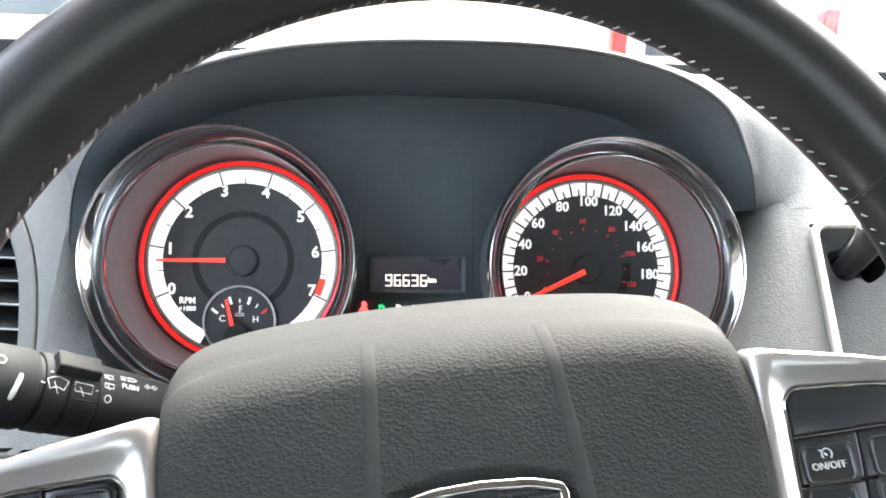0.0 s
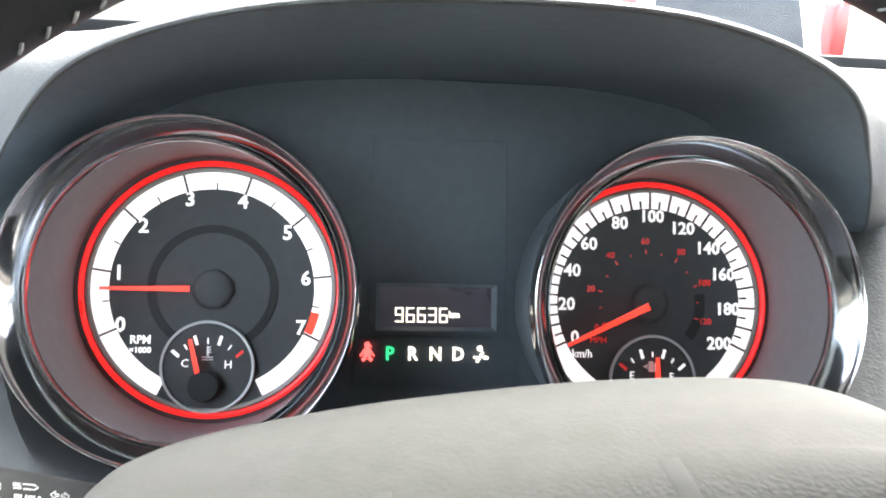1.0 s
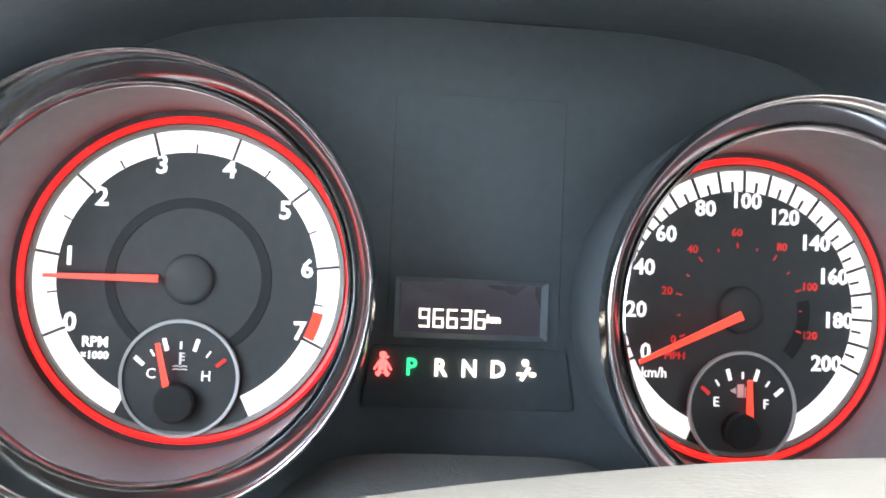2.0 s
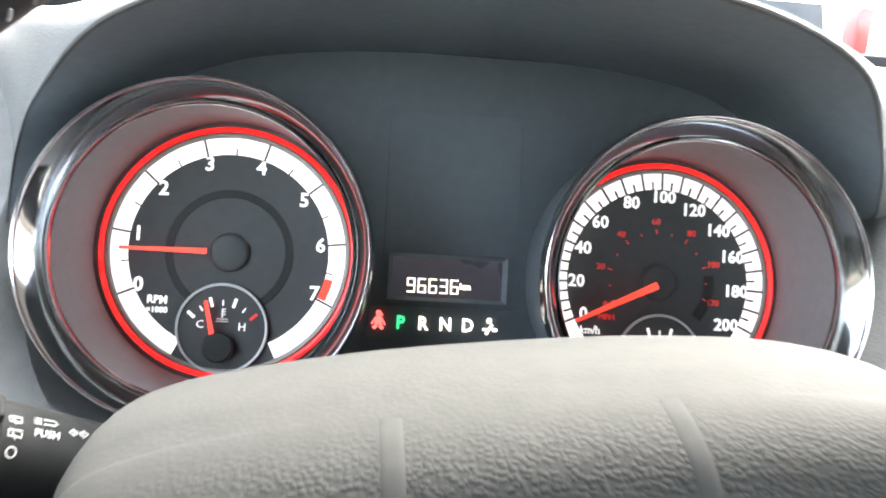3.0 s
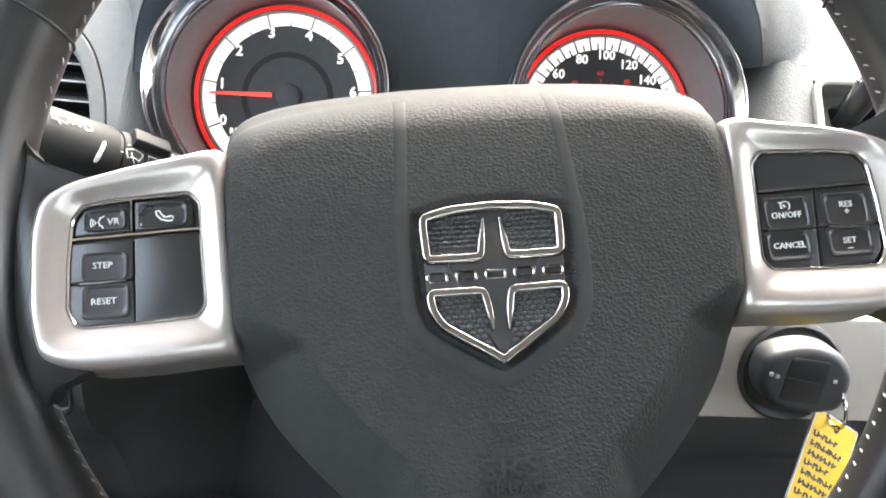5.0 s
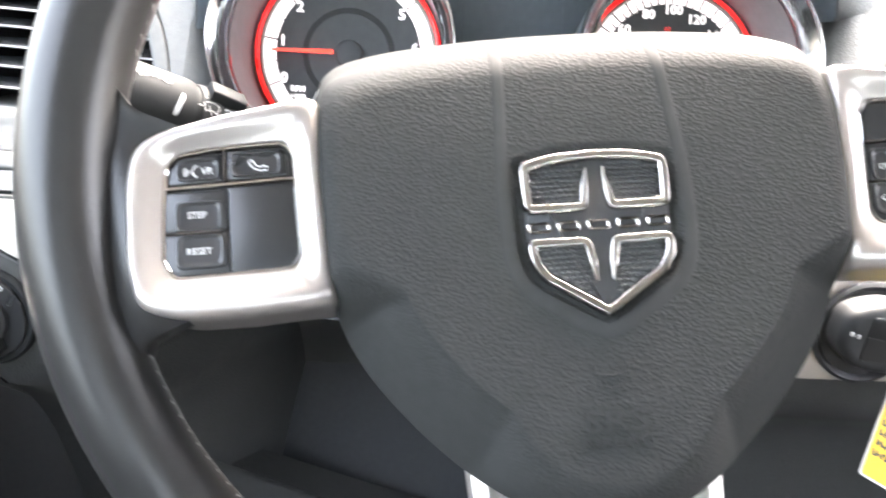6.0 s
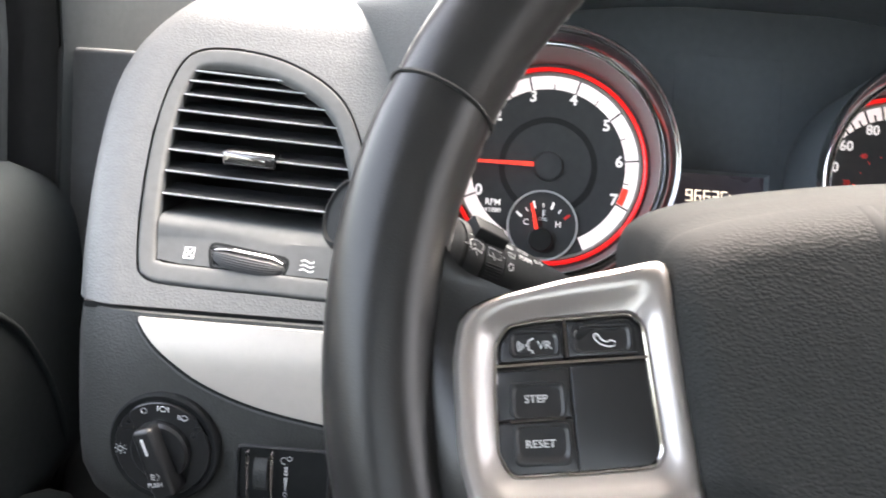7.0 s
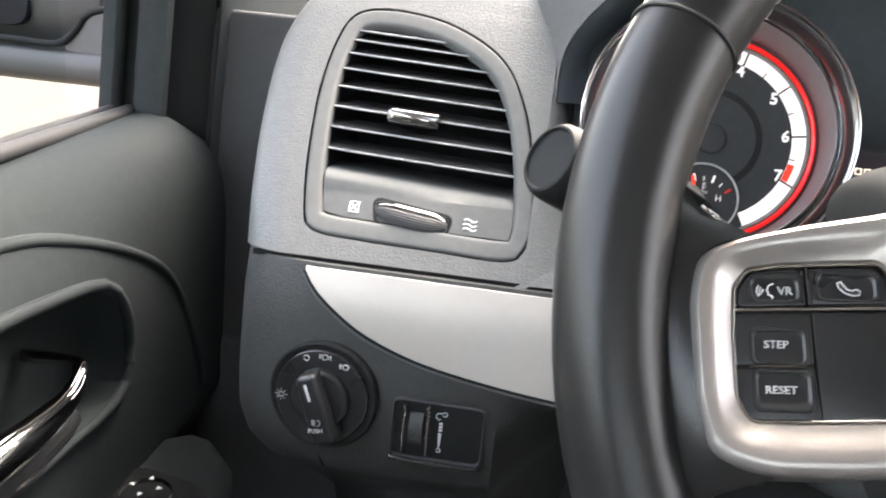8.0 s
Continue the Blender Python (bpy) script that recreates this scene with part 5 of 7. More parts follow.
            b = key(fillet([(0.1199, -0.0006), (0.1385, -0.0004), (0.1430, 0.0040), (0.1440, 0.0134), (0.1212, 0.0134)], [0.0008, 0.003, 0.003, 0.0008, 0.0008]), (0.1234, 0.0022, 0.1404, 0.0134), 0.0016)
            legend(b, "SET", 0.1317, 0.0081)
            legend(b, "–", 0.1314, 0.0055, 0.0034)
            for x0, x1, z in ((0.1020, 0.1184, 0.0139), (0.1246, 0.1410, 0.0138)):
                ray_bar(x0, z, x1, z, 0.0006, M_DARKCHROME, 0.0151)
    # lower spokes
    for s in (-1, 1):
        bm = bmesh.new()
        rows = []
        for z, xa, xb in ((-0.055, 0.0083, 0.0445), (-0.075, 0.0083, 0.0445), (-0.10, 0.0083, 0.043), (-0.125, 0.0083, 0.041), (-0.150, 0.0083, 0.038)):
            yy = 0.0345 + 0.02 * (-0.055 - z)
            rows.append([(s * x - 0.003, y, z) for x, y in ((xa, yy + 0.02), (xa, yy + 0.004), (xa + 0.003, yy), (xb - 0.010, yy - 0.001), (xb - 0.006, yy - 0.003), (xb - 0.001, yy - 0.001), (xb, yy + 0.004), (xb, yy + 0.02))])
        loft(bm, rows, True, True, True)
        part("lower_spoke", bm, M_SILVER, w, "satin silver lower spoke")
    # black core behind the cover
    bm = bmesh.new()
    lathe(bm, [(0.06, 0.030), (0.062, 0.055), (0.05, 0.085), (0.0, 0.085)], (0, 0), 40)
    part("hub_shell", bm, M_BLACK, w)
    # leather webs where the rim flares into the spokes
    for s in (-1, 1):
        inner = spline([(0.138, 0.0494, 0), (0.1470, 0.0467, 0), (0.1535, 0.0420, 0), (0.1562, 0.031, 0), (0.1565, 0.016, 0), (0.1558, 0.0, 0), (0.1522, -0.0110, 0), (0.146, -0.0160, 0), (0.136, -0.0182, 0)], 33)
        rows = []
        for i, q in enumerate(inner):
            f = i / 32
            a = 19.0 - 42.0 * f
            def rim_at(b):
                p = rim_point(a, RIM_R + 0.0165 * 1.02 * math.cos(radians(b)), 0.0165 * 1.02 * math.sin(radians(b)))
                return Vector((s * p.x, p.y, p.z))
            p0, p1 = rim_at(244), rim_at(226)
            p3 = Vector((s * q.x, 0.0135, q.y))
            pinch = max(0.0, abs(f - 0.5) * 2 - 0.7) / 0.3
            mid = Vector((s * 0.1565, 0.0, 0.017 + (0.028 if f < 0.5 else -0.030)))
            p2 = p3 + (p0 - p3) * 0.30
            pb = p0 + (p1 - p0) * 1.2
            row = []
            for k in range(9):
                u = k / 8
                c = (1 - u) ** 3 * p0 + 3 * u * (1 - u) ** 2 * pb + 3 * u * u * (1 - u) * p2 + u ** 3 * p3
                c = c + (Vector((mid.x, c.y, mid.z)) - c) * 0.42 * pinch * math.sin(math.pi * u)
                row.append(c)
            rows.append(row)
        bm = bmesh.new()
        sheet(bm, rows, 0.010, (0, 1, 0))
        part("web", bm, M_LEATHER, w, "leather flare between rim and spoke")
    return w


# ================= column, stalk, key, switches =================
def frame_along(a, b, up=(0, 0, 1)):
    """A pose whose y axis runs from a to b."""
    a, b = Vector(a), Vector(b)
    y = (b - a).normalized()
    x = y.cross(Vector(up)).normalized()
    z = x.cross(y)
    return Matrix(((x.x, y.x, z.x, a.x), (x.y, y.y, z.y, a.y), (x.z, y.z, z.z, a.z), (0, 0, 0, 1)))


def column():
    c = thing("steering_column_cover", Matrix.Identity(4), "black plastic steering column cover behind the wheel", "column cover")
    a, b = Vector((0.006, -0.225, 1.083)), Vector((0.004, -0.03, 1.02))
    for name, z0, z1 in (("upper_shell", 0.0, 0.032), ("lower_shell", -0.05, -0.001)):
        bm = bmesh.new()
        rows = []
        for k in range(7):
            f = k / 6
            p = a.lerp(b, f)
            wd = 0.055 + 0.006 * f
            o = fillet([(-wd, z0), (wd, z0), (wd * 0.86, z1), (-wd * 0.86, z1)] if z0 >= 0 else [(-wd * 0.8, z0), (wd * 0.8, z0), (wd, z1), (-wd, z1)], 0.012, 4)
            rows.append([(p.x + q.x, p.y + q.y * 0.3, p.z + q.y) for q in o])
        loft(bm, rows, True, True, True)
        part(name, bm, M_LOWER if z0 < 0 else M_BLACK, c)
    return c


def stalk():
    base, tip = Vector((-0.0674, -0.1090, 1.0877)), Vector((-0.1963, -0.2035, 1.1521))
    L = (tip - base).length
    s = thing("wiper_stalk", frame_along(base, tip), "black wiper stalk with white printed symbols", "wiper stalk")
    def piece(name, prof, mat=M_BLACK, label="", n=40):
        bm = bmesh.new()
        lathe(bm, prof, (0, 0), n)
        bmesh.ops.remove_doubles(bm, verts=bm.verts[:], dist=1e-6)
        return part(name, bm, mat, s, label)
    piece("arm", [(0.0, 0.0), (0.0095, 0.0), (0.0108, 0.045), (0.0142, 0.088), (0.0148, 0.1015), (0.0, 0.1015)], M_STALK)
    piece("rear_ring", [(0.0, 0.1017), (0.0148, 0.1017), (0.0153, 0.1026), (0.0153, 0.1126), (0.0149, 0.1133), (0.0, 0.1133)], M_STALK)
    piece("front_ring", [(0.0, 0.1136), (0.0150, 0.1136), (0.0155, 0.1144), (0.0155, 0.1220), (0.0150, 0.1228), (0.0, 0.1228)], M_STALK)
    piece("neck", [(0.0, 0.1230), (0.0142, 0.1230), (0.0140, 0.1250), (0.0, 0.1250)], M_STALK)
    piece("knob", [(0.0, 0.1250), (0.0152, 0.1250), (0.0158, 0.127), (0.0150, L - 0.006), (0.0143, L - 0.002), (0.0130, L), (0.0120, L + 0.0002), (0.0114, L - 0.0010), (0.0, L - 0.0008)], M_STALK, "turning end knob")
    for k in range(9):
        v = 1.38 + 0.075 * k
        bm = bmesh.new()
        tube(bm, [(-0.0154 * math.sin(v), 0.1034, 0.0154 * math.cos(v)), (-0.0154 * math.sin(v), 0.1120, 0.0154 * math.cos(v))], 0.0003, 5)
        part("rib", bm, M_STALK, s)
    # raised fin on the rings: a wedge with a sloping top
    bm = bmesh.new()
    low = [(-0.0048, 0.0130), (0.0048, 0.0130), (0.0040, 0.0192), (-0.0040, 0.0188)]
    rows = []
    for y, k in ((0.1024, 0.90), (0.1030, 1.0), (0.1190, 1.10), (0.1198, 1.02)):
        rows.append([(p.x * (0.85 if k < 1 else 1.0), y, 0.0130 + (p.y - 0.0130) * k) for p in fillet(low, 0.0012)])
    loft(bm, rows, True, True, True)
    fin = part("fin", bm, M_STALK, s)
    fin.matrix_basis = pose(0, 0, 0, 0, -30, 0)
    # printed marks wrapped on the driver's side; angles run from the top towards the driver
    def wrap(lines, r, name="mark", w=0.00019):
        bm = bmesh.new()
        for line in lines:
            tube(bm, [(-r * math.sin(v), y, r * math.cos(v)) for y, v in line], w, 5)
        part(name, bm, M_LEGEND, s)
    def ring(y, v, ry, rv):
        return [(y + ry * math.cos(q), v + rv * math.sin(q)) for q in [2 * math.pi * i / 16 for i in range(17)]]
    def screen(y, v, r, name):
        """A windscreen with its wiper."""
        fan = [(y - 0.0040 + 0.0080 * i / 8, v - 0.10 - 0.09 * math.sin(math.pi * i / 8)) for i in range(9)]
        foot = [(y + 0.0026 - 0.0052 * i / 6, v + 0.13 - 0.06 * math.sin(math.pi * i / 6)) for i in range(7)]
        wrap([fan + foot + fan[:1], [(y + 0.0014, v - 0.06), (y - 0.0006, v + 0.22)], [(y + 0.0048, v + 0.02), (y + 0.0062, v + 0.0)]], r, name)
    def rear_screen(y, v, r, k, name):
        wrap([[(y + 0.0036 * k, v - 0.13 * k), (y - 0.0034 * k, v - 0.11 * k), (y - 0.0032 * k, v + 0.12 * k), (y + 0.0034 * k, v + 0.10 * k), (y + 0.0036 * k, v - 0.13 * k)], [(y + 0.0016 * k, v - 0.02), (y - 0.0002, v + 0.20 * k)]], r, name)
    d = 0.93
    screen(0.1186, d + 0.16, 0.0155, "wiper_symbol")
    wrap([[(0.1218 - 0.0022 * i, d - 0.14), (0.1206 - 0.0022 * i, d - 0.14)] for i in range(4)], 0.0155, "dash_marks")
    rear_screen(0.1082, d + 0.14, 0.0153, 1.0, "rear_wiper_symbol")
    wrap([[(0.1036, d + 0.14), (0.1026, d + 0.15)]], 0.0153, "dash_mark")
    wrap([ring(0.0980, d + 0.30, 0.0013, 0.10)], 0.0147, "off_symbol")
    rear_screen(0.0978, d - 0.06, 0.0147, 0.55, "rear_wiper_symbol")
    rear_screen(0.0978, d - 0.36, 0.0147, 0.50, "rear_wash_symbol")
    wrap([[(0.0898, d - 0.50), (0.0866, d - 0.50), (0.0856, d - 0.44), (0.0866, d - 0.38), (0.0898, d - 0.38)], [(0.0926, d - 0.50), (0.0904, d - 0.50)], [(0.0926, d - 0.44), (0.0904, d - 0.44)], [(0.0926, d - 0.38), (0.0904, d - 0.38)]], 0.0143, "beam_symbol")
    for y, g in ((0.0806, 1), (0.0778, -1)):
        wrap([[(y, d - 0.42), (y + 0.0014 * g, d - 0.33), (y, d - 0.24), (y, d - 0.30), (y - 0.0010 * g, d - 0.30), (y - 0.0010 * g, d - 0.36), (y, d - 0.36), (y, d - 0.42)]], 0.0137, "arrow_symbol")
    # end knob
    rear_screen(0.1520, d - 0.22, 0.0158, 1.0, "wiper_symbol")
    wrap([ring(0.1400, d - 0.22, 0.0017, 0.11)], 0.0158, "off_symbol")
    for y in (0.1432, 0.1462, 0.1580):
        wrap([[(y, d - 0.30), (y + 0.0022, d - 0.22), (y, d - 0.14), (y, d - 0.30)]], 0.0158, "arrow_symbol")
    bm = bmesh.new()
    tube(bm, [(-0.0157 * math.sin(v), 0.1330 + 0.0030 * (v - 1.2), 0.0157 * math.cos(v)) for v in [1.0 + 0.08 * i for i in range(9)]], [0.0007, 0.0010, 0.0011, 0.0011, 0.0011, 0.0011, 0.0011, 0.0010, 0.0007], 6)
    part("index_line", bm, M_MARKDIM, s, "pale index line")
    ob = letters("legend", "PUSH", 0.0031, M_LEGEND, s, (0, 0, 0))
    ob.matrix_basis = pose(0, 0.0888, 0) @ pose(0, 0, 0, 0, -math.degrees(d - 0.15), 0) @ Matrix.Translation((0, 0, 0.0143)) @ pose(0, 0, 0, 0, 0, -90)
    return s


def headlamp_switch():
    hc = (-0.2976, 1.0034)
    y0 = -0.1092
    s = thing("headlamp_switch", pose(hc[0], y0, hc[1], 0, 0, -5) @ Matrix.Scale(0.94, 4), "black rotary headlamp switch with white symbols", "light switch")
    bm = bmesh.new()
    lathe(bm, [(0.0320, 0.010), (0.0320, 0.0022), (0.0314, 0.0008), (0.0304, 0.0001), (0.0294, 0.0003), (0.0280, 0.0010), (0.0270, 0.0012)], (0, 0), 72)
    part("bezel", bm, M_STALK, s, "black bezel")
    bm = bmesh.new()
    lathe(bm, [(0.0274, 0.003), (0.0272, -0.0006), (0.0266, -0.0012), (0.0, -0.0012)], (0, 0), 64)
    bmesh.ops.remove_doubles(bm, verts=bm.verts[:], dist=1e-6)
    part("face", bm, M_BUTTON, s)
    bm = bmesh.new()
    lathe(bm, [(0.0168, -0.001), (0.0165, -0.0045), (0.0150, -0.0058), (0.0, -0.0060)], (0, 0), 48)
    bmesh.ops.remove_doubles(bm, verts=bm.verts[:], dist=1e-6)
    part("turn_knob", bm, M_BUTTON, s)
    bm = bmesh.new()
    plate(bm, fillet([(-0.0068, -0.0235), (0.0068, -0.0235), (0.0058, 0.0170), (-0.0058, 0.0170)], 0.0035, 4), 0.0, -0.0150, 0.0026, 3)
    grip = part("grip", bm, M_BUTTON, s, "raised grip bar turned to the left")
    grip.matrix_basis = pose(0, 0, 0, 0, -21, 0)
    bm = bmesh.new()
    bar(bm, (-0.0005, 0.0030), (-0.0005, 0.0125), 0.0015, -0.0148, -0.0154)
    part("pointer", bm, M_MARK, grip)
    letters("legend", "PUSH", 0.0036, M_LEGEND, s, (0.0030, -0.0152, -0.0140), turn=pose(0, 0, 0, 0, -12, 0))
    bm = bmesh.new()
    for k in range(3):
        bar(bm, (-0.0022, -0.0098 - 0.0012 * k), (0.0002, -0.0102 - 0.0012 * k), 0.0004, -0.0150, -0.0154)
    tube(bm, [(0.0010 + 0.0016 * math.cos(radians(a)), -0.0150, -0.0110 + 0.0018 * math.sin(radians(a))) for a in range(-90, 91, 30)], 0.00025, 4)
    part("fog_symbol", bm, M_LEGEND, s).location = (0.0025, 0, 0.0018)
    def ringmark(a, name, rays):
        bm = bmesh.new()
        c = polar((0, 0), 0.0238, a)
        tube(bm, [(c[0] + 0.0017 * math.cos(radians(q)), -0.0013, c[1] + 0.0015 * math.sin(radians(q))) for q in range(0, 361, 30)], 0.00022, 4)
        if rays == "sun":
            for q in range(0, 360, 45):
                tube(bm, [(c[0] + 0.0026 * math.cos(radians(q)), -0.0013, c[1] + 0.0026 * math.sin(radians(q))), (c[0] + 0.0036 * math.cos(radians(q)), -0.0013, c[1] + 0.0034 * math.sin(radians(q)))], 0.0002, 4)
        if rays == "beam":
            for q in (-1, 0, 1):
                tube(bm, [(c[0] - 0.0022, -0.0013, c[1] + q * 0.0009), (c[0] - 0.0038, -0.0013, c[1] + q * 0.0010)], 0.0002, 4)
        if rays == "park":
            for sg in (-1, 1):
                for q in (-1, 0, 1):
                    tube(bm, [(c[0] + sg * 0.0024, -0.0013, c[1] + q * 0.0008), (c[0] + sg * 0.0036, -0.0013, c[1] + q * 0.0012)], 0.0002, 4)
        part(name, bm, M_MARK, s)
    ringmark(115, "off_symbol", "")
    ringmark(88, "parking_symbol", "park")
    ringmark(57, "beam_symbol", "beam")
    ringmark(186, "auto_symbol", "sun")
    return s


def dimmer():
    s = thing("dimmer_switch", pose(-0.2350, -0.1095, 0.9918), "black dimmer switch panel with ribbed roller", "dimmer switch")
    bm = bmesh.new()
    o, i = box_outline(-0.0245, -0.0165, 0.0245, 0.0170, 0.004), box_outline(-0.0232, -0.0145, 0.0232, 0.0160, 0.0035)
    band(bm, o, i, 0.006, 0.0004, 0.0006)
    part("frame", bm, M_BLACK, s)
    bm = bmesh.new()
    plate(bm, i, 0.006, 0.0020, 0.0003)
    part("panel", bm, M_STALK, s)
    # rounded lip that catches the light along the lower edge
    bm = bmesh.new()
    tube(bm, spline([(-0.0240, 0.0006, -0.0150), (-0.0226, -0.0010, -0.0160), (-0.010, -0.0014, -0.0163), (0.010, -0.0014, -0.0163), (0.0226, -0.0010, -0.0160), (0.0240, 0.0006, -0.0150)], 24), 0.0013, 8)
    part("lower_lip", bm, M_GLOSS, s)
    bm = bmesh.new()
    rows = []
    for k in range(25):
        a = radians(-72 + 6 * k)
        rows.append([(x, 0.006 - (0.0078 + (0.0003 if k % 2 else 0)) * math.cos(a), 0.0105 * math.sin(a) + 0.001) for x in (-0.0150, -0.0144, -0.0086, -0.0080)])
    sheet(bm, rows, 0.003, (0, 1, 0))
    part("roller", bm, M_LOWER, s, "ribbed grey-black roller")
    for x in (-0.0178, -0.0052):
        bm = bmesh.new()
        tube(bm, spline([(x, 0.0014, -0.0138), (x, -0.0010, -0.0090), (x, -0.0022, 0.004), (x, -0.0020, 0.0126), (x, 0.0004, 0.0152)], 16), [0.0007] * 10 + [0.0008, 0.0009, 0.0010, 0.0011, 0.0010, 0.0007], 8)
        part("bright_rail", bm, M_CHROME, s)
    bm = bmesh.new()
    bar(bm, (0.0030, -0.0085), (0.0030, -0.0010), 0.0007, 0.0021, 0.0017, 0.0019)
    for k in range(3):
        bar(bm, (0.0031, 0.0002 + 0.0018 * k), (0.0031, 0.0014 + 0.0018 * k), 0.0019, 0.0021, 0.0017)
    tube(bm, [(0.0030 + 0.0011 * math.cos(radians(a)), 0.0018, -0.0105 + 0.0011 * math.sin(radians(a))) for a in range(0, 361, 30)], 0.0002, 4)
    tube(bm, [(0.0022 + 0.0020 * math.cos(radians(a)), 0.0018, 0.0085 + 0.0018 * math.sin(radians(a))) for a in range(60, 310, 25)], 0.00026, 4)
    tube(bm, [(0.0048 + 0.0012 * math.cos(radians(a)), 0.0018, 0.0098 + 0.0012 * math.sin(radians(a))) for a in range(0, 361, 30)], 0.00024, 4)
    part("brightness_symbol", bm, M_LEGEND, s).location = (-0.0016, 0, 0.0010)
    return s


def silver_strips():
    # smooth leaf-shaped end, straight top edge, following the knee panel's curve
    def knee(z):
        return along([(1.0, -0.107), (1.03, -0.106), (1.055, -0.104), (1.0722, -0.0985)], z)
    low = spline([(-0.3130, 1.0690, 0), (-0.3070, 1.0610, 0), (-0.2960, 1.0515, 0), (-0.2770, 1.0395, 0), (-0.2490, 1.0295, 0), (-0.2130, 1.0230, 0), (-0.1750, 1.0188, 0), (-0.115, 1.0150, 0), (-0.06, 1.0125, 0)], 40)
    rows = [[(p.x, -0.095, p.y) for p in low]]
    for k in range(13):
        heights = [p.y + (1.0703 - p.y) * k / 12 for p in low]
        rows.append([(p.x, knee(z) - 0.0018, z) for p, z in zip(low, heights)])
    rows.append([(p.x, -0.090, 1.0703) for p in low])
    bm = bmesh.new()
    loft(bm, rows, False)
    solid("trim_strip", bm, M_TRIM, "champagne silver trim strip across the lower dashboard", "trim", kind="structure")
    # dark joint and thin bright lip under the strip
    bm = bmesh.new()
    tube(bm, [(p.x - 0.0007, knee(p.y) - 0.0006, p.y - 0.0010) for p in low], 0.0010, 6)
    solid("trim_joint", bm, M_VOID, "dark joint under the silver trim strip", "trim joint", kind="structure")
    bm = bmesh.new()
    tube(bm, [(p.x - 0.0013, knee(p.y) - 0.0004, p.y - 0.0026) for p in low], 0.0009, 6)
    solid("trim_lip", bm, M_DASH_SMOOTH, "raised grey lip along the trim strip", "trim lip", kind="structure")


def ignition():
    # silver plate round the lock
    bm = bmesh.new()
    o = fillet([(0.06, 0.992), (0.30, 0.994), (0.34, 1.057), (0.06, 1.055)], 0.004)
    plate(bm, o, -0.10, -0.120, 0.0015, 3)
    solid("trim_plate", bm, M_TRIM, "champagne silver trim plate round the ignition lock", "trim", kind="structure")
    ig = thing("ignition_lock", pose(0.1995, -0.1205, 1.0235, 0, 0, 0), "round black ignition lock in the silver plate", "ignition lock")
    bm = bmesh.new()
    lathe(bm, [(0.0300, 0.004), (0.0300, -0.0020), (0.0282, -0.0036), (0.0262, -0.0024), (0.0254, -0.0008), (0.0, -0.0008)], (0, 0), 64)
    bmesh.ops.remove_doubles(bm, verts=bm.verts[:], dist=1e-6)
    part("collar", bm, M_BLACK, ig)
    bm = bmesh.new()
    lathe(bm, [(0.0190, 0.004), (0.0185, -0.010), (0.0170, -0.012), (0.0, -0.012)], (0, 0), 48)
    bmesh.ops.remove_doubles(bm, verts=bm.verts[:], dist=1e-6)
    part("barrel", bm, M_BUTTON, ig)
    # key fob standing out of the lock
    k = thing("key_fob", pose(0.1885, -0.1560, 1.0360, 0, 6, 0), "black key fob in the ignition with grey buttons", "key")
    bm = bmesh.new()
    o = [Vector((p.x, p.y)) for p in spline([(x, z, 0) for x, z in ((-0.0215, 0.0120), (-0.004, 0.0185), (0.013, 0.0165), (0.0225, 0.0070), (0.0240, -0.005), (0.0200, -0.0150), (0.004, -0.0190), (-0.014, -0.0170), (-0.0235, -0.008), (-0.0250, 0.003))], 56, True)]
    plate(bm, o, 0.009, -0.0085, 0.0055, 5)
    part("shell", bm, M_BLACK, k)
    bm = bmesh.new()
    plate(bm, fillet([(-0.0135, -0.0125), (0.0085, -0.0120), (0.0095, 0.0115), (-0.0120, 0.0120)], 0.0030), -0.004, -0.0090, 0.0006)
    part("button_pad", bm, M_BUTTON, k, "black rubber button pad")
    bm = bmesh.new()
    bar(bm, (-0.0130, 0.0006), (0.0092, -0.0010), 0.0005, -0.0088, -0.0093)
    part("joint", bm, M_INK, k)
    for x, z in ((-0.0205, 0.0010), (-0.0172, 0.0002), (0.0135, 0.0018)):
        bm = bmesh.new()
        plate(bm, box_outline(x - 0.0011, z - 0.0011, x + 0.0011, z + 0.0011, 0.0004), -0.006, -0.0090, 0.0003)
        part("lock_symbol", bm, M_MARKDIM, k)
    bm = bmesh.new()
    plate(bm, box_outline(-0.006, -0.003, 0.006, 0.003, 0.001), 0.032, 0.006, 0.0004)
    part("blade", bm, M_CHROME, k, "steel key blade in the lock")
    # ring and tag
    r = thing("key_ring", pose(0.2085, -0.1600, 1.0195), "small steel split ring through the key fob", "key ring")
    bm = bmesh.new()
    tube(bm, [(0.0025 * math.sin(a * 2) * 0.3, 0.009 * math.sin(a), 0.0110 * math.cos(a)) for a in [2 * math.pi * i / 28 for i in range(28)]], 0.0010, 8, True)
    part("ring", bm, M_CHROME, r)
    t = thing("key_tag", pose(0.2038, -0.1640, 0.9847, 0, 0, 24) @ pose(0, 0, 0, -16) @ pose(0, 0, 0, 0, 32, 0), "yellow paper key tag in a clear sleeve with handwriting bars", "key tag")
    bm = bmesh.new()
    plate(bm, fillet([(-0.0175, -0.0290), (0.0175, -0.0290), (0.0175, 0.0290), (-0.0175, 0.0290)], 0.0015), 0.0006, -0.0002, 0.0001, 1)
    part("card", bm, M_YELLOW, t)
    bm = bmesh.new()
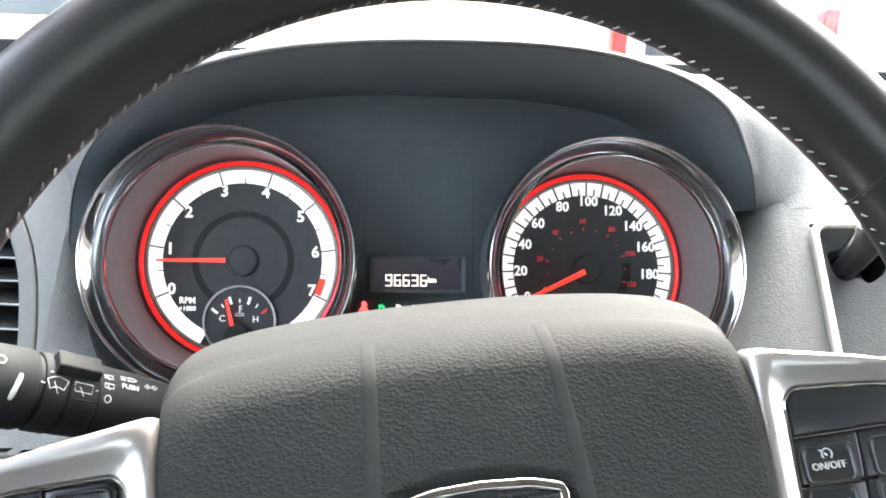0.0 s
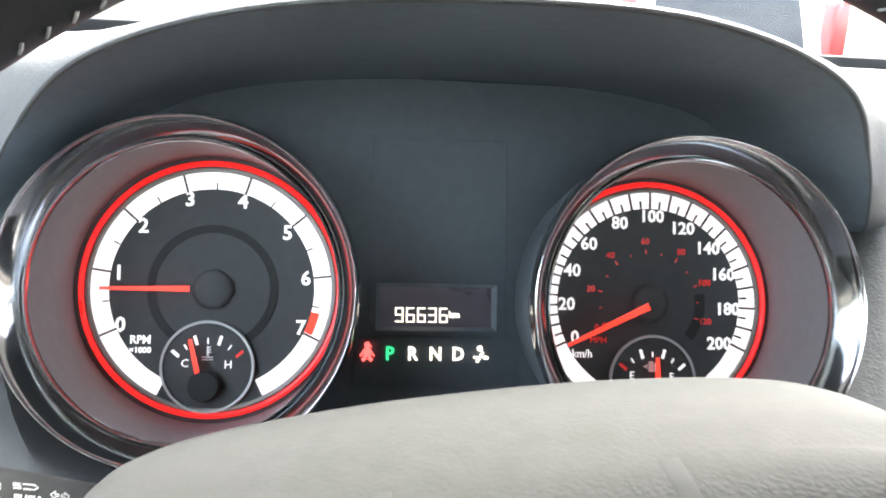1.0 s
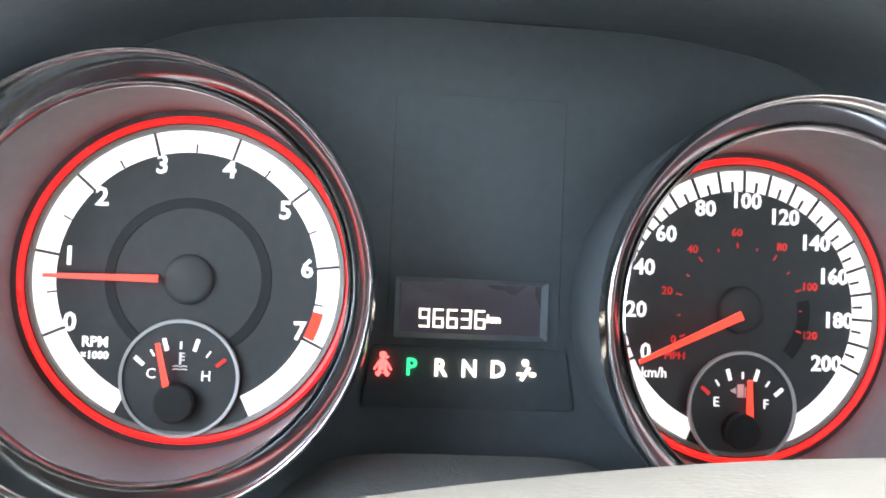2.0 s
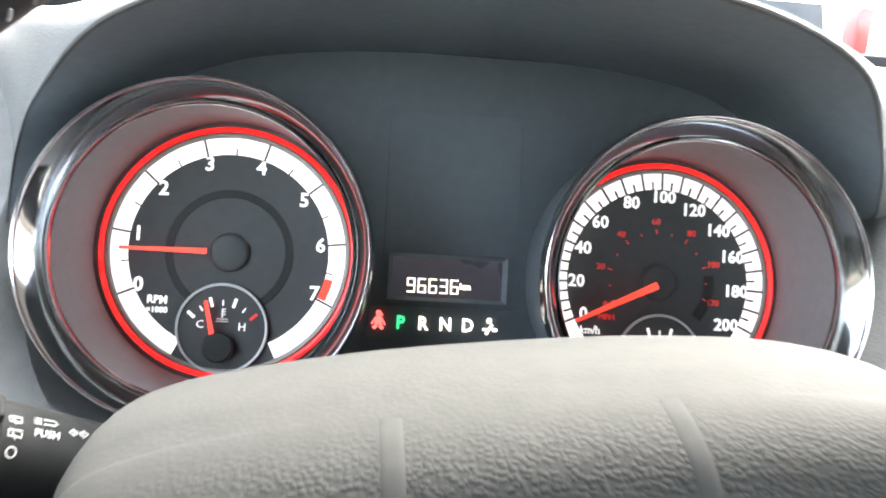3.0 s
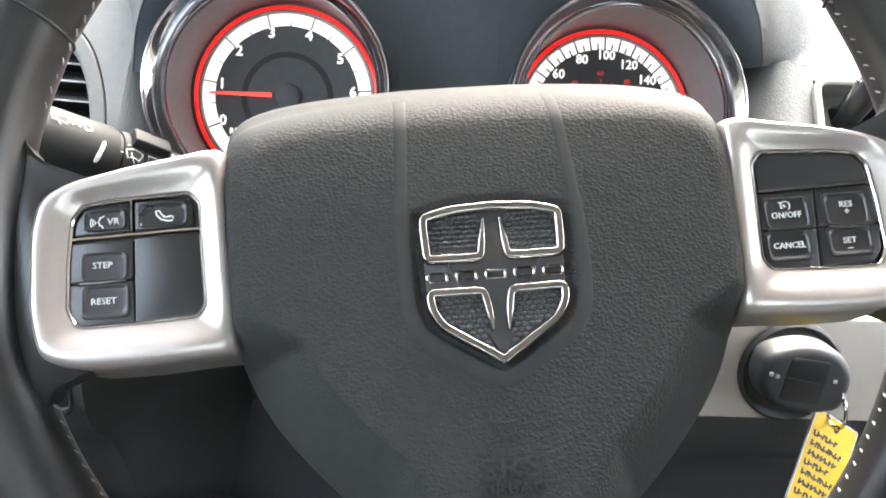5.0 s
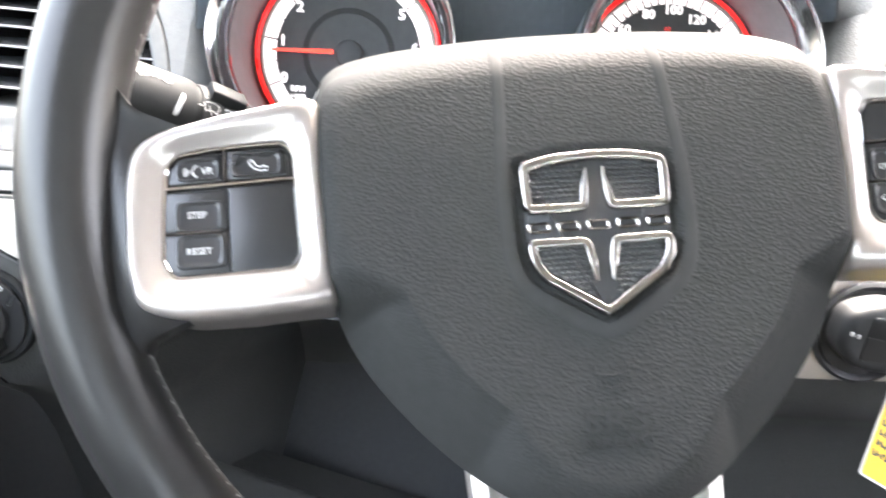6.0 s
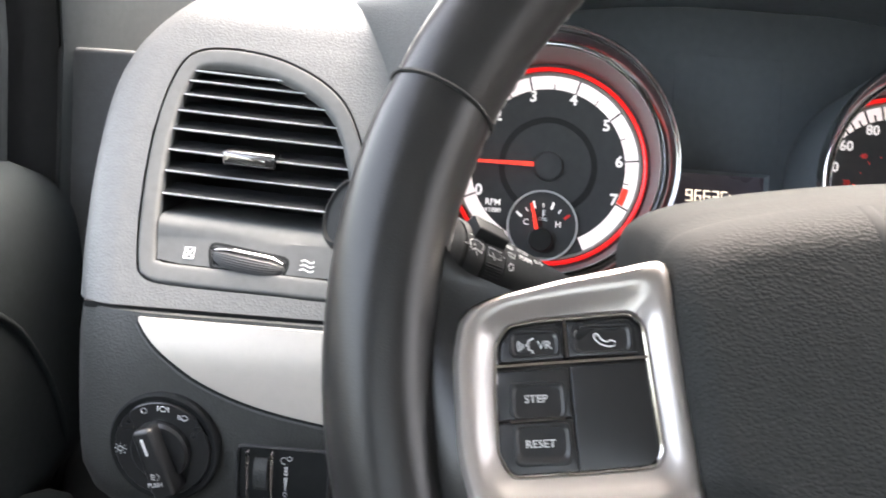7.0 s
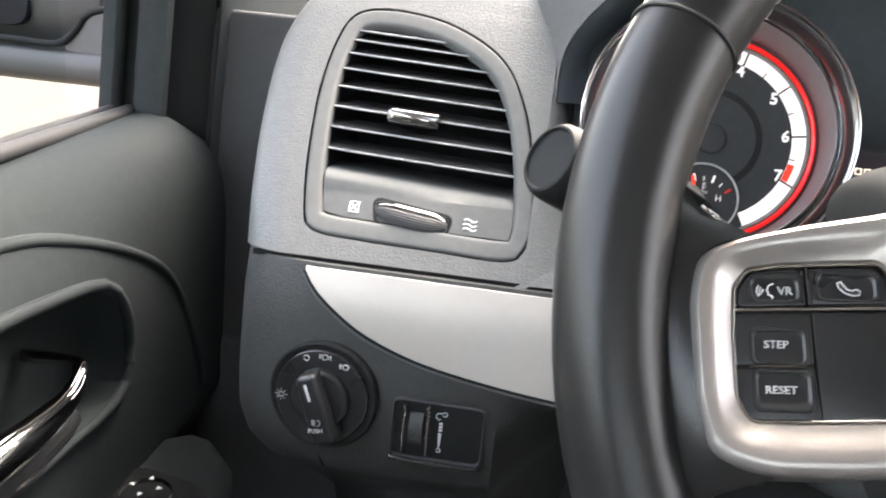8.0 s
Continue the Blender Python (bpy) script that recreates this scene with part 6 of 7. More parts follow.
    band(bm, fillet([(-0.0180, -0.0297), (0.0180, -0.0297), (0.0180, 0.0295), (-0.0180, 0.0295)], 0.002), fillet([(-0.0172, -0.0287), (0.0172, -0.0287), (0.0172, 0.0287), (-0.0172, 0.0287)], 0.0014), 0.0008, -0.0004, 0.0001)
    part("sleeve", bm, M_MARKDIM, t, "clear plastic sleeve edge")
    for i in range(7):
        z = 0.0165 - i * 0.0054
        x, j = -0.0135, 0
        bm = bmesh.new()
        while x < 0.0060 + 0.003 * (i * 5 % 3):
            ln = 0.0016 + 0.0008 * ((i * 7 + j * 5) % 3)
            lean = 0.0007 * ((i + j) % 3 - 1)
            bar(bm, (x, z - 0.0014), (x + lean, z + 0.0017), 0.0012, -0.0002, -0.0004)
            bar(bm, (x, z + 0.0012 * ((j % 3) - 1)), (x + ln, z + 0.0010 * ((i + j) % 3 - 1)), 0.0011, -0.0002, -0.0004)
            x += ln + 0.0009
            j += 1
        tagged(part("writing_bar", bm, M_INK, t), kind="stuff")
    for z in (-0.0260, 0.0245):
        bm = bmesh.new()
        lathe(bm, [(0.0024, -0.0003), (0.0, -0.0003)], (0.001 if z > 0 else 0.012, z), 16)
        bmesh.ops.remove_doubles(bm, verts=bm.verts[:], dist=1e-6)
        part("punched_hole", bm, M_INK, t)


def shifter():
    s = thing("gear_selector", pose(0.2360, dash_y(1.14) - 0.002, 1.14, -37, 0, 0), "dashboard gear selector in a silver-edged black recess", "gear selector")
    o = fillet([(-0.0085, -0.085), (0.14, -0.085), (0.14, 0.0575), (-0.0018, 0.0563)], 0.014, 6)
    bm = bmesh.new()
    band(bm, o, shrink(o, 0.0046), 0.008, -0.003, 0.0010)
    part("bright_frame", bm, M_TRIM, s, "bright silver frame")
    bm = bmesh.new()
    i = shrink(o, 0.0044)
    loft(bm, [[(p.x, -0.0012, p.y) for p in i], [(p.x, 0.0120, p.y) for p in shrink(o, 0.0058)]], True)
    part("well", bm, M_DASH_SMOOTH, s, "grey wall of the recess")
    # floor of the recess with the gate cut through it
    floor_line = shrink(o, 0.0052)
    gate = [Vector(p) for p in fillet([(0.0122, 0.0412), (0.0132, 0.0290), (0.0170, 0.0236), (0.0300, 0.0238), (0.0345, 0.0200), (0.0450, 0.0262), (0.0510, 0.0345), (0.0475, 0.0490), (0.0270, 0.0458), (0.0200, 0.0432)], 0.004, 4)]
    hub = Vector((0.030, 0.034))
    def reach(line, d):
        """Where a ray from the gate's middle leaves the outline."""
        far = hub
        for p, q in zip(line, line[1:] + line[:1]):
            e, w = q - p, p - hub
            k = d.x * e.y - d.y * e.x
            if abs(k) > 1e-12:
                t, u = (w.x * e.y - w.y * e.x) / k, (w.x * d.y - w.y * d.x) / k
                if t > 0 and -1e-6 <= u <= 1 + 1e-6:
                    far = hub + d * t
        return far
    spokes = [Vector((math.cos(radians(4 * k)), math.sin(radians(4 * k)))) for k in range(90)]
    hole, edge = [reach(gate, d) for d in spokes], [reach(floor_line, d) for d in spokes]
    bm = bmesh.new()
    loft(bm, [[(p.x, 0.0118, p.y) for p in edge], [(p.x, 0.0118, p.y) for p in hole], [(p.x, 0.0150, p.y) for p in hole]])
    part("gate_plate", bm, M_LOWER, s, "dark grey gate plate")
    bm = bmesh.new()
    loft(bm, [[(p.x, 0.0149, p.y) for p in hole], [(p.x, 0.040, p.y) for p in hole]], True, False, True)
    part("gate", bm, M_VOID, s, "black gate slot")
    bm = bmesh.new()
    tube(bm, spline([(0.0200, 0.035, 0.024), (0.0210, 0.012, 0.0290), (0.0222, -0.012, 0.0325), (0.0240, -0.040, 0.0385), (0.0290, -0.075, 0.048)], 16), [0.0066 + 0.0002 * k for k in range(16)], 16)
    part("lever", bm, M_BUTTON, s)
    bm = bmesh.new()
    tube(bm, spline([(0.0165, 0.004, 0.0345), (0.0178, -0.014, 0.0385), (0.0200, -0.040, 0.0440)], 8), 0.0030, 12)
    part("lever_shaft", bm, M_DARKCHROME, s, "satin metal shaft beside the lever")
    bm = bmesh.new()
    tube(bm, [(0.0182, -0.018, 0.0395), (0.0186, -0.022, 0.0403)], 0.0038, 16)
    part("collar", bm, M_CHROME, s)


# ================= driver's door, pillars, cabin =================
def door():
    lean = pose(0, 0.04, 1.127) @ pose(0, 0, 0, 6) @ pose(0, -0.04, -1.127)
    d = thing("driver_door", lean, "black vinyl driver's door with armrest and chrome handle", "car door")
    prof = [(-0.497, 1.112), (-0.487, 1.1165), (-0.476, 1.1150), (-0.463, 1.103), (-0.449, 1.080), (-0.440, 1.055), (-0.434, 1.02), (-0.4330, 0.98), (-0.4328, 0.950), (-0.4328, 0.924), (-0.4340, 0.900), (-0.455, 0.84), (-0.478, 0.6), (-0.478, 0.45)]
    prof = spline([(x, 0, z) for x, z in prof], 110)
    front = [(-0.497, 1.112), (-0.487, 1.1200), (-0.472, 1.1218), (-0.456, 1.1165), (-0.4445, 1.104), (-0.438, 1.085), (-0.4345, 1.055), (-0.4335, 1.02), (-0.4330, 0.98), (-0.4328, 0.950), (-0.4328, 0.924), (-0.4340, 0.900), (-0.455, 0.84), (-0.478, 0.6), (-0.478, 0.45)]
    front = spline([(x, 0, z) for x, z in front], 110)
    def prof_at(y):
        """The panel's section, fuller at the top towards the hinges and falling away beyond the window."""
        w = max(0.0, min(1.0, (y + 0.16) / 0.19))
        w = w * w * (3 - 2 * w)
        drop = 0.45 * max(0.0, y - 0.056)
        return [Vector((o.x + (q.x - o.x) * w - 0.03 * max(0, y), y, o.z + (q.z - o.z) * w - 0.006 * max(0, -y) - drop * max(0.0, min(1.0, (q.z - 0.95) / 0.15)))) for q, o in zip(front, prof)]
    # pull recess: a soft bolster arch round a sunken panel
    def at(y, z, lift=0.0):
        line = prof_at(y)
        for a, b in zip(line, line[1:]):
            if b.z <= z <= a.z and a.z - b.z > 1e-9:
                return Vector((a.x + (b.x - a.x) * (a.z - z) / (a.z - b.z) + lift, y, z))
        return Vector((line[-1].x + lift, y, z))
    arch = spline([at(-0.55, 1.105), at(-0.30, 1.100), at(-0.1776, 1.0923), at(-0.1335, 1.0879), at(-0.1024, 1.0795), at(-0.0666, 1.0649), at(-0.0321, 1.0457), at(-0.0089, 1.0263), at(0.0119, 0.9973), at(0.0300, 0.9627), at(0.0412, 0.9194), at(0.0458, 0.877)], 60)
    bm = bmesh.new()
    tube(bm, [p + Vector((-0.0012, 0.0, 0.0)) for p in arch], 0.0034, 12)
    part("arch_piping", bm, M_DOOR, d)
    # dark strip that paints in the shade above the bolster
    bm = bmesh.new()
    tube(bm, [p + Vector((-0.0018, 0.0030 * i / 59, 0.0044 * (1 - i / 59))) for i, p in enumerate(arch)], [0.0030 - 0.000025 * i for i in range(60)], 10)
    part("arch_shade", bm, M_DOOR_SHADE, d, "dark strip for the shade over the bolster")
    edge = [(-0.55, 1.075), (-0.30, 1.068), (-0.1817, 1.0625), (-0.1266, 1.0573), (-0.0931, 1.0521), (-0.0781, 1.0432), (-0.0684, 1.0228), (-0.0687, 1.0003), (-0.0780, 0.9800), (-0.1063, 0.9752), (-0.1404, 0.9770), (-0.1846, 0.9769), (-0.30, 0.977), (-0.55, 0.975)]
    arch2 = spline([at(y, z) for y, z in edge], 80)
    bm = bmesh.new()
    tube(bm, [p + Vector((0.0010, 0, 0)) for p in arch2], [0.0042] * 30 + [0.0042 - 0.00008 * i for i in range(20)] + [0.0026 + 0.00005 * i for i in range(30)], 12)
    part("recess_edge", bm, M_DOOR, d)
    # the panel, cut away inside the recess
    hole = [Vector((p.y, p.z)) for p in arch2]
    bm = bmesh.new()
    sheet(bm, [prof_at(y) for y in [-1.0, -0.8, -0.6, -0.55, -0.5, -0.45, -0.4, -0.35, -0.3] + [-0.25 + 0.005 * i for i in range(40)] + [-0.04, -0.02, 0.0, 0.02, 0.04, 0.055, 0.07, 0.09, 0.11, 0.16, 0.2, 0.26, 0.34]], 0.02, (-1, 0, 0))
    gone = [f for f in bm.faces if inside(Vector((f.calc_center_median().y, f.calc_center_median().z)), hole)]
    bmesh.ops.delete(bm, geom=gone, context="FACES")
    part("panel", bm, M_DOOR, d)
    # cavity in the darkened door vinyl, its colour deepening the shade
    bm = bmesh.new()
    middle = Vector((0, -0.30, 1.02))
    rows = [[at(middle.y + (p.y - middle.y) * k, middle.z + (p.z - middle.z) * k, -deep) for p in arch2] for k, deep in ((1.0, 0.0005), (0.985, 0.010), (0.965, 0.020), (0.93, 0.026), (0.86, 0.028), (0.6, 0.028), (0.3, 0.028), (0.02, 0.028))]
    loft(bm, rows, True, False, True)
    part("pull_recess", bm, M_DOOR_SHADE, d, "sunken pull panel, colour darkened for shade")
    # chrome handle
    bm = bmesh.new()
    hp = spline([(-0.458, -0.1335, 1.0245), (-0.434, -0.1330, 1.0250), (-0.4215, -0.1390, 1.0255), (-0.4165, -0.155, 1.0215), (-0.4145, -0.1704, 1.0205), (-0.411, -0.2026, 1.0235), (-0.410, -0.2222, 1.0255), (-0.410, -0.27, 1.028)], 26)
    tube(bm, hp, [0.0036 + 0.0004 * min(max(i - 4, 0), 13) for i in range(26)], 16)
    part("handle", bm, M_BADGE, d, "curved chrome inside handle")
    bm = bmesh.new()
    tube(bm, [p + Vector((-0.007, 0.0, -0.017)) for p in hp[8:]], 0.009, 12)
    part("handle_bezel", bm, M_GLOSS, d, "gloss black handle bezel")
    # armrest with mirror control
    bm = bmesh.new()
    top = [Vector((p.x, p.y)) for p in spline([(x, y, 0) for x, y in ((-0.486, -0.6), (-0.484, -0.12), (-0.463, -0.0535), (-0.4333, -0.0166), (-0.4141, -0.0072), (-0.3990, -0.0150), (-0.3850, -0.034), (-0.3743, -0.055), (-0.363, -0.2), (-0.36, -0.6))], 80, True)]
    rows = []
    for dz, ins in ((-0.10, 0.010), (-0.05, 0.004), (-0.02, 0.0), (-0.010, 0.0005), (-0.004, 0.003), (-0.001, 0.0065), (0.0, 0.011)):
        q = shrink(top, ins)
        rows.append([(p.x, p.y, 0.912 + dz) for p in q])
    loft(bm, rows, True, True, True)
    part("armrest", bm, M_DOOR, d)
    sw = thing("mirror_switch", lean @ pose(-0.4137, -0.0906, 0.9130), "black door switch plate with round mirror control", "door switch")
    bm = bmesh.new()
    o = fillet([(-0.046, -0.11), (0.042, -0.11), (0.036, 0.008), (0.023, 0.0197), (-0.009, 0.0275), (-0.0377, 0.0242)], [0.004, 0.004, 0.006, 0.010, 0.010, 0.012])
    rows = [[(p.x, p.y, z) for p in (shrink(o, i) if i else o)] for z, i in ((-0.006, 0.0), (0.001, 0.0), (0.0022, 0.0012))]
    loft(bm, rows, True, True, True)
    part("plate", bm, M_GLOSS, sw)
    bm = bmesh.new()
    lathe(bm, [(0.0155, -0.002), (0.0152, 0.005), (0.0142, 0.0066), (0.0, 0.0060)], (0, 0), 40)
    bmesh.ops.remove_doubles(bm, verts=bm.verts[:], dist=1e-6)
    bmesh.ops.transform(bm, matrix=pose(0.0, 0.0, 0.002, 90, 0, 0) @ Matrix.Scale(-1, 4, (0, 1, 0)), verts=bm.verts[:])
    knob = part("control", bm, M_BUTTON, sw)
    for a in (0, 90, 180, 270):
        bm = bmesh.new()
        q = pose(0.0, 0.0, 0.0089, 0, 0, a)
        V = [bm.verts.new(q @ Vector(p)) for p in ((-0.0016, 0.0072, 0), (0.0016, 0.0072, 0), (0.0, 0.0105, 0), (-0.0016, 0.0072, -0.0006), (0.0016, 0.0072, -0.0006), (0.0, 0.0105, -0.0006))]
        for f in ((0, 1, 2), (5, 4, 3), (0, 3, 4, 1), (1, 4, 5, 2), (2, 5, 3, 0)):
            bm.faces.new([V[i] for i in f])
        part("arrow", bm, M_MARK, knob)
    # window seal and frame
    bm = bmesh.new()
    tube(bm, [(-0.4905, -1.0, 1.1210), (-0.4905, -0.4, 1.1210), (-0.4905, 0.052, 1.1210)], 0.0052, 12)
    part("window_seal", bm, M_RUBBER, d, "grey inner window seal")
    bm = bmesh.new()
    tube(bm, [(-0.5005, -1.0, 1.1225), (-0.5005, -0.4, 1.1225), (-0.5005, 0.045, 1.1225)], 0.0036, 10)
    part("window_seal", bm, M_RUBBER, d, "black outer window seal")
    back = lean.inverted()
    def upright(name, ground, mat, label):
        bm = bmesh.new()
        rows = [[back @ Vector((x + 0.05 * (z - 1.13), y - shift, z)) for x, y in ground] for z, shift in ((1.10, 0.0), (1.20, 0.0), (1.28, 0.012), (1.45, 0.06), (1.66, 0.12))]
        loft(bm, rows, True, True, True)
        part(name, bm, mat, d, label)
    upright("run_channel", [(-0.509, 0.044), (-0.500, 0.044), (-0.4985, 0.046), (-0.4985, 0.055), (-0.502, 0.058), (-0.509, 0.058)], M_PILLAR, "grey window run channel")
    upright("window_frame", [(-0.516, 0.068), (-0.492, 0.060), (-0.4870, 0.0515), (-0.4845, 0.0500), (-0.4665, 0.0508), (-0.4640, 0.0545), (-0.4830, 0.085), (-0.516, 0.085)], M_PILLAR, "dark grey front window frame")
    upright("frame_gap", [(-0.515, 0.059), (-0.500, 0.059), (-0.500, 0.074), (-0.515, 0.074)], M_RUBBER, "black rubber in the frame gap")
    bm = bmesh.new()
    loft(bm, [[(-0.507, y, z) for y, z in ((-1.0, 1.12), (0.0, 1.12), (-0.05, 1.62), (-0.9, 1.62))], [(-0.503, y, z) for y, z in ((-1.0, 1.12), (0.0, 1.12), (-0.05, 1.62), (-0.9, 1.62))]], True, True, True)
    g = part("window_pane", bm, M_GLASS, d, "clear side window", smooth=False)
    g.visible_shadow = False


def cabin():
    # front pillar trim beside the windscreen
    bm = bmesh.new()
    rows = []
    for z, shift in ((1.05, 0.0), (1.12, 0.0), (1.20, 0.0), (1.28, 0.012), (1.45, 0.10), (1.66, 0.22)):
        k = 0.05 * (z - 1.13)
        rows.append([(x + k, y - shift * (1 if y < 0.2 else 1.5), z) for x, y in ((-0.52, 0.118), (-0.456, 0.118), (-0.4525, 0.112), (-0.4495, 0.098), (-0.4470, 0.096), (-0.4445, 0.099), (-0.436, 0.13), (-0.426, 0.20), (-0.42, 0.42), (-0.52, 0.42))])
    loft(bm, rows, True, True, True)
    solid("pillar_left", bm, M_PILLAR, "dark grey front pillar trim", "pillar", kind="structure")
    bm = bmesh.new()
    rows = []
    for z, shift in ((1.05, 0.0), (1.12, 0.0), (1.20, 0.0), (1.28, 0.012), (1.45, 0.10), (1.64, 0.21)):
        k = 0.05 * (z - 1.13)
        rows.append([(x + k, y - shift, z) for x, y in ((-0.515, 0.092), (-0.470, 0.095), (-0.4545, 0.104), (-0.4530, 0.1165), (-0.515, 0.1165))])
    loft(bm, rows, True, True, True)
    solid("pillar_seal", bm, M_RUBBER, "black door seal along the front pillar", "seal", kind="structure")
    bm = bmesh.new()
    rows = []
    for z, y0, y1 in ((1.09, 0.05, 0.42), (1.2, 0.04, 0.44), (1.35, 0.02, 0.36), (1.5, -0.01, 0.22), (1.66, -0.05, 0.02)):
        rows.append([(1.27, y0, z), (1.22, y0, z), (1.19, y0 + 0.13, z), (1.19, y1, z), (1.27, y1, z)])
    loft(bm, rows, True, True, True)
    solid("pillar_right", bm, M_PILLAR, "dark grey front pillar trim", "pillar", kind="structure")
    # added backing that keeps gaps below and beside the dashboard dark
    bm = bmesh.new()
    box(bm, -0.46, 0.10, 0.40, 1.20, 0.13, 0.95, 0.01)
    box(bm, -0.46, 0.104, 0.93, -0.30, 0.128, 1.20, 0.004)
    solid("footwell_backing", bm, M_CARPET, "dark carpeted panel added to close gaps round the footwell", "kick panel", kind="structure")
    # windscreen
    bm = bmesh.new()
    a, b = ((-0.50, 0.47, 1.283), (1.25, 0.47, 1.283), (1.12, -0.16, 1.70), (-0.38, -0.16, 1.70)), 0.004
    loft(bm, [a, [(p[0], p[1] + 0.002, p[2] + b) for p in a]], True, True, True)
    g = solid("windscreen", bm, M_GLASS, "clear raked windscreen above the dashboard", "windscreen", kind="structure", smooth=False)
    g.visible_shadow = False
    bm = bmesh.new()
    box(bm, -0.5, 0.448, 1.268, 1.25, 0.49, 1.2985, 0.003)
    solid("windscreen_seal", bm, M_RUBBER, "black seal along the foot of the windscreen", "seal", kind="structure")
    # roof, floor, rear, far side; unseen walls and rear window shape the light
    bm = bmesh.new()
    box(bm, -0.52, -2.3, 1.70, 1.27, -0.10, 1.77, 0.02)
    solid("roof", bm, M_TAN, "unseen fabric-lined roof, pale to bounce light down", "roof", kind="structure", base=Matrix.Identity(4))
    bm = bmesh.new()
    box(bm, -0.52, -2.3, 0.38, 1.27, 0.6, 0.44)
    solid("floor", bm, M_CARPET, "dark carpeted cabin floor", "floor", kind="structure", base=Matrix.Identity(4))
    bm = bmesh.new()
    box(bm, -0.52, -1.86, 0.38, 1.27, -1.8, 1.20)
    solid("wall_rear", bm, M_CLOTH, "unseen plain dark wall closing the rear of the cabin", "wall", kind="structure", base=Matrix.Identity(4))
    # unseen pale wall and opening, added to light the dashboard from behind
    bm = bmesh.new()
    o, i = fillet([(-0.52, 1.20), (1.27, 1.20), (1.27, 1.71), (-0.52, 1.71)], 0.002), fillet([(-0.34, 1.34), (1.09, 1.34), (1.06, 1.66), (-0.31, 1.66)], 0.05)
    band(bm, o, i, -1.80, -1.86, 0.002)
    solid("wall_rear_upper", bm, M_TAN, "unseen plain pale wall round the added tailgate window", "wall", kind="structure", base=Matrix.Identity(4))
    bm = bmesh.new()
    plate(bm, shrink(i, -0.01), -1.826, -1.830, 0.0005)
    g = solid("window_rear", bm, M_GLASS, "unseen clear tailgate window, added to let light in", "window", kind="structure", base=Matrix.Identity(4))
    g.visible_shadow = False
    bm = bmesh.new()
    box(bm, 1.21, -0.98, 0.38, 1.27, 0.4, 1.12)
    solid("wall_right_front", bm, M_CLOTH, "dark passenger side door trim", "wall", kind="structure", base=Matrix.Identity(4))
    # unseen full-height side walls, added to cut light from behind
    bm = bmesh.new()
    box(bm, -0.52, -2.3, 0.38, -0.46, -0.98, 1.71)
    solid("wall_left", bm, M_CLOTH, "unseen dark wall closing off light from the rear side", "wall", kind="structure", base=Matrix.Identity(4))
    bm = bmesh.new()
    box(bm, 1.21, -2.3, 0.38, 1.27, -0.98, 1.71)
    solid("wall_right", bm, M_CLOTH, "unseen dark wall closing off light from the rear side", "wall", kind="structure", base=Matrix.Identity(4))
    bm = bmesh.new()
    box(bm, -0.52, 0.52, 0.3, 1.27, 0.6, 1.25)
    solid("bulkhead", bm, M_BLACK, "black bulkhead ahead of the dashboard", "bulkhead", kind="structure")


# ================= outside =================
def side_mirror():
    m = thing("door_mirror", pose(-0.690, 0.262, 1.150), "dark grey door mirror outside the side window", "door mirror")
    def shell(name, x0, x1, y0, y1, z0, z1, mat, label="", power=5.0):
        bm = bmesh.new()
        rows = []
        for k in range(13):
            u = -1 + 2 * k / 12
            e = max(0.25, (1 - abs(u) ** power) ** (1 / power)) if abs(u) < 1 else 0.25
            rows.append([((x0 + x1) / 2 + u * (x1 - x0) / 2, (y0 + y1) / 2 + e * (y1 - y0) / 2 * math.copysign(abs(math.cos(a)) ** 0.6, math.cos(a)), (z0 + z1) / 2 + e * (z1 - z0) / 2 * math.copysign(abs(math.sin(a)) ** 0.6, math.sin(a))) for a in [2 * math.pi * i / 28 for i in range(28)]])
        loft(bm, rows, True, True, True)
        return part(name, bm, mat, m, label)
    shell("foot", -0.16, 0.185, -0.02, 0.05, -0.032, 0.004, M_MIRROR, "grey mirror foot")
    shell("housing", -0.20, 0.085, -0.01, 0.09, 0.001, 0.17, M_MIRROR, "grey rounded mirror housing")
    # glass coloured dark in place of a true reflection
    bm = bmesh.new()
    plate(bm, box_outline(-0.19, 0.018, -0.005, 0.16, 0.02), -0.004, -0.0135, 0.002)
    part("mirror_glass", bm, M_MIRROR_DARK, m, "mirror glass with its dark reflection put in as colour")
    bm = bmesh.new()
    tube(bm, spline([(-0.17, -0.016, 0.007), (-0.02, -0.016, 0.006), (0.026, -0.016, 0.006), (0.044, -0.015, 0.020), (0.056, -0.014, 0.036), (0.085, -0.012, 0.044)], 30), 0.0035, 10)
    part("gap_seal", bm, M_VOID, m, "dark gap between housing and foot")
    bm = bmesh.new()
    loft(bm, [[(x, y, z) for x, z in fillet([(0.028, 0.0), (0.19, 0.0), (0.19, 0.055), (0.062, 0.040)], 0.006)] for y in (-0.014, 0.05)], True, True, True)
    part("arm", bm, M_MIRROR, m, "grey mirror arm")


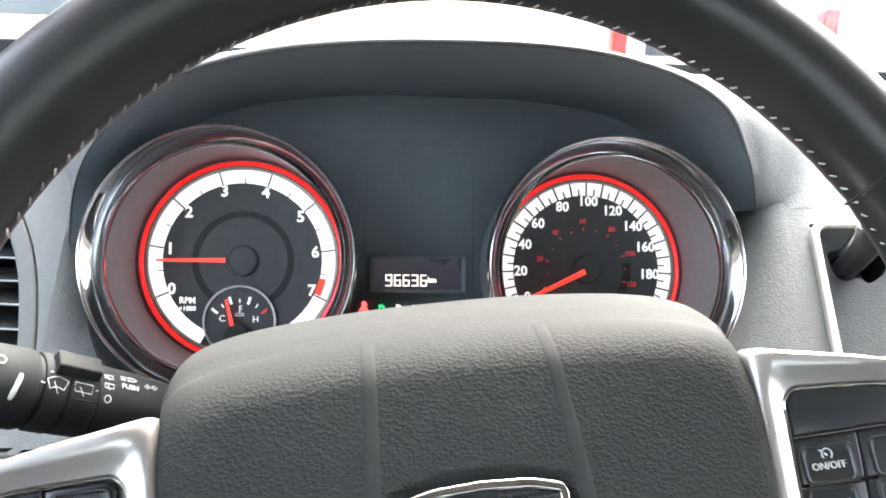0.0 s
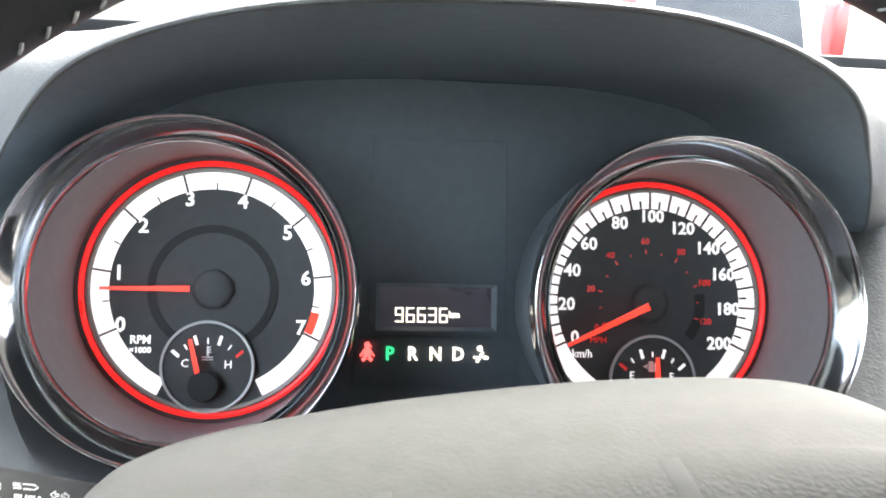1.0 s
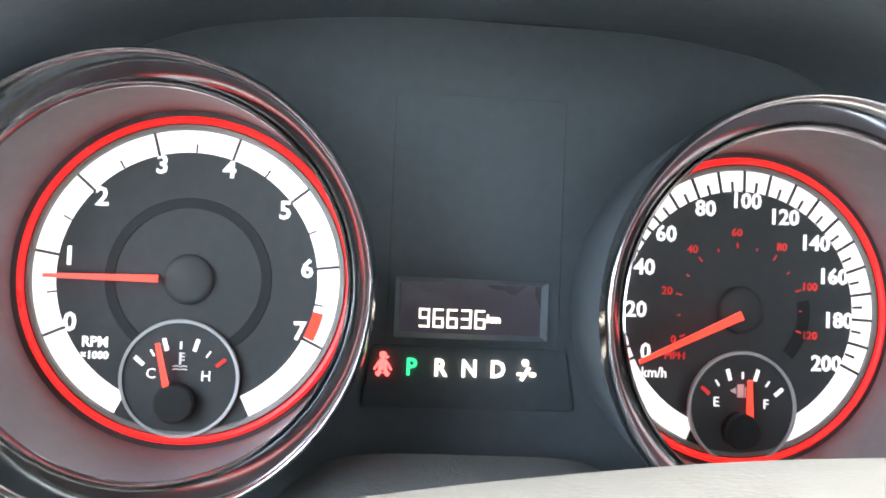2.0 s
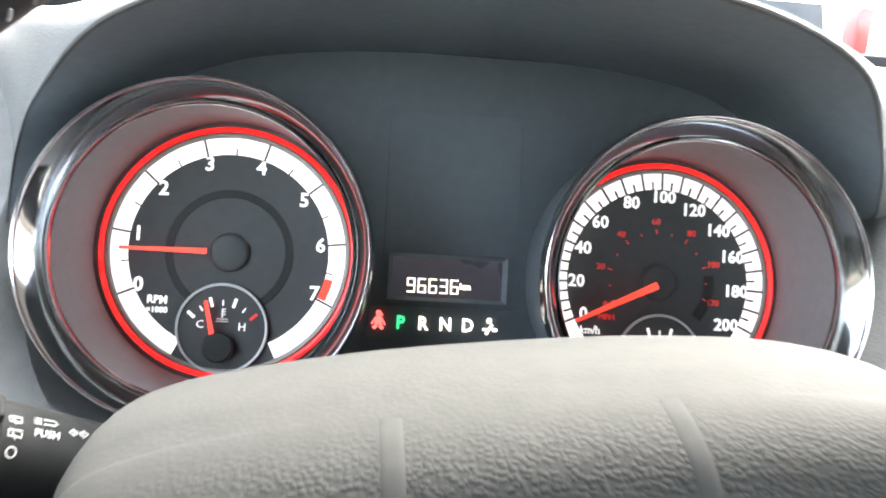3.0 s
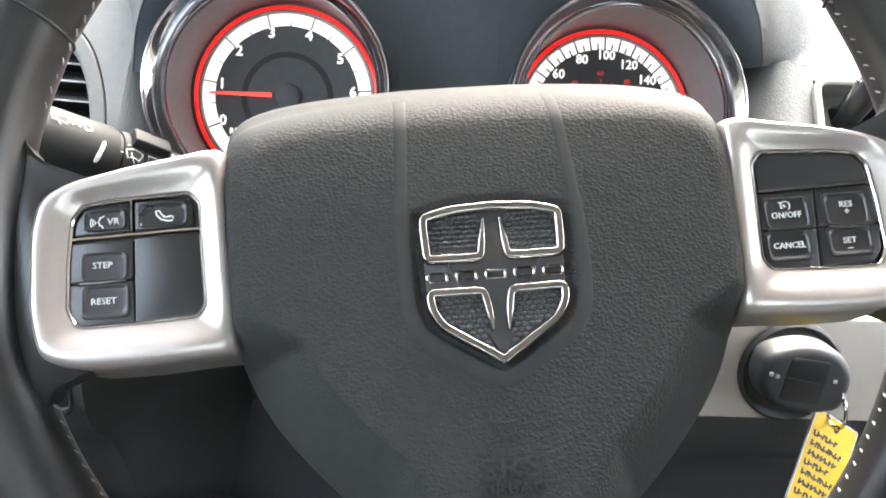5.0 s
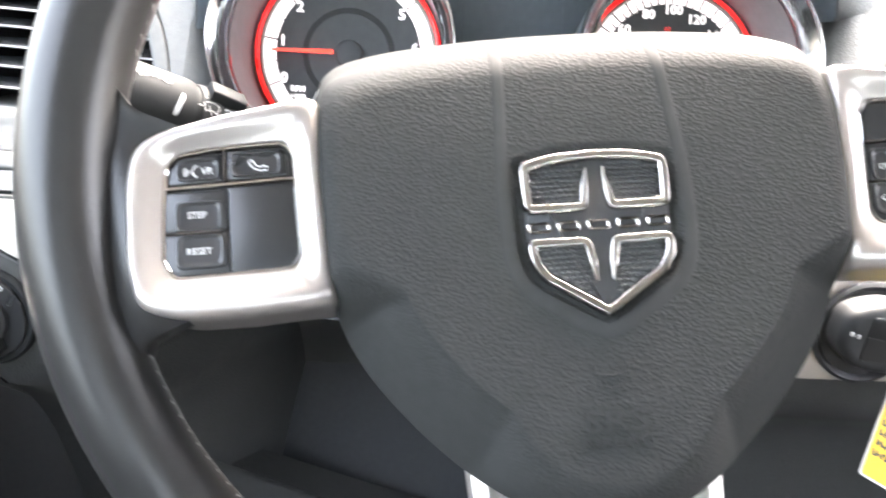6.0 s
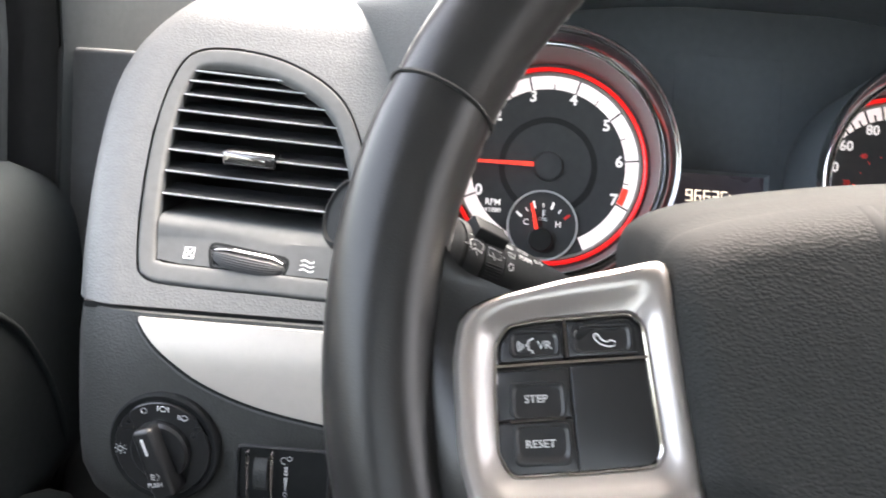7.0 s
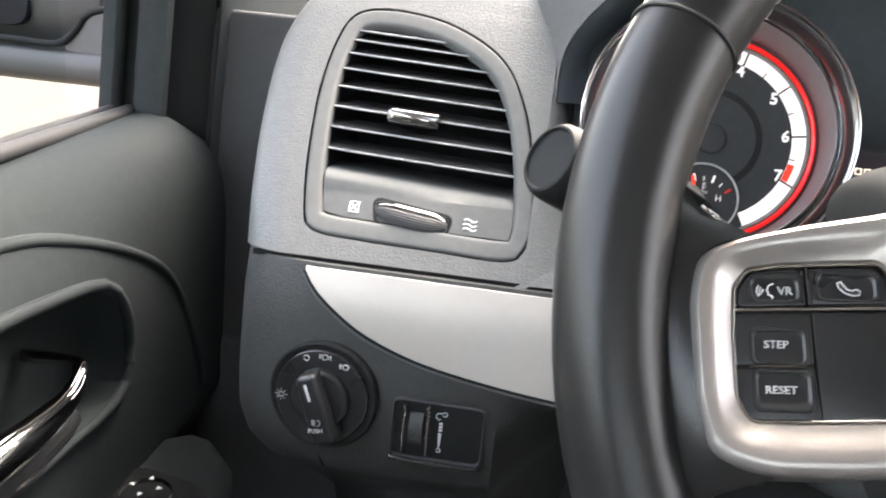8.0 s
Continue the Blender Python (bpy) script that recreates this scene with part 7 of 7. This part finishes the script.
def parked_car(name, at, paint, label):
    c = thing(name, at, label, "car", "parked cars", base=Matrix.Identity(4))
    bm = bmesh.new()
    side = [(-2.2, 0.35), (-2.25, 0.7), (-2.15, 1.0), (-1.95, 1.55), (-1.6, 1.72), (0.2, 1.72), (1.0, 1.1), (2.1, 0.95), (2.3, 0.7), (2.3, 0.35)]
    rows = []
    for x, k in ((-0.9, 0.94), (-0.86, 0.985), (-0.7, 1.0), (0.7, 1.0), (0.86, 0.985), (0.9, 0.94)):
        rows.append([(x * (0.9 if z > 1.2 else 1.0), y * k, 0.9 + (z - 0.9) * k) for y, z in side])
    loft(bm, rows, True, True, True)
    part("body", bm, paint, c)
    bm = bmesh.new()
    loft(bm, [[(x * 0.62, -2.14 + 0.0, 1.1) for x in (-1, 1)], [(x * 0.58, -1.98, 1.52) for x in (-1, 1)]], False)
    bmesh.ops.solidify(bm, geom=bm.faces[:], thickness=0.03)
    part("rear_window", bm, M_CARGLASS, c)
    for s in (-1, 1):
        bm = bmesh.new()
        box(bm, s * 0.84 - 0.07, -2.24, 1.05, s * 0.84 + 0.05, -2.0, 1.52, 0.03)
        part("tail_lamp", bm, M_TAIL, c)
        for y in (-1.35, 1.4):
            bm = bmesh.new()
            lathe(bm, [(0.0, 0.0), (0.22, 0.0), (0.32, 0.02), (0.34, 0.06), (0.34, 0.18), (0.30, 0.22), (0.0, 0.22)], (0, 0), 32)
            bmesh.ops.remove_doubles(bm, verts=bm.verts[:], dist=1e-6)
            bmesh.ops.transform(bm, matrix=pose(s * 0.78 - 0.11, y, 0.34, 0, 0, -90), verts=bm.verts[:])
            part("wheel", bm, M_TYRE, c)
    bm = bmesh.new()
    box(bm, -0.85, -2.33, 0.45, 0.85, -2.15, 0.65, 0.05)
    part("bumper", bm, M_SILVERCAR, c)


def far_building():
    # made-up block giving the unidentified dark band beyond the yard
    b = thing("far_building", pose(-95, 110, 0, 0, 0, 40), "made-up dark grey block for an unidentified dark band", "building", base=Matrix.Identity(4))
    bm = bmesh.new()
    box(bm, -60, -6, 0, 60, 6, 11)
    part("wall", bm, M_GREYCAR, b)
    bm = bmesh.new()
    box(bm, -61, -7, 11, 61, 7, 11.8, 0.2)
    part("roof", bm, M_SILVERCAR, b)
    for i in range(14):
        bm = bmesh.new()
        box(bm, -54 + 8 * i, -6.15, 5.5, -50 + 8 * i, -5.9, 8.5)
        part("window", bm, M_CARGLASS, b)


def outside():
    bm = bmesh.new()
    n = 24
    rows = []
    for i in range(n + 1):
        u = (i / n * 2 - 1)
        rows.append([(400 * u ** 3, 400 * v ** 3, 0.0) for v in [(j / n * 2 - 1) for j in range(n + 1)]])
    loft(bm, rows, False)
    solid("ground", bm, M_CONCRETE, "pale worn concrete yard with stains", "ground", kind="structure", base=Matrix.Identity(4))
    parked_car("parked_car", pose(2.80, 8.4, 0, 0, 0, -2), M_WHITECAR, "white parked van with red tail lamps")
    far_building()
    side_mirror()


cabin()
dashboard()
air_vent()
cluster()
steering_wheel()
column()
stalk()
headlamp_switch()
dimmer()
silver_strips()
ignition()
shifter()
door()
outside()
